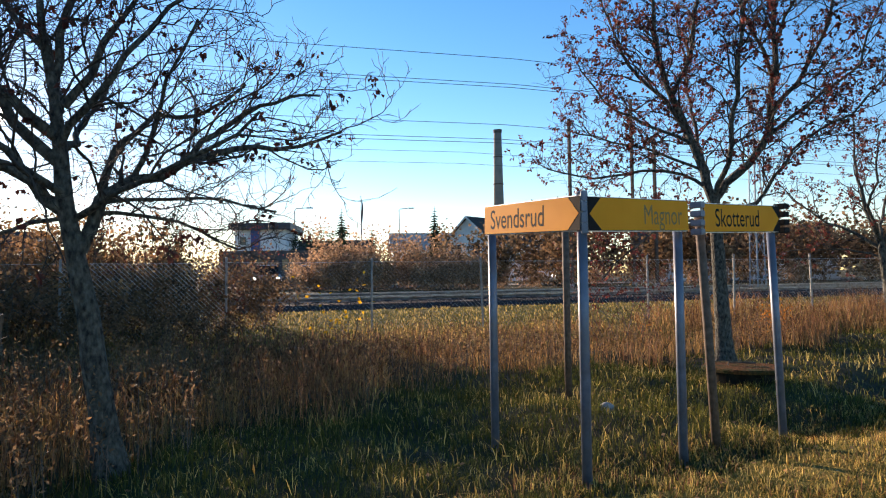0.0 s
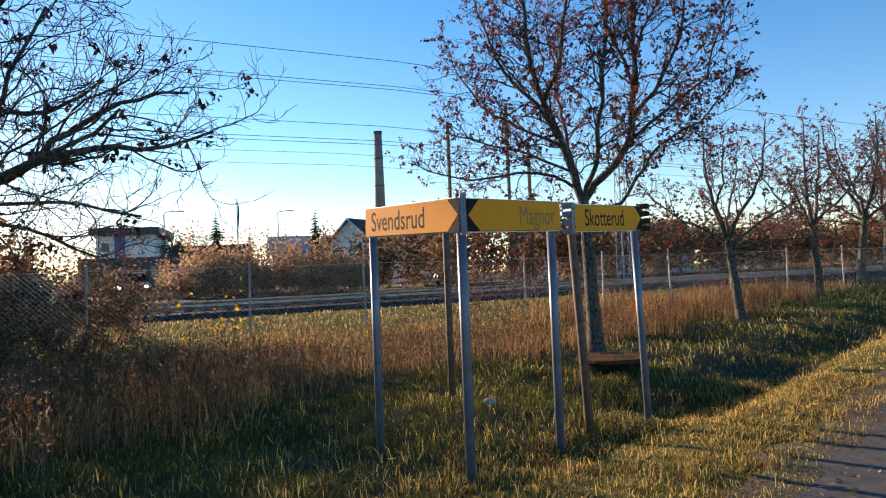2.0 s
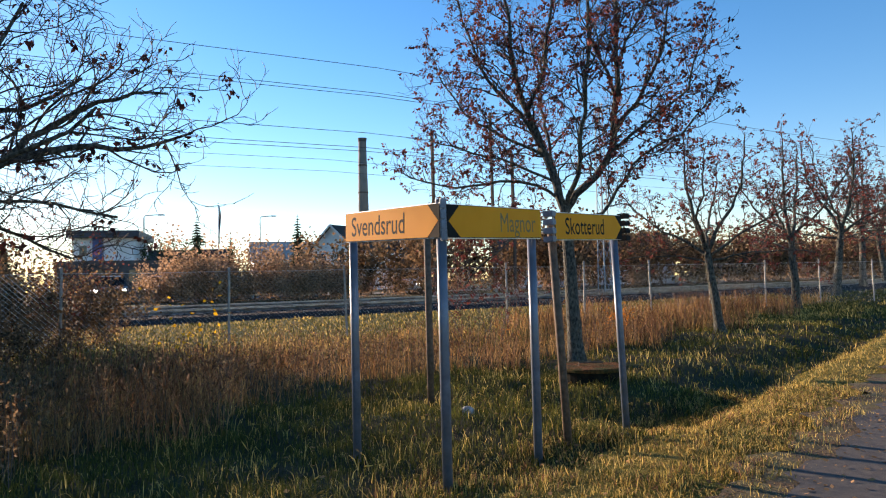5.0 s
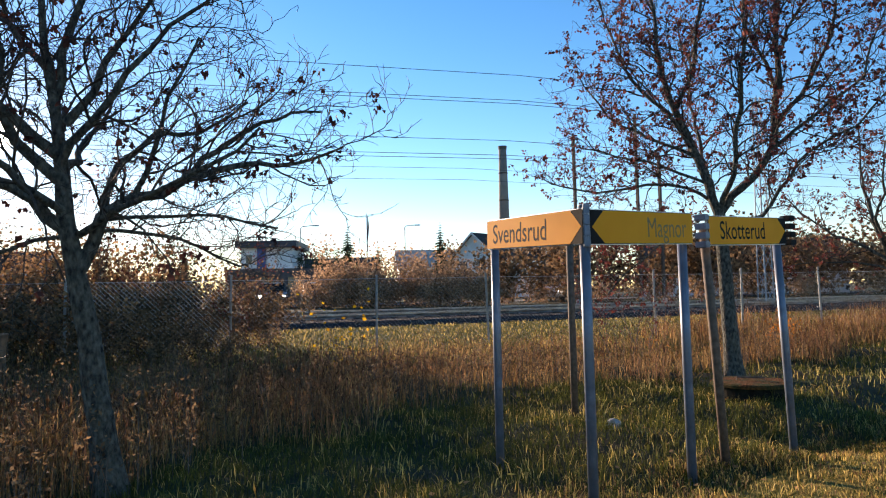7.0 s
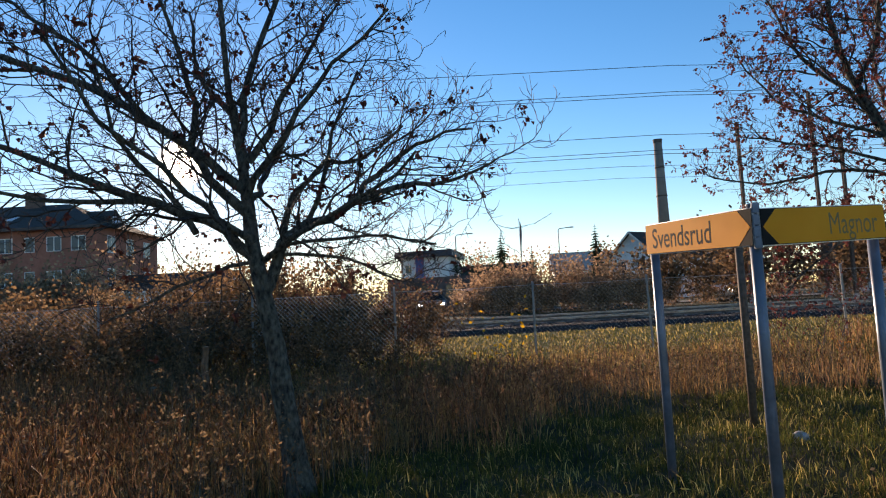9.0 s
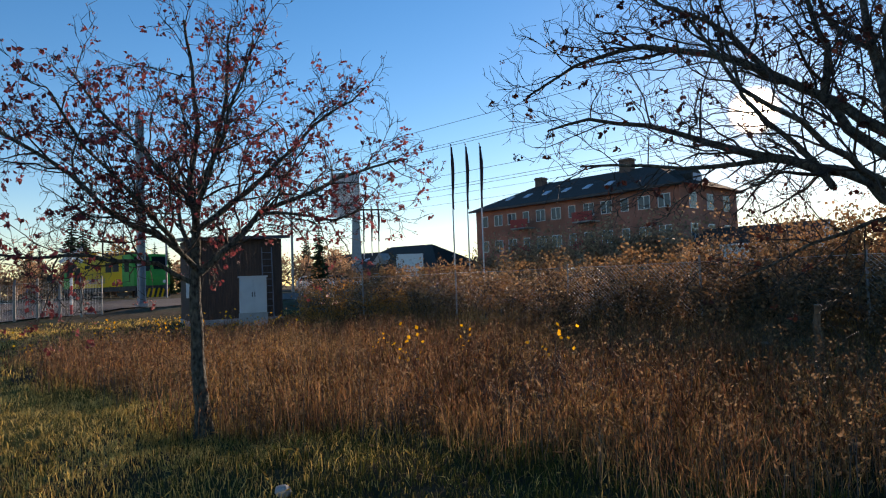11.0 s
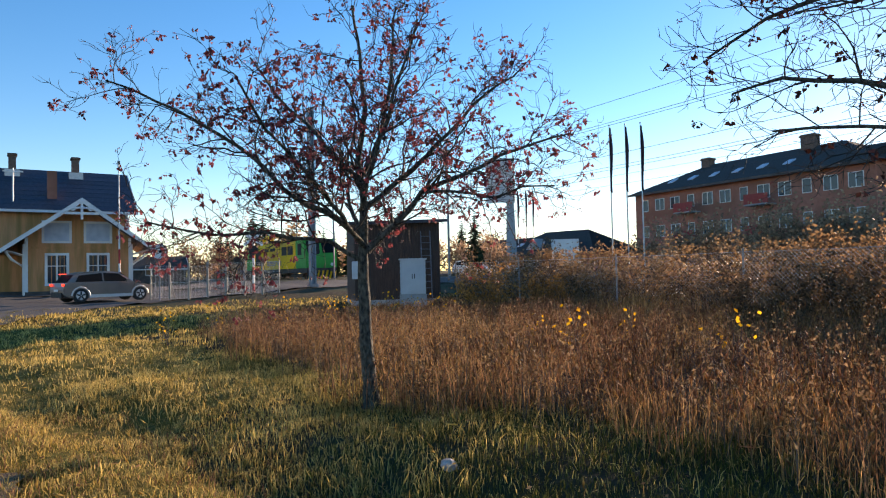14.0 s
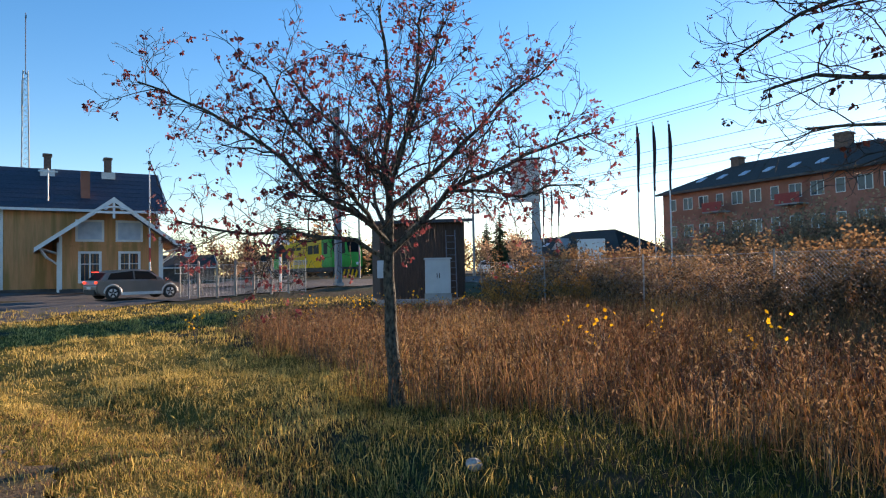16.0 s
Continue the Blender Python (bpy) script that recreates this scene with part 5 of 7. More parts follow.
def bare_tree(seed, h, leaf=0.1):
    rng = random.Random(seed)
    lb = Limbs(seed)
    t = [Vector((0, 0, -0.2)), Vector((0.05, 0, h * 0.15)), Vector((0, 0.05, h * 0.3))]
    lb.branch(t, h * 0.022, h * 0.016, 7)
    for k in range(6):
        a = k * 1.05 + rng.random()
        d = Vector((math.cos(a) * 0.55, math.sin(a) * 0.55, 1))
        lb.grow(t[-1] - Vector((0, 0, h * 0.05 * (k % 3))), d, h * rng.uniform(0.45, 0.68), h * 0.011, 1, 0.05, 2.6 / h, 3)
    e = empty("bare_tree", Matrix(), "leafless broad-crowned tree in the distance", "tree", "distant bare trees")
    quick("trunk", [tuple(v) for v in lb.v], lb.f, M_BARK, e)
    quick("crown", [tuple(v) for v in lb.thin_v], lb.thin_f, M_TWIG, e)
    return e


def distance_planting():
    rng = random.Random(5)
    sp = spruce(1, 9.0)
    spots = [(-11.8, 76, 1.0), (-8.9, 82, 0.80), (-0.9, 76, 1.0), (0.5, 95, .8), (-105, 1.0, 1.28), (-105.5, 2.4, 1.2), (-112, -3, .9), (-75, 8.2, 0.66), (-76, 9.6, .6), (-74, 11.2, .7), (-95, 5, .8), (-100, 9, .9), (-60, 21, .75),
             (-130, 22, 1.2), (-120, 40, 1.2), (-140, -5, 1.1), (60, 88, 1), (75, 95, 1.1), (92, 100, 1.1), (-45, 110, 1.1), (-60, 105, 1)]
    for k, (x, y, sc) in enumerate(spots):
        m = on(x, y, -0.1, rng.uniform(0, 360), sc)
        if k == 0:
            sp.matrix_world = m
        else:
            copy_thing(sp, m)
    bt = bare_tree(3, 8.0)
    spots = [(-5.2, 78, 0.8), (2.5, 80, .85), (-82, -28.2, 1.9), (-84, -36, 1.6), (-98, -3, 0.9), (-100, 7, 0.85), (-97, 11, .8), (-95, -12, .9), (-120, -8, 1.0), (-118, 12, .9), (-125, 16, .95), (-100, 14, .8), (-56, -38, 1.1), (-60, -36, 1.1), (-75, 40, .9), (-88, 34, .9), (-100, 28, .9), (30, 70, .9), (40, 72, .9), (-30, 90, .9)]
    for k, (x, y, sc) in enumerate(spots):
        m = on(x, y, -0.1, rng.uniform(0, 360), sc)
        if k == 0:
            bt.matrix_world = m
        else:
            copy_thing(bt, m)
    hd = shrub(200, 3.2, 4.5, 9, 1800, M_SCRUB, 0.28, "brown leafless hedge beyond the crossing", "hedge", "far hedges")
    spots = [(-93, 4.2, 1.25), (-94, 7.0, 1.35), (-98, -1, 1.1), (-108, -6, 1.2), (-100, 12, 1.1), (-95, 16, 1.0), (-110, 22, 1.2), (-112, 30, 1.3), (-118, 40, 1.4), (-98, 21, 1), (-70, 27, .8), (-78, 29, .9), (-86, 31, 1),
             (60, 70, 1.1), (68, 73, 1.2), (78, 78, 1.3), (50, 66, 1.1), (90, 82, 1.4), (105, 88, 1.5), (70, 66, 1), (84, 70, 1.2), (100, 74, 1.3)]
    for k, (x, y, sc) in enumerate(spots):
        m = on(x, y, -0.1, rng.uniform(0, 360), sc)
        if k == 0:
            hd.matrix_world = m
        else:
            copy_thing(hd, m)
    dh = shrub(205, 2.7, 3.4, 9, 1500, M_BUSHDARK, 0.19, "dark brown hedge along the far side of the railway", "hedge", "trackside hedge")
    for k in range(24):
        x, y = rail_xy(14 + 3.1 * k, 37.5 + rng.uniform(-.6, .6))
        m = on(x, y, -0.1, rng.uniform(0, 360), rng.uniform(1.05, 1.4))
        if k == 0:
            dh.matrix_world = m
        else:
            copy_thing(dh, m)
    # clipped green conifer hedge by the white house
    cy = shrub(210, 3.6, 1.6, 8, 2500, M_CONIFER, 0.15, "dark green cypress hedge beside the white building", "hedge", "cypress hedge")
    for k, x in enumerate((-14.2, -13.0, -11.8)):
        m = on(x, 66.5 + 0.3 * k, 0.2, 60 * k, 1.0)
        if k == 0:
            cy.matrix_world = m
        else:
            copy_thing(cy, m)


distance_planting()


def far_woods():
    """A ragged belt of far trees that closes the horizon."""
    rng = np.random.default_rng(12)
    V, F = [], []
    for b in np.arange(-135, 85, 0.55):
        d = rng.uniform(230, 330)
        x, y = math.sin(radians(b)) * d, math.cos(radians(b)) * d
        h = rng.uniform(5, 10.5)
        w = rng.uniform(1.8, 3.4)
        pine = rng.random() < 0.45
        for k in range(46):
            t = rng.random() ** (1.3 if pine else 0.9)
            rad = w * ((1 - t) if pine else math.sin(math.pi * (0.15 + 0.8 * t)) * 1.1) * rng.uniform(0.4, 1.1)
            a = rng.uniform(0, 6.28)
            c = np.array([x + math.cos(a) * rad, y + math.sin(a) * rad, 0.5 + h * t])
            u, v = rng.normal(0, 0.55, 3), rng.normal(0, 0.55, 3)
            i = len(V)
            V += [c + u, c + v, c - u * 0.8]
            F.append((i, i + 1, i + 2))
    ob = quick("far_woods", V, F, M_FARWOOD)
    tagged(ob, "hazy dark belt of far mixed woodland", "woods", kind="stuff")


far_woods()

# ---- buildings ----
def window(parent, x0, x1, z0, z1, y, cols=2, rows=2, glass=M_GLASS, frame_m=M_WHITE, fw=0.09, name="window"):
    """Framed window on a wall that faces -y."""
    bm = B()
    for a in ((x0 - fw, z0 - fw, x1 + fw, z0), (x0 - fw, z1, x1 + fw, z1 + fw), (x0 - fw, z0, x0, z1), (x1, z0, x1 + fw, z1)):
        box(bm, a[0], y - 0.05, a[1], a[2], y + 0.02, a[3])
    w = part(name, bm, frame_m, parent)
    bm = B()
    for k in range(1, cols):
        x = x0 + (x1 - x0) * k / cols
        box(bm, x - 0.04, y - 0.03, z0, x + 0.04, y, z1)
    for k in range(1, rows):
        z = z0 + (z1 - z0) * (k / rows if rows > 2 else 0.62)
        box(bm, x0, y - 0.032, z - 0.025, x1, y - 0.004, z + 0.025)
    if cols > 1 or rows > 1:
        part("glazing_bar", bm, frame_m, w)
    bm = B()
    box(bm, x0, y - 0.014, z0, x1, y - 0.008, z1)
    part("pane", bm, glass, w)
    return w


def slab(bm, a, b, c, d, t):
    """A roof plane a-b-c-d with thickness t downward."""
    top = [bm.verts.new(p) for p in (a, b, c, d)]
    low = [bm.verts.new((p[0], p[1], p[2] - t)) for p in (a, b, c, d)]
    bm.faces.new(top); bm.faces.new(low[::-1])
    for i in range(4):
        bm.faces.new((top[i], low[i], low[(i + 1) % 4], top[(i + 1) % 4]))
    bmesh.ops.recalc_face_normals(bm, faces=bm.faces)
    return bm


def gable_roof(parent, x0, x1, y0, y1, ze, zr, over, material, along="x", t=0.14, trim=M_WHITE):
    """Two slabs; ridge along x (between y0 and y1) or along y."""
    if along == "x":
        ym = (y0 + y1) / 2
        k = (zr - ze) / (ym - y0)
        A = (x0 - over, y0 - over, ze - k * over); Bp = (x1 + over, y0 - over, ze - k * over)
        C = (x1 + over, ym, zr); D = (x0 - over, ym, zr)
        E_ = (x1 + over, y1 + over, ze - k * over); F_ = (x0 - over, y1 + over, ze - k * over)
        part("roof", slab(B(), A, Bp, C, D, t), material, parent)
        part("roof", slab(B(), D, C, E_, F_, t), material, parent)
        for x in (x0 - over, x1 + over):
            bm = B()
            dx = 0.03
            prism(bm, [(y0 - over, ze - k * over - t - .05), (y0 - over, ze - k * over + .02), (ym, zr + .02), (y1 + over, ze - k * over + .02), (y1 + over, ze - k * over - t - .05), (ym, zr - t - .08)], x - dx, x + dx, "x")
            part("bargeboard", bm, trim, parent)
        bm = B()
        box(bm, x0 - over, y0 - over - 0.05, ze - k * over - t - 0.03, x1 + over, y0 - over + 0.0, ze - k * over + 0.0)
        part("eave_board", bm, trim, parent)
    else:
        xm = (x0 + x1) / 2
        k = (zr - ze) / (xm - x0)
        A = (x0 - over, y0 - over, ze - k * over); D = (x0 - over, y1, ze - k * over)
        Bq = (xm, y0 - over, zr); C = (xm, y1, zr)
        E_ = (x1 + over, y0 - over, ze - k * over); F_ = (x1 + over, y1, ze - k * over)
        part("roof", slab(B(), A, Bq, C, D, t), material, parent)
        part("roof", slab(B(), Bq, E_, F_, C, t), material, parent)
        bm = B()
        prism(bm, [(x0 - over, ze - k * over - t - .08), (x0 - over, ze - k * over + .03), (xm, zr + .03), (x1 + over, ze - k * over + .03), (x1 + over, ze - k * over - t - .08), (xm, zr - t - .12)], y0 - over - 0.06, y0 - over + 0.0, "y")
        part("bargeboard", bm, trim, parent)


def station_house():
    a = radians(-102.2)
    r = 46.6
    x, y = -0.5 + r * math.sin(a), -0.5 + r * math.cos(a)
    h = empty("station_house", pose(x, y, 0.80, 0, 0, 107), "ochre timber station house with dark slate roof and white trim", "house")
    K = 1.13
    # stone foot
    bm = B()
    box(bm, -6.0, 2.75, -0.4, 3.25, 10.6, 0.42); box(bm, -2.83, -0.03, -0.4, 2.98, 2.8, 0.42)
    part("plinth", bm, M_DARKWALL, h)
    # main body with gabled ends
    bm = B()
    prism(bm, [(2.8, 0.4), (2.8, 6.0), (6.65, 8.75), (10.5, 6.0), (10.5, 0.4)], -5.95, 3.2, "x")
    part("wall", bm, M_OCHRE, h)
    # wing towards the road
    bm = B()
    prism(bm, [(-2.8, 0.4), (-2.8, 3.75), (0.07, 5.95), (2.95, 3.75), (2.95, 0.4)], 0, 2.85, "y")
    part("wall", bm, M_OCHRE, h)
    gable_roof(h, -5.95, 3.2, 2.8, 10.5, 6.0, 8.75, 0.55, M_SLATE, "x")
    gable_roof(h, -2.8, 2.95, 0.0, 4.6, 3.9, 6.05, 1.35, M_SLATE, "y", 0.16)
    # rows of slates as thin courses
    for k in range(9):
        t0 = k / 9
        y0, z0 = 2.25 + (6.65 - 2.25) * t0, 5.61 + (8.75 - 5.61) * t0
        y1, z1 = 2.25 + (6.65 - 2.25) * (t0 + 0.118), 5.61 + (8.75 - 5.61) * (t0 + 0.118)
        part("slate_course", slab(B(), (-6.4, y0, z0 + 0.025), (3.66, y0, z0 + 0.025), (3.66, y1, z1 + 0.012), (-6.4, y1, z1 + 0.012), 0.01), M_SLATE, h)
    # gable fretwork
    bm = B()
    box(bm, -0.85, -1.42, 5.05, 0.99, -1.34, 5.2)
    box(bm, 0.0, -1.43, 4.75, 0.14, -1.35, 5.95)
    for xx in (-0.4, 0.54):
        tube(bm, [(xx, -1.42, 5.42), (xx, -1.35, 5.42)], 0.16, 12)
    tube(bm, [(0.07 + 1.25 * math.cos(t), -1.385, 4.72 + 0.75 * math.sin(t)) for t in np.linspace(0.25, math.pi - 0.25, 11)], 0.07, 6)
    part("gable_fretwork", bm, M_WHITE, h)
    # brackets under the wing's eaves
    for sx in (-1, 1):
        for yy in (-0.02, 1.6):
            bm = B()
            x0 = -2.8 if sx < 0 else 2.95
            box(bm, min(x0, x0 + sx * 0.14), yy, 0.0, max(x0, x0 + sx * 0.14), yy + 0.14, 3.3)
            tube(bm, [(x0, yy + .07, 1.9), (x0 + sx * 0.7, yy + .07, 2.4), (x0 + sx * 1.15, yy + .07, 3.1)], 0.07, 6)
            tube(bm, [(x0, yy + .07, 2.6), (x0 + sx * 1.25, yy + .07, 3.0)], 0.05, 6)
            part("bracket", bm, M_WHITE, h)
    # corner boards and storey band
    for (xa, ya) in ((-5.97, 2.76), (3.06, 2.76), (-2.84, -0.04), (2.83, -0.04)):
        bm = B(); box(bm, xa, ya, 0.4, xa + 0.16, ya + 0.14, 3.7 if ya < 0 else 5.9)
        part("corner_board", bm, M_WHITE, h)
    bm = B(); box(bm, -2.66, -0.045, 3.02, 2.82, -0.004, 3.14)
    part("storey_band", bm, M_OCHRE, h)
    for k in range(24):
        xx = -2.6 + 5.4 * k / 24
        bm = B(); box(bm, xx, -0.022, 0.45, xx + 0.035, -0.003, 3.0)
        part("cover_strip", bm, M_OCHRE, h)
    for xc in (-1.17, 1.08):
        window(h, xc - 0.66, xc + 0.66, 3.5, 4.6, -0.005, 1, 1, M_BLIND, fw=0.14)
        window(h, xc - 0.50, xc + 0.50, 0.9, 2.6, -0.005, 2, 2, fw=0.15)
    for xc, yc, w in ((-3.4, 6.4, 0.44), (0.35, 6.4, 0.44)):
        bm = B()
        box(bm, xc - w / 2, yc - .4, 8.1, xc + w / 2, yc + .4, 9.75)
        box(bm, xc - w / 2 - .07, yc - .47, 9.6, xc + w / 2 + .07, yc + .47, 9.72)
        c = part("chimney", bm, M_BRICKCH, h)
        bm = B(); box(bm, xc - w / 2 - .22, yc - .62, 8.0, xc + w / 2 + .22, yc + .5, 8.62); part("flashing", bm, M_ALU, c)
    bm = B(); box(bm, -1.5, 3.4, 5.2, -0.95, 4.0, 8.3); part("chimney", bm, M_BRICK, h)
    # old signal arm on the roof
    bm = B(); tube(bm, [(-3.4, 2.4, 6.1), (-3.4, 2.4, 8.2)], 0.05, 6); box(bm, -3.95, 2.36, 7.95, -2.85, 2.44, 8.05)
    part("roof_post", bm, M_WHITE, h)
    # gutter and downpipe
    bm = B(); tube(bm, [(3.4, 2.6, 5.6), (3.25, 2.68, 5.2), (3.25, 2.68, 0.3)], 0.05, 6); part("downpipe", bm, M_WHITE, h)


station_house()


def brick_block():
    # facade along the railway; local -y looks at the street
    xl, yl, xr, yr = -83.8, 55.0, -51.3, 62.0
    S = 1.3
    L = math.hypot(xr - xl, yr - yl) / S
    h = empty("apartment_block", pose(xl, yl, 0.6, 0, 0, math.degrees(math.atan2(yr - yl, xr - xl))) @ Matrix.Scale(S, 4), "three-storey red brick block with dark hipped roof", "building")
    D, E, R = 12.0, 9.2, 12.0
    bm = B(); box(bm, 0, 0, -0.5, L, D, E); part("wall", bm, M_BRICK, h)
    o = 0.6
    c = [(-o, -o, E - .25), (L + o, -o, E - .25), (L + o, D + o, E - .25), (-o, D + o, E - .25)]
    r0, r1 = (5.5, D / 2, R), (L - 5.5, D / 2, R)
    for f in ((c[0], c[1], r1, r0), (c[2], c[3], r0, r1)):
        part("roof", slab(B(), *f, 0.18), M_ROOFDARK, h)
    for f in ((c[1], c[2], r1), (c[3], c[0], r0)):
        bm = B(); vs = [bm.verts.new(p) for p in f]; bm.faces.new(vs)
        bmesh.ops.solidify(bm, geom=bm.faces[:], thickness=0.15)
        part("roof", bm, M_ROOFDARK, h)
    bm = B(); box(bm, -o, -o - 0.06, E - 0.45, L + o, -o, E - 0.2); part("eave_board", bm, M_DARKWALL, h)
    n = 12
    for st in range(3):
        for k in range(n):
            xc = 1.5 + (L - 3.0) * k / (n - 1)
            wide = 0.56 if k % 3 else 0.36
            window(h, xc - wide, xc + wide, 1.2 + 2.9 * st, 2.35 + 2.9 * st, -0.005, 2 if wide > .5 else 1, 1, fw=0.06)
    for k in (3, 7):
        xc = 1.5 + (L - 3.0) * k / (n - 1)
        for st in (1, 2):
            bm = B()
            box(bm, xc - 1.2, -1.3, 2.9 * st + 0.45, xc + 1.2, 0, 2.9 * st + 0.58)
            b = part("balcony", bm, M_CONCRETE, h)
            bm = B(); box(bm, xc - 1.2, -1.3, 2.9 * st + 0.58, xc + 1.2, -1.24, 2.9 * st + 1.5); part("balustrade", bm, M_REDBOARD, b)
    # end wall windows
    for st in range(3):
        for yy in (2.5, 6, 9.5):
            w = B(); box(w, L + 0.003, yy - .7, 1.0 + 2.9 * st, L + 0.03, yy + .7, 2.55 + 2.9 * st); fr = part("window", w, M_WHITE, h)
            for side in (-1, 1):
                w = B(); box(w, L + 0.034, yy + side * .32 - .27, 1.1 + 2.9 * st, L + 0.045, yy + side * .32 + .27, 2.45 + 2.9 * st); part("pane", w, M_GLASS, fr)
    # skylights, dormer, chimneys
    for k in range(6):
        xc = 3.6 + 2.7 * k
        y0 = 1.6; z0 = E - .25 + (R - E + .25) * (y0 + o) / (D / 2 + o)
        y1 = 2.6; z1 = E - .25 + (R - E + .25) * (y1 + o) / (D / 2 + o)
        part("skylight", slab(B(), (xc - .35, y0, z0 + .1), (xc + .35, y0, z0 + .1), (xc + .35, y1, z1 + .1), (xc - .35, y1, z1 + .1), 0.12), M_BLIND, h)
    bm = B(); prism(bm, [(4.9, 9.4), (4.9, 10.5), (6.0, 11.2), (7.1, 10.5), (7.1, 9.4)], L - 4.0, L - 1.2, "x")
    dm = part("dormer", bm, M_ROOFDARK, h)
    bm = B(); box(bm, L - 1.195, 5.2, 9.7, L - 1.16, 6.8, 10.55); part("pane", bm, M_BLIND, dm)
    for xc, w, top in ((5.4, 0.5, 12.7), (L - 8.6, 0.65, 13.1)):
        bm = B(); box(bm, xc - w, 5.2, 11.0, xc + w, 6.2, top); box(bm, xc - w - .1, 5.1, top - .25, xc + w + .1, 6.3, top - .1)
        part("chimney", bm, M_BRICKCH, h)
    # low annex at the end
    bm = B(); box(bm, L + 0.02, 5, -0.5, L + 3.5, 11, 4.4); part("annex", bm, M_BRICK, h)
    bm = B(); box(bm, L + 0.02, 4.7, 4.4, L + 3.8, 11.3, 4.65); part("annex_roof", bm, M_ROOFDARK, h)


brick_block()


def simple_house(name, x, y, z, yaw, L, D, E, R, wall, label, wins=(), roof=M_ROOFDARK, category="house", trim=M_WHITE, chim=False):
    h = empty(name, pose(x, y, z, 0, 0, yaw), label, category)
    bm = B(); prism(bm, [(0, -0.5), (0, E), (D / 2, R - 0.12), (D, E), (D, -0.5)], 0, L, "x"); part("wall", bm, wall, h)
    gable_roof(h, 0, L, 0, D, E, R, 0.45, roof, "x", trim=trim)
    for (a, b, c, d) in wins:
        window(h, a, b, c, d, -0.005, 2, 1)
    for zz in (E * 0.25, E * 0.6):
        for yy in (D * .25, D * .65):
            bm = B(); box(bm, -0.03, yy, zz, -0.003, yy + 1.0, zz + 1.2)
            part("gable_window", bm, M_GLASS, h)
    if chim:
        bm = B(); box(bm, L * .5, D / 2 - .4, R - .6, L * .5 + .8, D / 2 + .4, R + 1.0); part("chimney", bm, M_BRICKCH, h)
    return h


def flat_house():
    h = empty("flat_roofed_house", pose(-20.15, 63.0, 1.4, 0, 0, 3), "white flat-roofed building with dark base and blue door", "building")
    bm = B(); box(bm, -1.4, -0.3, -1, 7.6, 7, 2.95); part("base", bm, M_DARKWALL, h)
    bm = B(); box(bm, 0, 0, 2.95, 4.95, 7, 5.0); part("wall", bm, M_WHITE, h)
    for k in range(11):
        bm = B(); box(bm, 0.02 + 0.45 * k, -0.02, 2.97, 0.05 + 0.45 * k, -0.003, 4.98); part("cover_strip", bm, M_WHITE, h)
    bm = B(); box(bm, 1.55, -0.06, 2.95, 2.35, -0.022, 5.0); part("door", bm, M_BLUE, h)
    bm = B(); box(bm, -0.45, -0.6, 5.0, 5.45, 7.4, 5.65, None, 0.04); part("roof", bm, M_SLATE, h)
    bm = B(); tube(bm, [(2.42, -0.08, 2.6), (2.42, -0.08, 6.4)], 0.05, 8); part("vent_pipe", bm, M_STEEL, h)
    window(h, 0.5, 1.1, 3.5, 4.3, -0.022, 1, 1)
    for k in range(3):
        window(h, -0.6 + 2.6 * k, 0.6 + 2.6 * k, 1.0, 2.1, -0.305, 2, 1, frame_m=M_DARKWALL)


flat_house()
simple_house("gabled_house", 5.3, 70, 1.5, 50, 13, 6.4, 4.0, 6.75, M_WHITE, "white house with steep dark roof beyond the railway", ((4, 5.2, 1.6, 2.8), (8, 9.2, 1.6, 2.8)), chim=True)


def porch_gable():
    h = empty("porch", pose(9.3, 64, 1.2, 0, 0, -10), "white gabled porch with sloping pale rails", "porch")
    bm = B(); prism(bm, [(0, 0), (0, 3.9), (1.2, 5.0), (2.4, 3.9), (2.4, 0)], 0, 2, "y"); part("wall", bm, M_DARKWALL, h)
    gable_roof(h, 0, 2.4, 0, 2.5, 3.9, 5.1, 0.4, M_SLATE, "y")
    bm = B(); tube(bm, [(2.4, -0.3, 4.6), (4.9, -0.3, 2.6)], 0.16, 6); part("stair_rail", bm, M_WHITE, h)
    bm = B(); box(bm, 0.5, -0.04, 1.6, 1.9, -0.003, 3.2); part("window", bm, M_GLASS, h)


porch_gable()
simple_house("low_workshop", 17.5, 58, 1.0, -14, 16, 7, 2.6, 4.9, M_WHITE, "long low white workshop with dark roof behind the railway", ((1, 2.4, 1.0, 2.0), (4, 5.4, 1.0, 2.0), (8, 9.4, 1.0, 2.0), (12, 13.4, 1.0, 2.0)), category="building")
simple_house("long_shed", -58, 62, 1.4, 14, 20, 9, 3.6, 5.6, M_WHITE, "long pale industrial shed with low roof", ((2, 4, 1.2, 2.4), (8, 10, 1.2, 2.4), (14, 16, 1.2, 2.4)), category="building")
simple_house("brown_house", -95, -20, 1.0, 100, 12, 8, 2.2, 3.8, M_DARKWALL, "low dark timber house beyond the crossing", ((2, 3.4, 1.2, 2.4), (7, 8.4, 1.2, 2.4)))


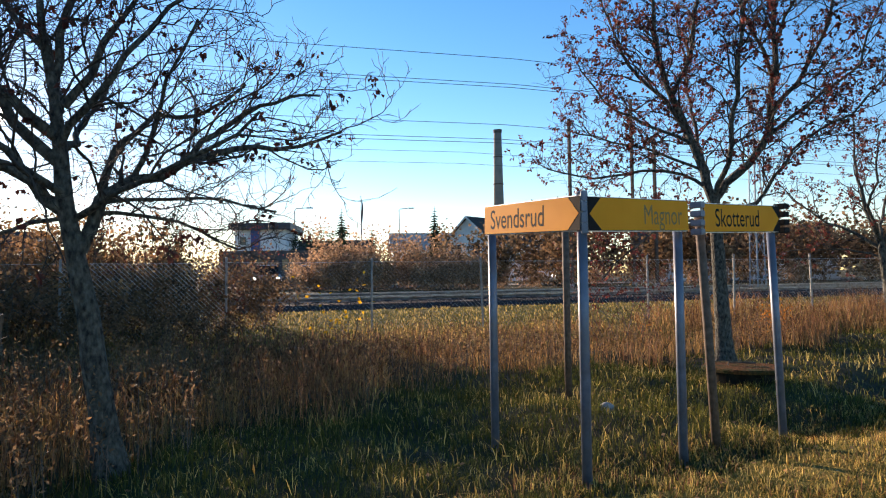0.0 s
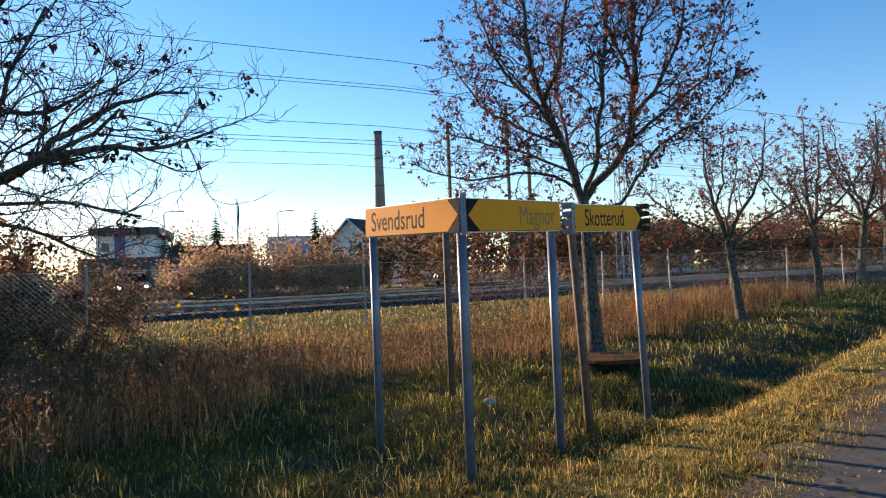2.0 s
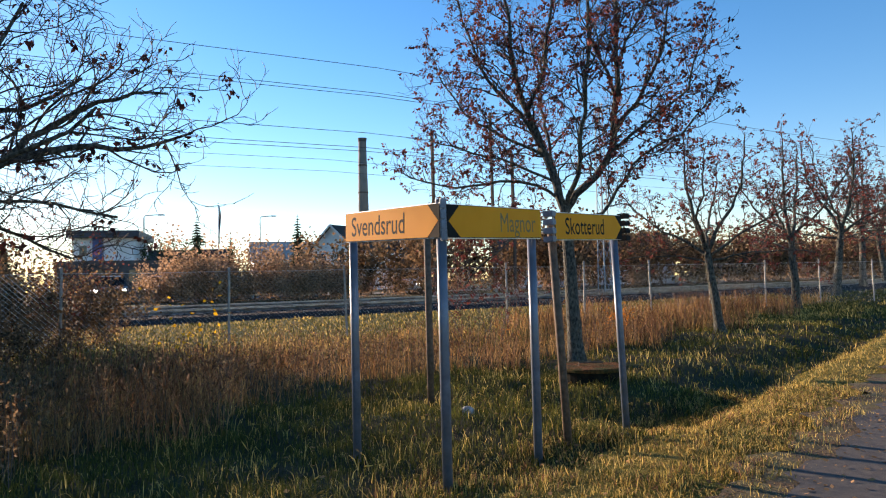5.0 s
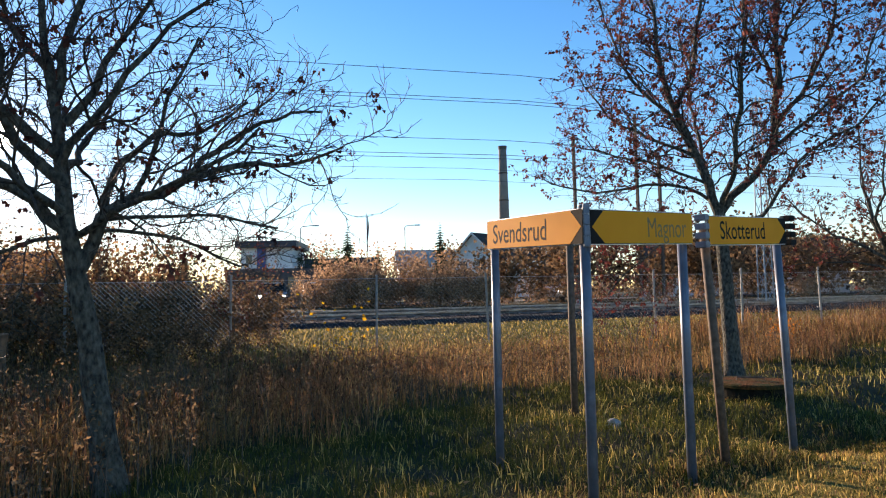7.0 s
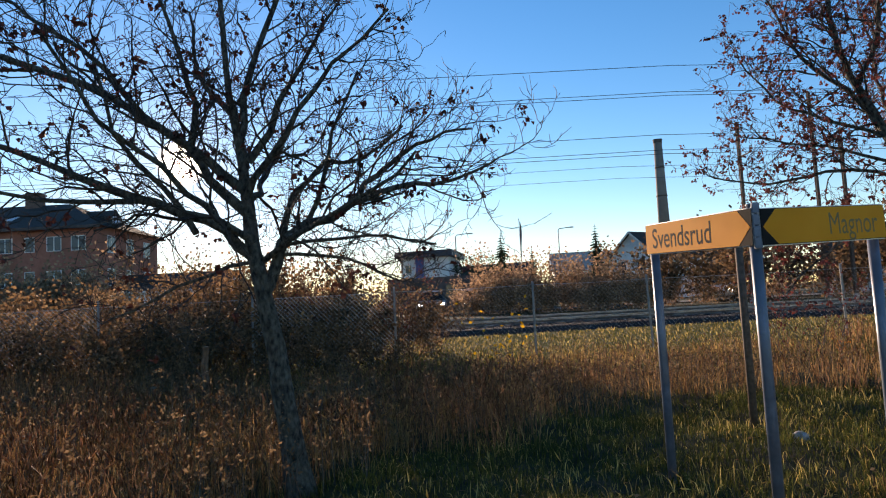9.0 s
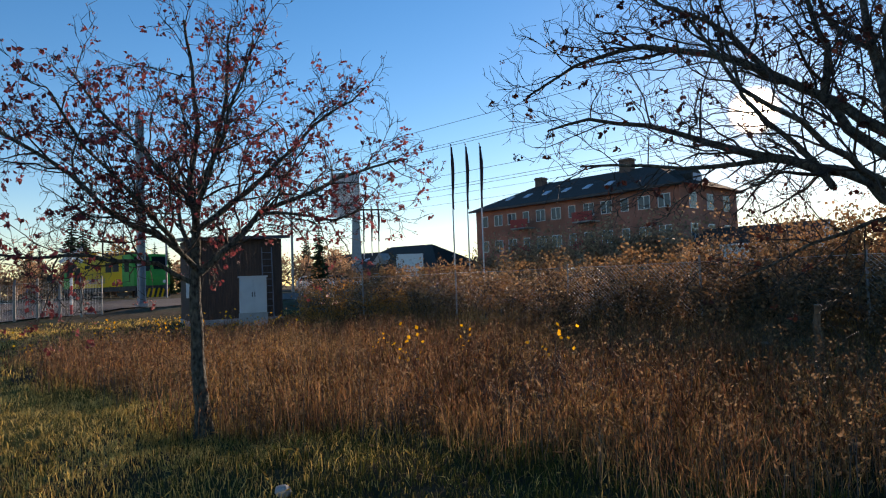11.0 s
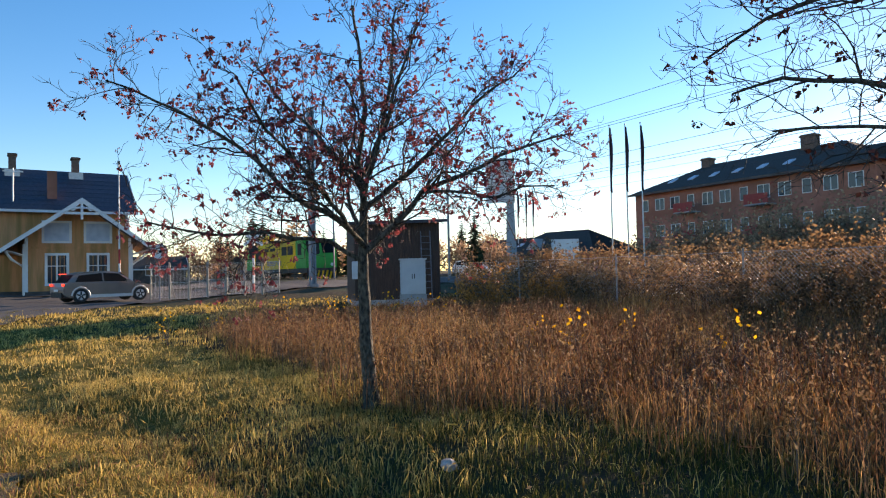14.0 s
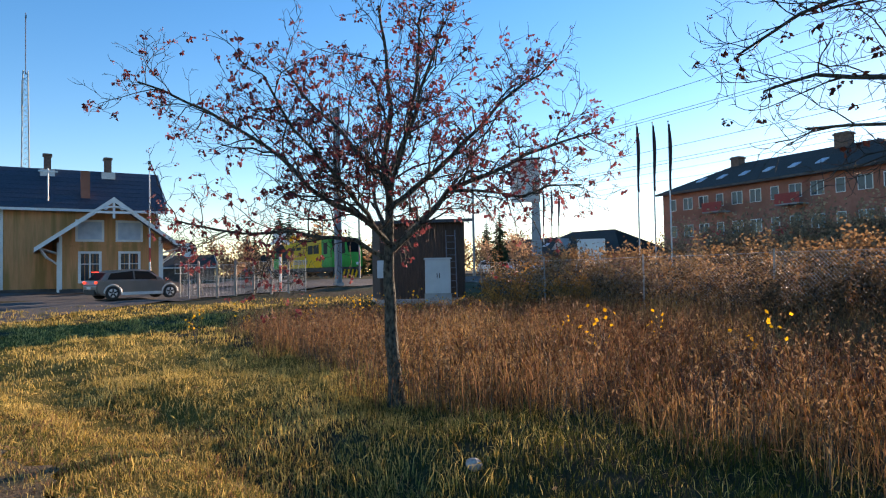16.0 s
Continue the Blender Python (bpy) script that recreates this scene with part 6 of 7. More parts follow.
def hipped_hall():
    h = empty("dark_roofed_hall", pose(-81, 31.6, 1.0, 0, 0, 26), "low brick hall with broad dark hipped roof near the flagpoles", "building")
    L, D, E, R = 15.0, 11.0, 2.6, 5.6
    bm = B(); box(bm, 0, 0, -0.5, L, D, E); part("wall", bm, M_BRICK, h)
    o = 0.6
    c = [(-o, -o, E), (L + o, -o, E), (L + o, D + o, E), (-o, D + o, E)]
    r0, r1 = (4.2, D / 2, R), (L - 4.2, D / 2, R)
    for f in ((c[0], c[1], r1, r0), (c[2], c[3], r0, r1)):
        part("roof", slab(B(), *f, 0.15), M_ROOFDARK, h)
    for f in ((c[1], c[2], r1), (c[3], c[0], r0)):
        bm = B(); bm.faces.new([bm.verts.new(p) for p in f])
        bmesh.ops.solidify(bm, geom=bm.faces[:], thickness=0.15)
        part("roof", bm, M_ROOFDARK, h)
    bm = B(); box(bm, -o, -o - 0.05, E - 0.2, L + o, -o, E + 0.02); part("eave_board", bm, M_DARKWALL, h)
    bm = B(); prism(bm, [(4.4, 3.0), (5.8, 4.6), (7.2, 3.0)], 0.6, 2.6, "y"); dm = part("dormer", bm, M_CONCRETE, h)
    for xc in (2.6, 9.4, 11.2):
        y0, y1 = 1.6, 2.4
        z0, z1 = (E + (R - E) * (v + o) / (D / 2 + o) + .08 for v in (y0, y1))
        part("skylight", slab(B(), (xc - .3, y0, z0), (xc + .3, y0, z0), (xc + .3, y1, z1), (xc - .3, y1, z1), 0.1), M_BLIND, h)
    for xc in (2.0, 5.5, 9.0, 12.5):
        window(h, xc - .8, xc + .8, 0.9, 2.0, -0.005, 2, 1)


hipped_hall()
simple_house("far_house", -96, 33, 1.0, 25, 10, 8, 3.0, 5.4, M_BRICK, "far low brick house with dark roof", ((2, 4, 1.0, 2.2), (6, 8, 1.0, 2.2)))
simple_house("far_house", -8, 105, 1.5, 8, 12, 8, 4.6, 7.4, M_WHITE, "pale house roof far beyond the scrub", ((2, 4, 1.0, 2.2),), roof=M_CONCRETE)
simple_house("far_house", -24, 100, 1.5, -5, 12, 8, 3.6, 6.0, M_DARKWALL, "grey house roof far behind trees", ((2, 4, 1.0, 2.2),))


def signal_hut():
    # dark timber relay hut, sunlit from behind
    a = radians(-77.0)
    x, y = -0.5 + 30 * math.sin(a), -0.5 + 30 * math.cos(a)
    h = empty("signal_hut", pose(x, y, 0.46, 0, 0, 88), "dark brown timber signalling hut on concrete foot", "hut")
    bm = B(); box(bm, -2.0, 0, -0.4, 2.1, 3.0, 0.22, None, 0.03); part("plinth", bm, M_CONCRETE, h)
    bm = B(); box(bm, -1.95, 0.05, 0.22, 2.05, 2.95, 3.75); part("wall", bm, M_DARKBOARD, h)
    for k in range(30):
        xx = -1.95 + 4.0 * k / 30
        bm = B(); box(bm, xx, 0.022, 0.24, xx + 0.09, 0.048, 3.72); part("board", bm, M_DARKBOARD, h)
    part("roof", slab(B(), (-2.25, -0.35, 3.77), (2.35, -0.35, 3.90), (2.35, 3.3, 4.10), (-2.25, 3.3, 3.97), 0.14), M_SLATE, h)
    bm = B(); box(bm, -2.08, -0.12, 1.2, -1.65, 0.02, 2.0, None, 0.02); part("meter_box", bm, M_CAB, h)
    l = empty("ladder", pose(*(Matrix(h.matrix_world) @ Vector((1.35, -0.25, 0))).to_tuple(), -4, 0, 88), "steel ladder leaning on the hut wall", "ladder")
    for sx in (-0.22, 0.22):
        bm = B(); tube(bm, [(sx, 0, -0.1), (sx, 0, 3.2)], 0.025, 6); part("rail", bm, M_STEEL, l)
    for k in range(10):
        bm = B(); tube(bm, [(-0.22, 0, 0.25 + 0.3 * k), (0.22, 0, 0.25 + 0.3 * k)], 0.015, 6); part("rung", bm, M_STEEL, l)


signal_hut()


def cabinet():
    a = radians(-75.6)
    x, y = -0.5 + 27.2 * math.sin(a), -0.5 + 27.2 * math.cos(a)
    c = empty("equipment_cabinet", pose(x, y, 0.42, 0, 0, 80), "light grey steel equipment cabinet on concrete foot", "cabinet")
    bm = B(); box(bm, -0.55, 0, -0.3, 0.55, 0.6, 0.42, None, 0.02); part("plinth", bm, M_CONCRETE, c)
    bm = B(); box(bm, -0.52, 0.02, 0.42, 0.52, 0.58, 1.84, None, 0.015); part("body", bm, M_CAB, c)
    for sx in (-1, 1):
        bm = B(); box(bm, min(0.01 * sx, 0.5 * sx), -0.004, 0.47, max(0.01 * sx, 0.5 * sx), 0.015, 1.78, None, 0.006)
        d = part("door", bm, M_CAB, c)
        bm = B(); box(bm, 0.05 * sx - .015, -0.03, 1.05, 0.05 * sx + .015, -0.005, 1.25); part("handle", bm, M_BLACK, d)
    bm = B(); box(bm, -0.57, -0.05, 1.84, 0.57, 0.62, 1.90, None, 0.01); part("lid", bm, M_CAB, c)


cabinet()


def stack():
    s = empty("chimney_stack", pose(*view_xy(5.0, 95).to_tuple()[:2], 0.8), "tall tapered brown concrete chimney stack", "chimney")
    bm = B(); tube(bm, [(0, 0, -0.5), (0, 0, 10), (0, 0, 22.0)], [0.98, 0.78, 0.56], 20); part("shaft", bm, M_CHIMNEY, s, smooth=True)
    for z in (6, 10, 14, 18):
        r = 0.56 + (22 - z) * 0.0191
        bm = B(); tube(bm, [(0, 0, z), (0, 0, z + 0.18)], r + 0.05, 20); part("hoop", bm, M_RUSTPOST, s)
    bm = B(); tube(bm, [(0, 0, 21.6), (0, 0, 22.1)], [0.60, 0.66], 20); part("rim", bm, M_DARKWALL, s)


stack()


# ---- masts, wires, flags, crossing gear ----
def lattice_mast(x, y, h, w=0.55, thick=1.0, label="grey lattice steel catenary mast with cross arms", arms=True, yaw=YAW_RAIL, name="catenary_mast", z0=None):
    m = empty(name, pose(x, y, float(zg(x, y)) if z0 is None else z0, 0, 0, yaw), label, "mast", "railway masts")
    c = [(-w / 2, -w / 2), (w / 2, -w / 2), (w / 2, w / 2), (-w / 2, w / 2)]
    t = 0.45
    for a, b in c:
        bm = B(); tube(bm, [(a, b, -0.2), (a * t, b * t, h)], 0.035 * thick, 5); part("chord", bm, M_MAST, m)
    n = int(h / 0.9)
    bm = B()
    for k in range(n):
        f0, f1 = 1 - (1 - t) * k / n, 1 - (1 - t) * (k + 1) / n
        for i in range(4):
            a, b = c[i], c[(i + 1) % 4]
            if k % 2:
                a, b = b, a
            tube(bm, [(a[0] * f0, a[1] * f0, h * k / n), (b[0] * f1, b[1] * f1, h * (k + 1) / n)], 0.016 * thick, 3)
    part("lacing", bm, M_MAST, m)
    if arms:
        for z, L in ((h - 0.6, 2.4), (h - 4.2, 3.2)):
            bm = B(); tube(bm, [(0, -L, z), (0, 0.4, z + 0.15)], 0.035, 6)
            a = part("arm", bm, M_MAST, m)
            bm = B()
            for k in range(4):
                tube(bm, [(0, -L + .1, z - 0.1 - 0.1 * k), (0, -L + .1, z - 0.15 - 0.1 * k)], [0.075, 0.04], 8)
            part("insulator", bm, M_RUSTPOST, a)
    return m


def tube_mast(x, y, h, r=0.16, arms=(), label="grey-green steel catenary mast beside the track", material=M_MAST, yaw=YAW_RAIL):
    m = empty("catenary_mast", pose(x, y, float(zg(x, y)), 0, 0, yaw), label, "mast", "railway masts")
    bm = B()
    box(bm, -r * 1.6, -r * 1.6, -0.3, r * 1.6, r * 1.6, 0.25, None, 0.04)
    part("foundation", bm, M_CONCRETE, m)
    bm = B()
    prism(bm, [(-r, -r), (r, -r), (r, -r * .6), (r * .25, -r * .6), (r * .25, r * .6), (r, r * .6), (r, r), (-r, r), (-r, r * .6), (-r * .25, r * .6), (-r * .25, -r * .6), (-r, -r * .6)], 0.2, h, "z")
    part("column", bm, material, m)
    for z, L in arms:
        bm = B(); tube(bm, [(0, -L, z), (0, 0.3, z)], 0.04, 6); a = part("arm", bm, material, m)
        bm = B()
        for k in range(4):
            tube(bm, [(0, -L, z + 0.05 + 0.09 * k), (0, -L, z + 0.1 + 0.09 * k)], [0.08, 0.04], 8)
        part("insulator", bm, M_RUSTPOST, a)
    return m


def masts():
    for b, d, h in ((25.8, 38, 11.0),):
        v = view_xy(b, d)
        lattice_mast(v.x, v.y, h)
    for b, d, h, arms in ((11.2, 40, 10.2, ((9.6, 0.5), (8.2, 1.2))), (16.4, 44, 12.2, ((11.4, 0.8),)), (18.2, 42, 9.0, ((8.0, 1.0),)), (-73.0, 62, 13.0, ((12.0, 1.0), (9, 2.4)))):
        v = view_xy(b, d)
        tube_mast(v.x, v.y, h, 0.08, arms, "slim brown catenary pole with insulators", M_RUSTPOST if b > 0 else M_MAST)
    v = view_xy(-84.3, 41.5)
    tube_mast(v.x - .5, v.y - .5, 11.3, 0.18, ((10.4, 1.2), (7.0, 2.6)))
    # wires along the line
    k = 0
    for q, z in ((23.0, 9.75), (23.0, 8.75), (23.0, 8.62), (24.2, 7.45), (24.2, 6.85), (24.2, 6.70), (29.4, 7.3), (29.4, 6.75)):
        bm = B()
        pts = []
        for i in range(0, 61):
            s = -170 + 300 * i / 60
            sag = -0.35 * math.sin(math.pi * ((s + 170) % 60) / 60)
            pts.append((*rail_xy(s, q), z + 0.35 + sag))
        tube(bm, pts, 0.012 if q < 25 else 0.010, 4)
        w = part("overhead_wire", bm, M_WIRE, None)
        tagged(w, "thin dark overhead wire strung along the railway", "wire", "overhead wires")


masts()


def flagpole(b, d, ztop, flag=True, dia=0.06, group="flagpoles", slim=1.0):
    v = view_xy(b, d)
    z0 = float(zg(v.x, v.y))
    f = empty("flagpole", pose(v.x - .5, v.y - .5, z0), "white flagpole with dark flag hanging limp", "flagpole", group)
    H = ztop - z0
    bm = B(); tube(bm, [(0, 0, -0.2), (0, 0, H * .5), (0, 0, H)], [dia * 1.3, dia, dia * .6], 10); part("pole", bm, M_WHITE, f, smooth=True)
    bm = B(); bmesh.ops.create_icosphere(bm, subdivisions=1, radius=dia * 1.4, matrix=Matrix.Translation((0, 0, H + dia))); part("knob", bm, M_STEEL, f)
    if flag:
        # limp cloth: folded ribbons round the pole
        bm = B()
        rows = []
        h = H * 0.42
        for i in range(13):
            t = i / 12
            z = H - 0.15 - h * t
            w = (0.10 + 0.26 * math.sin(math.pi * min(t * 1.2 + .12, 1)) ** 0.8) * slim * h / 4.5
            row = []
            for k in range(7):
                u = k / 6
                row.append(bm.verts.new((0.05 + w * u + 0.03 * math.sin(9 * t + k), 0.10 * math.sin(k * 2.1 + 3 * t), z - 0.25 * u)))
            rows.append(row)
        for r0, r1 in zip(rows, rows[1:]):
            for k in range(6):
                bm.faces.new((r0[k], r0[k + 1], r1[k + 1], r1[k]))
        bmesh.ops.solidify(bm, geom=bm.faces[:], thickness=0.01)
        part("flag", bm, M_FLAG, f, "dark limp flag")
    return f


for b_ in (-58.3, -57.0, -55.75):
    flagpole(b_, 58, 14.0, slim=0.7)
for b_ in (-66.3, -65.6, -65.0):
    flagpole(b_, 95, 13.3, dia=0.07)
flagpole(-6.75, 82, 11.6, slim=0.6)


def pylon_sign():
    v = view_xy(-67.4, 80)
    p = empty("advertising_pylon", pose(v.x, v.y, 0.9, 0, 0, 67), "grey steel pylon with large pale billboard on top", "pylon")
    bm = B(); prism(bm, [(-0.75, 0), (0.75, 0), (0.42, 9.5), (-0.42, 9.5)], -0.35, 0.35, "y"); part("column", bm, M_MAST, p)
    bm = B(); box(bm, -2.9, -0.6, 9.0, 0.4, -0.35, 14.4, None, 0.03); bd = part("billboard", bm, M_CAB, p)
    bm = B(); box(bm, -2.5, -0.62, 11.2, 0.0, -0.605, 12.4); part("logo_panel", bm, M_WHITE, bd)
    for x in (-0.3, 0.5):
        bm = B(); tube(bm, [(x, 0, 9), (x, 0, 14.8)], 0.09, 6); part("upright", bm, M_MAST, p)
    bm = B()
    for k in range(6):
        tube(bm, [(-0.3, 0, 9.2 + k * .9), (0.5, 0, 10.1 + k * .9)], 0.04, 4)
    part("lacing", bm, M_MAST, p)


pylon_sign()


def radio_mast():
    v = view_xy(-108.0, 130)
    m = lattice_mast(v.x, v.y, 36, 1.6, 2.6, "tall slender lattice radio mast with aerials", False, 20, "radio_mast", 0.8)
    m["group"] = ""
    bm = B(); tube(bm, [(0, 0, 35.5), (0, 0, 46)], 0.09, 6); box(bm, -0.1, -0.1, 45, 1.2, 0.1, 45.25); part("whip", bm, M_STEEL, m)
    for z, x in ((28.5, -0.5), (30.0, 0.5)):
        bm = B(); box(bm, x - 0.35, -0.6, z, x + 0.35, -0.35, z + 4.2, None, 0.03); part("panel_aerial", bm, M_CAB, m)
    bm = B()
    bmesh.ops.create_uvsphere(bm, u_segments=16, v_segments=8, radius=1.0, matrix=Matrix.Translation((-1.0, -1.0, 18.5)) @ Matrix.Diagonal((1, .35, 1, 1)))
    part("dish", bm, M_WHITE, m, smooth=True)


radio_mast()


def crossing_gear():
    # signal with cross boards
    v = view_xy(-89.2, 39.5)
    c = empty("crossing_signal", pose(v.x - .5, v.y - .5, float(zg(v.x, v.y)), 0, 0, 90), "level-crossing signal with red and white post", "signal")
    for k in range(6):
        bm = B(); tube(bm, [(0, 0, 0.5 * k), (0, 0, 0.5 * k + 0.498)], 0.075, 10); part("post_band", bm, M_RED if k % 2 == 0 else M_WHITE, c)
    for s in (-1, 1):
        bm = B(); box(bm, -0.65, -0.02, -0.09, 0.65, 0.0, 0.09, pose(0, -0.09, 3.1 + 0.01, 0, 34 * s, 0), 0.005)
        part("cross_board", bm, M_WHITE, c)
    bm = B(); tube(bm, [(0, -0.09, 2.45), (0, -0.13, 2.45)], 0.28, 16)
    prismb = part("lamp_board", bm, M_BLACK, c)
    bm = B(); tube(bm, [(-0.9, 0.1, 1.9), (-0.9, -0.15, 1.9)], 0.22, 12); tube(bm, [(-0.9, 0, 1.9), (0, 0, 1.9)], 0.03, 6); part("bell", bm, M_BLACK, c)
    # raised barrier
    v = view_xy(-99.4, 45.5)
    b = empty("barrier", pose(v.x - .5, v.y - .5, float(zg(v.x, v.y)), 0, 0, 100), "raised level-crossing boom with blue pedestal", "barrier")
    bm = B(); box(bm, -0.25, -0.25, -0.1, 0.25, 0.25, 1.2, None, 0.03); part("pedestal", bm, M_BLUE, b)
    for k in range(8):
        bm = B(); tube(bm, [(0, 0, 1.0 + 0.9 * k), (0, 0, 1.0 + 0.9 * k + 0.898)], 0.06 - 0.004 * k, 8); part("boom", bm, M_RED if k == 1 else M_WHITE, b)
    bm = B(); box(bm, -0.08, -0.08, 8.15, 0.08, 0.08, 8.35); part("boom_tip", bm, M_DARKWALL, b)
    # round prohibition sign, lettering as bars
    v = view_xy(-96.5, 37.5)
    s = empty("round_road_sign", pose(v.x - .5, v.y - .5, float(zg(v.x, v.y)), 0, 0, 96), "round white road sign with red border on post", "road sign")
    bm = B(); tube(bm, [(0, 0.03, -0.1), (0, 0.03, 2.9)], 0.03, 8); part("post", bm, M_STEEL, s)
    bm = B(); tube(bm, [(0, 0.0, 2.55), (0, -0.02, 2.55)], 0.42, 28); pl = part("plate", bm, M_RED, s)
    bm = B(); tube(bm, [(0, -0.021, 2.55), (0, -0.026, 2.55)], 0.38, 28); part("white_field", bm, M_WHITE, pl)
    bm = B()
    for a, bb in ((-0.24, -0.08), (-0.04, 0.10), (0.13, 0.26)):
        box(bm, a, -0.031, 2.48, bb, -0.0265, 2.63)
    part("marking_bar", bm, M_SIGNK, pl)
    # mesh guard panels between road and verge
    n = 7
    for k in range(n):
        v0, v1 = view_xy(-97.2 + 1.45 * k, 38.3 - 0.15 * k), view_xy(-97.2 + 1.45 * (k + 1), 38.3 - 0.15 * (k + 1))
        a = Vector((v0.x - .5, v0.y - .5)); b2 = Vector((v1.x - .5, v1.y - .5))
        yaw = math.degrees(math.atan2(b2.y - a.y, b2.x - a.x)); L = (b2 - a).length
        g = empty("guard_panel", pose(a.x, a.y, float(zg(a.x, a.y)), 0, 0, yaw), "grey steel mesh guard panel beside the road", "barrier fence", "guard panels")
        for xx in (0.03, L - 0.03):
            bm = B(); tube(bm, [(xx, 0, -0.1), (xx, 0, 2.0)], 0.03, 6); part("post", bm, M_FENCEPOST, g)
        bm = B()
        for j in range(int(L / 0.07)):
            box(bm, 0.05 + 0.07 * j, -0.004, 0.1, 0.058 + 0.07 * j, 0.004, 1.8)
        for zz in (0.1, 0.95, 1.8):
            box(bm, 0.03, -0.006, zz, L - .03, 0.010, zz + 0.012)
        part("mesh", bm, M_FENCEWIRE, g)
        if k % 3 == 1:
            bm = B(); tube(bm, [(0, 0, 1.3), (0.1, 1.1, 0)], 0.025, 6); part("brace", bm, M_FENCEPOST, g)
    # signs and lamps across the tracks
    for b, d, h in ((-83.0, 60, 8.5), (-78.5, 70, 8.5), (-86, 75, 8), (-12.8, 70, 8.0), (-3.8, 80, 9)):
        v = view_xy(b, d)
        l = empty("street_lamp", pose(v.x, v.y, float(zg(v.x, v.y)), 0, 0, -b), "slim grey street lamp on tall post", "street lamp", "street lamps")
        bm = B(); tube(bm, [(0, 0, -0.1), (0, 0, h - .2), (0.15, 0, h), (1.3, 0, h + .1)], [0.08, 0.06, 0.05, 0.04], 8); part("post", bm, M_STEEL, l)
        bm = B(); box(bm, 1.2, -0.12, h + .02, 1.9, 0.12, h + .16, None, 0.03); part("head", bm, M_CAB, l)
    for b, d in ((-76.0, 58), (-84.6, 58)):
        v = view_xy(b, d)
        l = empty("traffic_light", pose(v.x, v.y, float(zg(v.x, v.y)), 0, 0, -b), "black road signal head on grey post", "traffic light", "road signals")
        bm = B(); tube(bm, [(0, 0, -0.1), (0, 0, 3.4)], 0.06, 8); part("post", bm, M_STEEL, l)
        bm = B(); box(bm, -0.35, -0.2, 2.2, 0.35, 0.0, 3.4, None, 0.04); hd = part("head", bm, M_BLACK, l)
        bm = B(); tube(bm, [(0, -0.2, 2.9), (0, -0.3, 2.9)], 0.13, 12); part("visor", bm, M_BLACK, hd)


crossing_gear()

# ---- vehicles ----
def wheel(parent, x, y, r, w):
    bm = B()
    tube(bm, [(x, y - w / 2, r), (x, y - w / 2 + .03, r), (x, y + w / 2 - .03, r), (x, y + w / 2, r)], [r * .93, r, r, r * .93], 24)
    t = part("wheel", bm, M_BLACK, parent, smooth=False)
    s = -1 if y < 0 else 1
    bm = B()
    tube(bm, [(x, y + s * (w / 2 - 0.02), r), (x, y + s * (w / 2 + 0.012), r)], [r * .68, r * .62], 20)
    rim = part("rim", bm, M_CARGREY, t)
    bm = B()
    for k in range(5):
        a = k * 2 * math.pi / 5
        box(bm, -0.035, 0, 0.1 * r, 0.035, 0.02, 0.6 * r, Matrix.Translation((x, y + s * (w / 2 + .013) - (0.02 if s < 0 else 0), r)) @ Matrix.Rotation(a, 4, 'Y'))
    part("spoke", bm, M_BLACK, t)


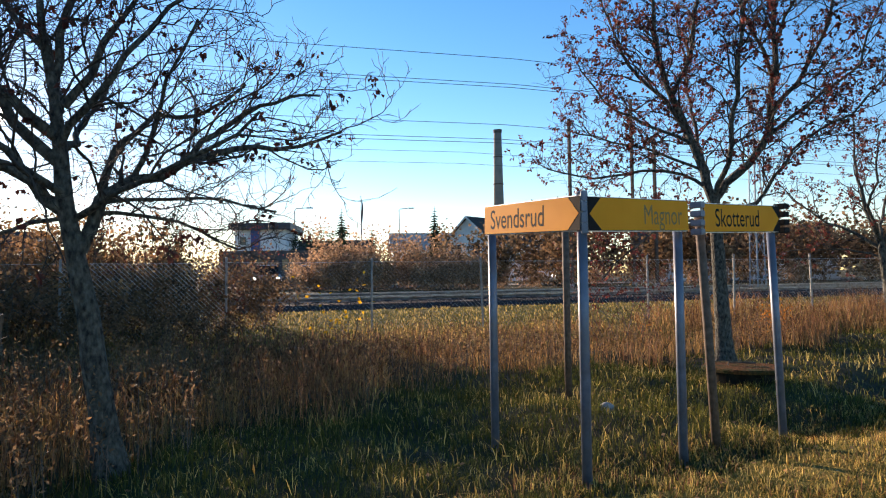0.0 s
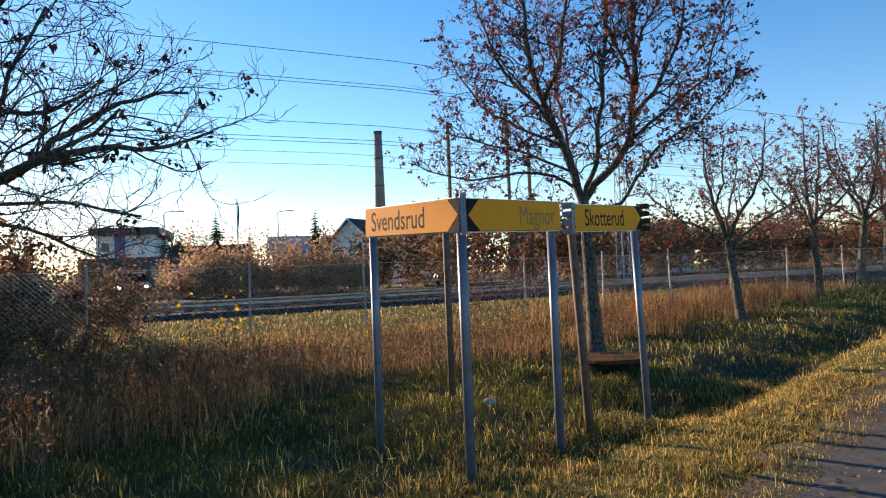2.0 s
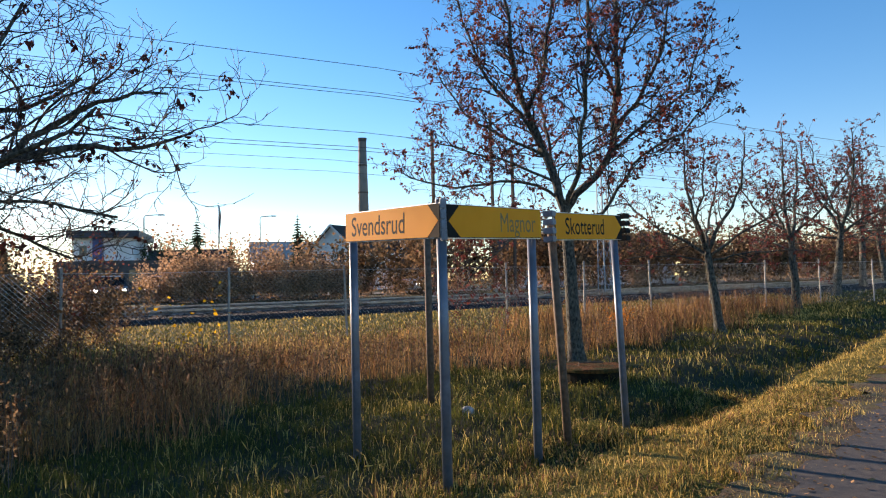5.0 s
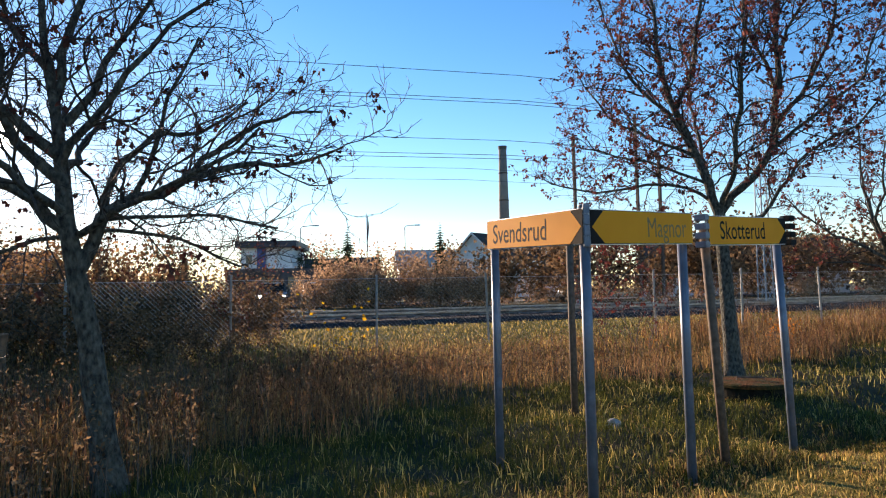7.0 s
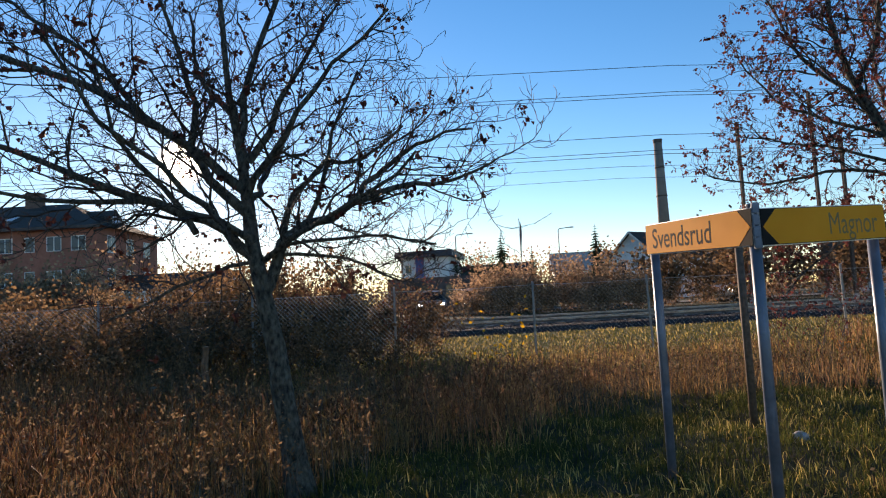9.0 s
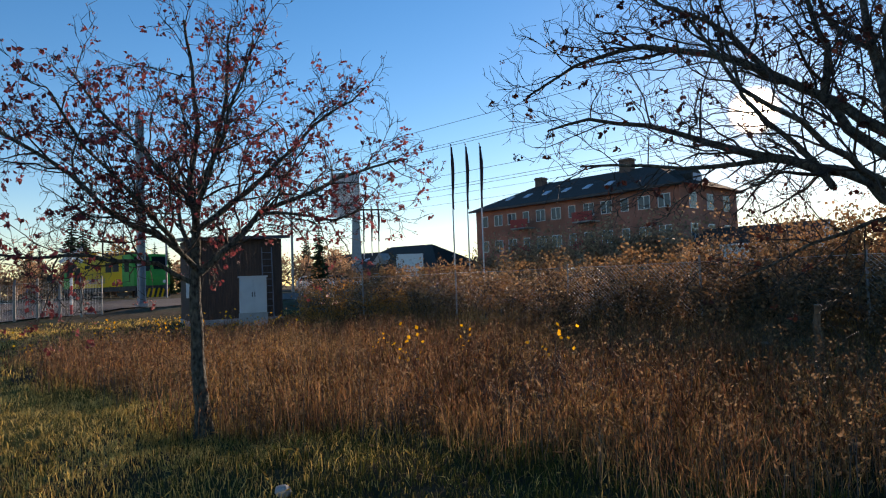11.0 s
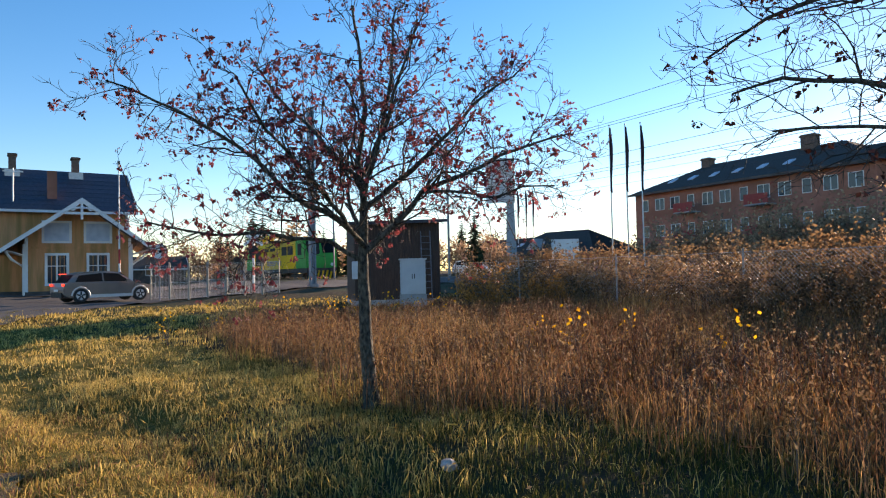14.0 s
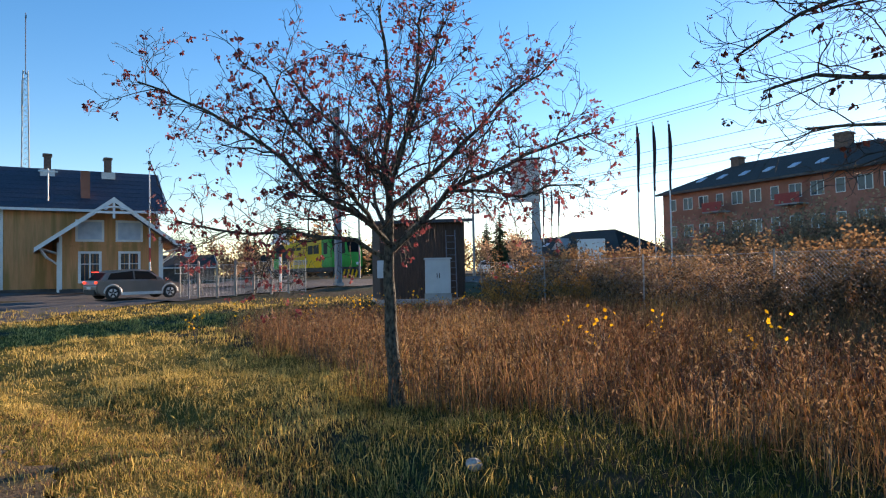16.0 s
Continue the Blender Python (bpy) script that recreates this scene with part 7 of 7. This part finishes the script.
def car(name, m, paint, label, L=4.63, H=1.6, W=1.88, brake=False, head=False, group=""):
    """Five-door car; local x points to its nose."""
    c = empty(name, m, label, "car", group)
    k, hh = L / 4.63, H / 1.6
    low = [(-2.28, 0.42), (-2.30, 0.75), (-2.18, 1.02), (-1.2, 1.03), (0.9, 0.98), (1.6, 0.92), (2.15, 0.80), (2.30, 0.62), (2.26, 0.32), (1.95, 0.24), (-1.95, 0.24)]
    bm = B()
    prism(bm, [(u * k, v * hh) for u, v in low], -W / 2, W / 2, "y")
    bmesh.ops.bevel(bm, geom=[e for e in bm.edges], offset=0.05, segments=2, affect='EDGES')
    part("body", bm, paint, c)
    cab = [(-2.12, 1.0), (-1.75, 1.42), (-1.2, 1.56), (-0.3, 1.60), (0.45, 1.54), (1.25, 0.96)]
    bm = B()
    a = [bm.verts.new((u * k, -W / 2 + (0.04 if v < 1.1 else 0.22), v * hh)) for u, v in cab]
    b = [bm.verts.new((u * k, W / 2 - (0.04 if v < 1.1 else 0.22), v * hh)) for u, v in cab]
    bm.faces.new(a); bm.faces.new(b[::-1])
    for i in range(len(cab)):
        j = (i + 1) % len(cab)
        bm.faces.new((a[i], b[i], b[j], a[j]))
    bmesh.ops.recalc_face_normals(bm, faces=bm.faces)
    part("cabin", bm, paint, c)
    # side glass, in two panes a side, and screens
    for s in (-1, 1):
        for pane in ([(-1.75, 1.06), (-1.55, 1.38), (-0.42, 1.50), (-0.42, 1.06)], [(-0.34, 1.06), (-0.34, 1.50), (0.40, 1.46), (1.0, 1.03)]):
            bm = B()
            vs = []
            for u, v in pane:
                t = (v - 1.0) / 0.55
                vs.append(bm.verts.new((u * k, s * (W / 2 - 0.04 - 0.18 * min(1, max(0, t)) + 0.012), v * hh)))
            f = bm.faces.new(vs)
            bmesh.ops.solidify(bm, geom=[f], thickness=0.006)
            part("side_window", bm, M_CABGLASS, c)
    for pane in ([(-2.11, 1.03), (-1.77, 1.41)], [(0.50, 1.515), (1.22, 0.985)]):
        bm = B()
        (u0, v0), (u1, v1) = pane
        off = -0.02 if u0 < 0 else 0.02
        vs = [bm.verts.new(p) for p in ((u0 * k + off, -W / 2 + .14, v0 * hh), (u0 * k + off, W / 2 - .14, v0 * hh), (u1 * k + off, W / 2 - .24, v1 * hh), (u1 * k + off, -W / 2 + .24, v1 * hh))]
        f = bm.faces.new(vs); bmesh.ops.solidify(bm, geom=[f], thickness=0.006)
        part("windscreen" if u0 > 0 else "rear_window", bm, M_CABGLASS, c)
    # sill, arches, bumpers
    for s in (-1, 1):
        bm = B(); box(bm, -1.1 * k, s * W / 2 - .02, 0.24, 1.1 * k, s * W / 2 + .02, 0.40, None, 0.01); part("sill", bm, M_CARGREY, c)
        for xw in (-1.5, 1.5):
            bm = B()
            pts = [(xw * k + 0.43 * math.cos(t), s * (W / 2 + .005), 0.36 + 0.43 * math.sin(t)) for t in np.linspace(0, math.pi, 11)]
            tube(bm, pts, 0.04, 6); part("wheel_arch", bm, M_CARGREY, c)
        bm = B(); box(bm, 0.72 * k, s * (W / 2 + .02), 1.0, 0.9 * k, s * (W / 2 + .18), 1.13, None, 0.02); part("mirror", bm, paint, c)
        bm = B(); box(bm, -2.325 * k, s * W / 2 * .92 - .16 * (s > 0) , 0.86, -2.24 * k, s * W / 2 * .92 + .16 * (s < 0), 0.98); part("tail_lamp", bm, M_BRAKE if brake else M_RED, c)
        bm = B(); box(bm, 2.16 * k, s * W / 2 * .88 - .2 * (s > 0), 0.62, 2.325 * k, s * W / 2 * .88 + .2 * (s < 0), 0.76, None, 0.02); part("headlamp", bm, M_HEAD if head else M_GLASS, c)
    if brake:
        bm = B(); box(bm, -2.06 * k, -0.4, 1.44, -1.98 * k, 0.4, 1.48); part("brake_lamp", bm, M_BRAKE, c)
    bm = B(); box(bm, -2.33 * k, -0.7, 0.28, -2.2 * k, 0.7, 0.55, None, 0.02); part("bumper", bm, M_BLACK, c)
    bm = B(); box(bm, -2.345 * k, -0.26, 0.58, -2.325 * k, 0.26, 0.69); part("number_plate", bm, M_WHITE, c)
    for xw in (-1.5, 1.5):
        for s in (-1, 1):
            wheel(c, xw * k, s * (W / 2 - 0.10), 0.36, 0.24)
    return c


def cars():
    v = view_xy(-100.5, 39.2)
    x, y = v.x - .5, v.y - .5
    car("hatchback_car", pose(x, y, float(zg(x, y)) + 0.06, 0, 0, 90 + 33), M_CARBRONZE, "bronze-grey electric hatchback waiting with brake lights lit", brake=True)
    for b, d, paint, lab, yaw in ((-15.2, 44.5, M_CARDARK, "dark car facing the railway with headlights lit", -75), (-11.6, 46.5, M_CARDARK, "dark car queuing with headlights lit", -75), (8.7, 46, M_CARWHITE, "white car queuing with headlights lit", -98)):
        v = view_xy(b, d)
        car("waiting_car", pose(v.x, v.y, float(zg(v.x, v.y)) + 0.05, 0, 0, yaw), paint, lab, head=True, group="queuing cars")
    for b, d, paint in ((-71.0, 72, M_CARWHITE), (-69.6, 73, M_CARDARK), (-68.6, 75, M_CARWHITE)):
        v = view_xy(b, d)
        car("parked_car", pose(v.x, v.y, float(zg(v.x, v.y)) + 0.03, 0, 0, 20), paint, "small parked car far beyond the crossing", group="parked cars")
    v = view_xy(-62.8, 78)
    t = empty("box_trailer", pose(v.x, v.y, float(zg(v.x, v.y)), 0, 0, 62), "white box trailer parked by the hall", "trailer")
    bm = B(); box(bm, -1.6, 0, 1.0, 1.6, 6, 3.9, None, 0.04); part("box", bm, M_WHITE, t)
    bm = B(); box(bm, -1.3, 0.3, 0.6, 1.3, 5.8, 1.0); part("chassis", bm, M_UNDER, t)
    for s in (-1, 1):
        wheel(t, 0.01 * s, s * 1.2, 0.45, 0.25)


cars()


# ---- works train standing beyond the crossing ----
def train():
    # local x along the track; the green cab end is at x = 0, body runs to -x
    s_end = -64.5
    x, y = rail_xy(s_end, 24.2)
    t = empty("works_locomotive", pose(x, y, 1.0, 0, 0, YAW_RAIL) @ Matrix.Scale(1.2, 4), "yellow and green railway maintenance locomotive", "locomotive")
    L = 19.0
    bm = B(); box(bm, -L, -1.35, 0.75, 0, 1.35, 1.15, None, 0.03); part("underframe", bm, M_UNDER, t)
    bm = B()
    prism(bm, [(-1.42, 1.15), (-1.42, 3.3), (-1.15, 3.75), (1.15, 3.75), (1.42, 3.3), (1.42, 1.15)], -L + 2.6, -2.8, "x")
    part("body", bm, M_LOCOY, t)
    for x0, x1, s in ((-2.8, 0.0, 1), (-L, -L + 2.6, -1)):
        bm = B()
        n0, n1 = (x0, x1) if s > 0 else (x1, x0)
        prism(bm, [(n0, 1.15), (n0, 3.7), (n1 - s * 0.75, 3.7), (n1 - s * 0.1, 2.35), (n1, 1.9), (n1, 1.15)], -1.4, 1.4, "y")
        bmesh.ops.bevel(bm, geom=bm.edges[:], offset=0.06, segments=2, affect='EDGES')
        cb = part("cab", bm, M_LOCOG, t, "green cab with raked windscreen")
        for yy in (-0.68, 0.68):
            bm = B()
            xa, za, xb, zb = n1 - s * 0.13, 2.45, n1 - s * 0.66, 3.5
            e = s * 0.02
            vs = [bm.verts.new(p) for p in ((xa + e, yy - .55, za), (xa + e, yy + .55, za), (xb + e, yy + .55, zb), (xb + e, yy - .55, zb))]
            f = bm.faces.new(vs); bmesh.ops.solidify(bm, geom=[f], thickness=0.01)
            part("windscreen", bm, M_CABGLASS, cb)
        for sy in (-1, 1):
            bm = B(); xm = (x0 + x1) / 2 - s * .3
            box(bm, xm - .5, sy * 1.405 - .005, 2.3, xm + .5, sy * 1.405 + .005, 3.3); part("side_window", bm, M_CABGLASS, cb)
        bm = B()
        for yy in (-0.9, 0.9):
            tube(bm, [(n1, yy, 1.45), (n1 + s * .06, yy, 1.45)], 0.13, 12)
        part("headlight", bm, M_WHITE, cb)
        for yy in (-0.85, 0.85):
            bm = B()
            tube(bm, [(n1, yy, 1.0), (n1 + s * .5, yy, 1.0)], 0.10, 10); tube(bm, [(n1 + s * .5, yy, 1.0), (n1 + s * .56, yy, 1.0)], 0.25, 12)
            part("buffer", bm, M_UNDER, t)
        bm = B(); box(bm, n1 - .03, -1.35, 0.2, n1 + .03, 1.35, 0.95); pl = part("plough", bm, M_BLACK, t, "black plough with yellow slanting stripes")
        for k in range(7):
            ya = -1.3 + 0.38 * k
            bm = B()
            prism(bm, [(ya, 0.22), (ya + 0.17, 0.22), (ya + 0.36, 0.93), (ya + 0.19, 0.93)], n1 + s * .032, n1 + s * .044, "x")
            part("stripe", bm, M_LOCOY, pl)
    for sy in (-1, 1):
        for xc, w, z0, z1 in ((-4.2, 0.75, 2.4, 3.2), (-5.9, 0.75, 2.4, 3.2), (-9.5, 0.8, 2.9, 3.2), (-11.5, 0.7, 2.9, 3.2), (-14.5, 0.9, 1.6, 3.1)):
            bm = B(); box(bm, xc - w, sy * 1.425 - .004, z0, xc + w, sy * 1.425 + .004, z1); part("side_window", bm, M_CABGLASS, t)
        tx = text_mesh("baneservice", 0.95, M_BLUE, t, -9.0, 1.5, sy * 1.43, squash=1.0)
        if sy > 0:
            tx.matrix_local = Matrix.Translation((-9.0, 1.43, 1.5)) @ Matrix.Rotation(math.pi, 4, 'Z') @ Matrix.Rotation(radians(90), 4, 'X')
        # roof rail
        bm = B(); tube(bm, [(-L + 3, sy * 1.1, 4.25), (-3, sy * 1.1, 4.25)], 0.025, 5)
        for k in range(12):
            xx = -L + 3 + (L - 6) * k / 11
            tube(bm, [(xx, sy * 1.1, 3.7), (xx, sy * 1.1, 4.25)], 0.02, 5)
        part("roof_rail", bm, M_LOCOY, t)
    for xx in (-5, -8, -12):
        bm = B(); box(bm, xx - 1.0, -0.7, 3.75, xx + 1.0, 0.7, 4.05, None, 0.04); part("roof_equipment", bm, M_RUSTPOST, t)
    bm = B(); tube(bm, [(-15, 0, 3.8), (-14, 0, 4.4), (-16.2, 0, 4.7), (-17.2, 0, 4.3)], 0.16, 8); part("crane_arm", bm, M_LOCOY, t)
    bogies(t, (-3.6, -L + 3.6))
    # flat wagons ahead of it, loaded
    for n in range(2):
        x0 = s_end - L * 1.2 - 1.3 - 15.5 * n
        x, y = rail_xy(x0, 24.2)
        w = empty("flat_wagon", pose(x, y, 1.0, 0, 0, YAW_RAIL), "brown flat wagon with stakes loaded with beams", "wagon", "flat wagons")
        bm = B(); box(bm, -14.2, -1.4, 0.95, 0, 1.4, 1.2, None, 0.02); part("deck", bm, M_RUSTPOST, w)
        for k in range(7):
            for sy in (-1, 1):
                bm = B(); box(bm, -0.7 - 2.1 * k, sy * 1.38 - .05, 1.2, -0.58 - 2.1 * k, sy * 1.38 + .05, 2.9 if k % 2 else 2.3); part("stake", bm, M_RUSTPOST, w)
        for k in range(4):
            bm = B(); box(bm, -12.5, -1.1 + .55 * k, 1.2, -3, -0.65 + .55 * k, 1.75, None, 0.03); part("beam", bm, M_CONCRETE if k % 2 else M_BLUE, w)
        bogies(w, (-2.4, -11.8))


def bogies(t, xs):
    for xc in xs:
        bm = B()
        for sy in (-1, 1):
            box(bm, xc - 1.6, sy * 0.95 - .06, 0.38, xc + 1.6, sy * 0.95 + .06, 0.66)
        bg_ = part("bogie", bm, M_UNDER, t)
        for dx in (-1.1, 1.1):
            for sy in (-1, 1):
                bm = B(); tube(bm, [(xc + dx, sy * 0.68, 0.46), (xc + dx, sy * 0.82, 0.46)], 0.46, 22); part("wheel", bm, M_RAIL, bg_)
            bm = B(); tube(bm, [(xc + dx, -0.7, 0.46), (xc + dx, 0.7, 0.46)], 0.08, 8); part("axle", bm, M_UNDER, bg_)


train()


# ---- small things in the meadow ----
def well():
    x, y = 4.75, 10.45
    w = empty("concrete_well", pose(x, y, float(zg(x, y)) - 0.10, 0, 0, -20), "concrete well ring coloured shade-black below a rusty brown lid", "well")
    bm = B(); tube(bm, [(0, 0, -0.1), (0, 0, 0.30)], 0.52, 24); part("ring", bm, M_WELL, w)
    bm = B(); tube(bm, [(0, 0, 0.30), (0, 0, 0.34), (0, 0, 0.36)], [0.60, 0.60, 0.57], 24); part("lid", bm, M_LID, w, "rusty lid strewn with brown leaves")
    bm = B(); tube(bm, [(0.2, 0, 0.35), (0.2, 0.0, 0.41), (-0.2, 0, 0.41), (-0.2, 0, 0.35)], 0.015, 6); part("handle", bm, M_RUSTPOST, w)


well()


def stakes():
    for x, y, h, r in ((-8.1, 10.3, 0.55, 0.075), (-7.9, 11.6, 1.15, 0.07)):
        bm = B()
        n = 7
        tube(bm, [(0.02 * math.sin(k), 0.02 * math.cos(2 * k), -0.1 + (h + .1) * k / n) for k in range(n + 1)], [r * (1.1 - 0.25 * k / n + 0.12 * math.sin(3 * k)) for k in range(n + 1)], 10)
        s = part("broken_stake", bm, M_STUMP, None)
        s.matrix_world = on(x, y)
        tagged(s, "broken weathered wooden stake in tall dry grass", "stake", "broken stakes")


stakes()


def rock(x, y, r, label, material=M_MOSSROCK):
    bm = B()
    bmesh.ops.create_icosphere(bm, subdivisions=2, radius=r)
    for v in bm.verts:
        v.co *= 1 + 0.6 * noise.noise(v.co * 1.1 / r + Vector((x, y, 0)))
        v.co.z *= 0.85
    o = part("rock", bm, material, None)
    o.matrix_world = on(x, y, r * 0.35)
    tagged(o, label, "rock")


rock(-6.25, 1.28, 0.075, "pale grey rock lying in green grass")
rock(2.0, 8.1, 0.09, "grey stone half hidden in grass")


def fallen_leaves():
    rng = np.random.default_rng(4)
    n = 5200
    s, o = rng.uniform(-14, 22, n), rng.uniform(-2.2, 6.0, n)
    o[2200:] = 1.55 + 0.28 * rng.normal(0, 1, n - 2200)
    x, y = lane_xy(s, o)
    z = zg(x, y) + np.where(o < 1.4, 0.085, 0.05)
    a = rng.uniform(0, 6.28, n)
    r = rng.uniform(0.015, 0.035, n)
    c = np.stack([x, y, z], 1)
    u = np.stack([np.cos(a) * r, np.sin(a) * r, rng.uniform(-.3, .3, n) * r], 1)
    w = np.stack([-np.sin(a) * r * .5, np.cos(a) * r * .5, rng.uniform(0, .4, n) * r], 1)
    V = np.stack([c - u, c + w, c + u, c - w], 1).reshape(-1, 3)
    F = np.arange(n * 4).reshape(-1, 4)
    tagged(quick("fallen_leaves", V, F, M_BUSHLEAF), "small brown fallen leaves on lane and grass", "leaves", kind="stuff")


fallen_leaves()


def settle_west():
    """Turns the things beyond the crossing side of the meadow into line with the lane bend."""
    c = Vector((-0.505, -0.5, 0))
    turn = Matrix.Translation(c) @ Matrix.Rotation(radians(2.5), 4, 'Z') @ Matrix.Translation(-c)
    for ob in scene.objects:
        if ob.parent is None and ob.type in ('EMPTY', 'MESH') and ob.get("kind", "") not in ("stuff", "structure"):
            m = ob.matrix_world.copy()
            v = m.translation - c
            if v.length < 4 or ob.name.split(".")[0] in ("chain_link_fence", "overhead_wire", "works_locomotive", "flat_wagon", "waiting_car"):
                continue
            b = math.degrees(math.atan2(v.x, v.y))
            if -135 < b < -37 and ob.get("group", "") not in ("thicket along the fence", "undergrowth"):
                n = turn @ m
                n.translation.z += float(zg(n.translation.x, n.translation.y)) - float(zg(m.translation.x, m.translation.y))
                ob.matrix_world = n


settle_west()
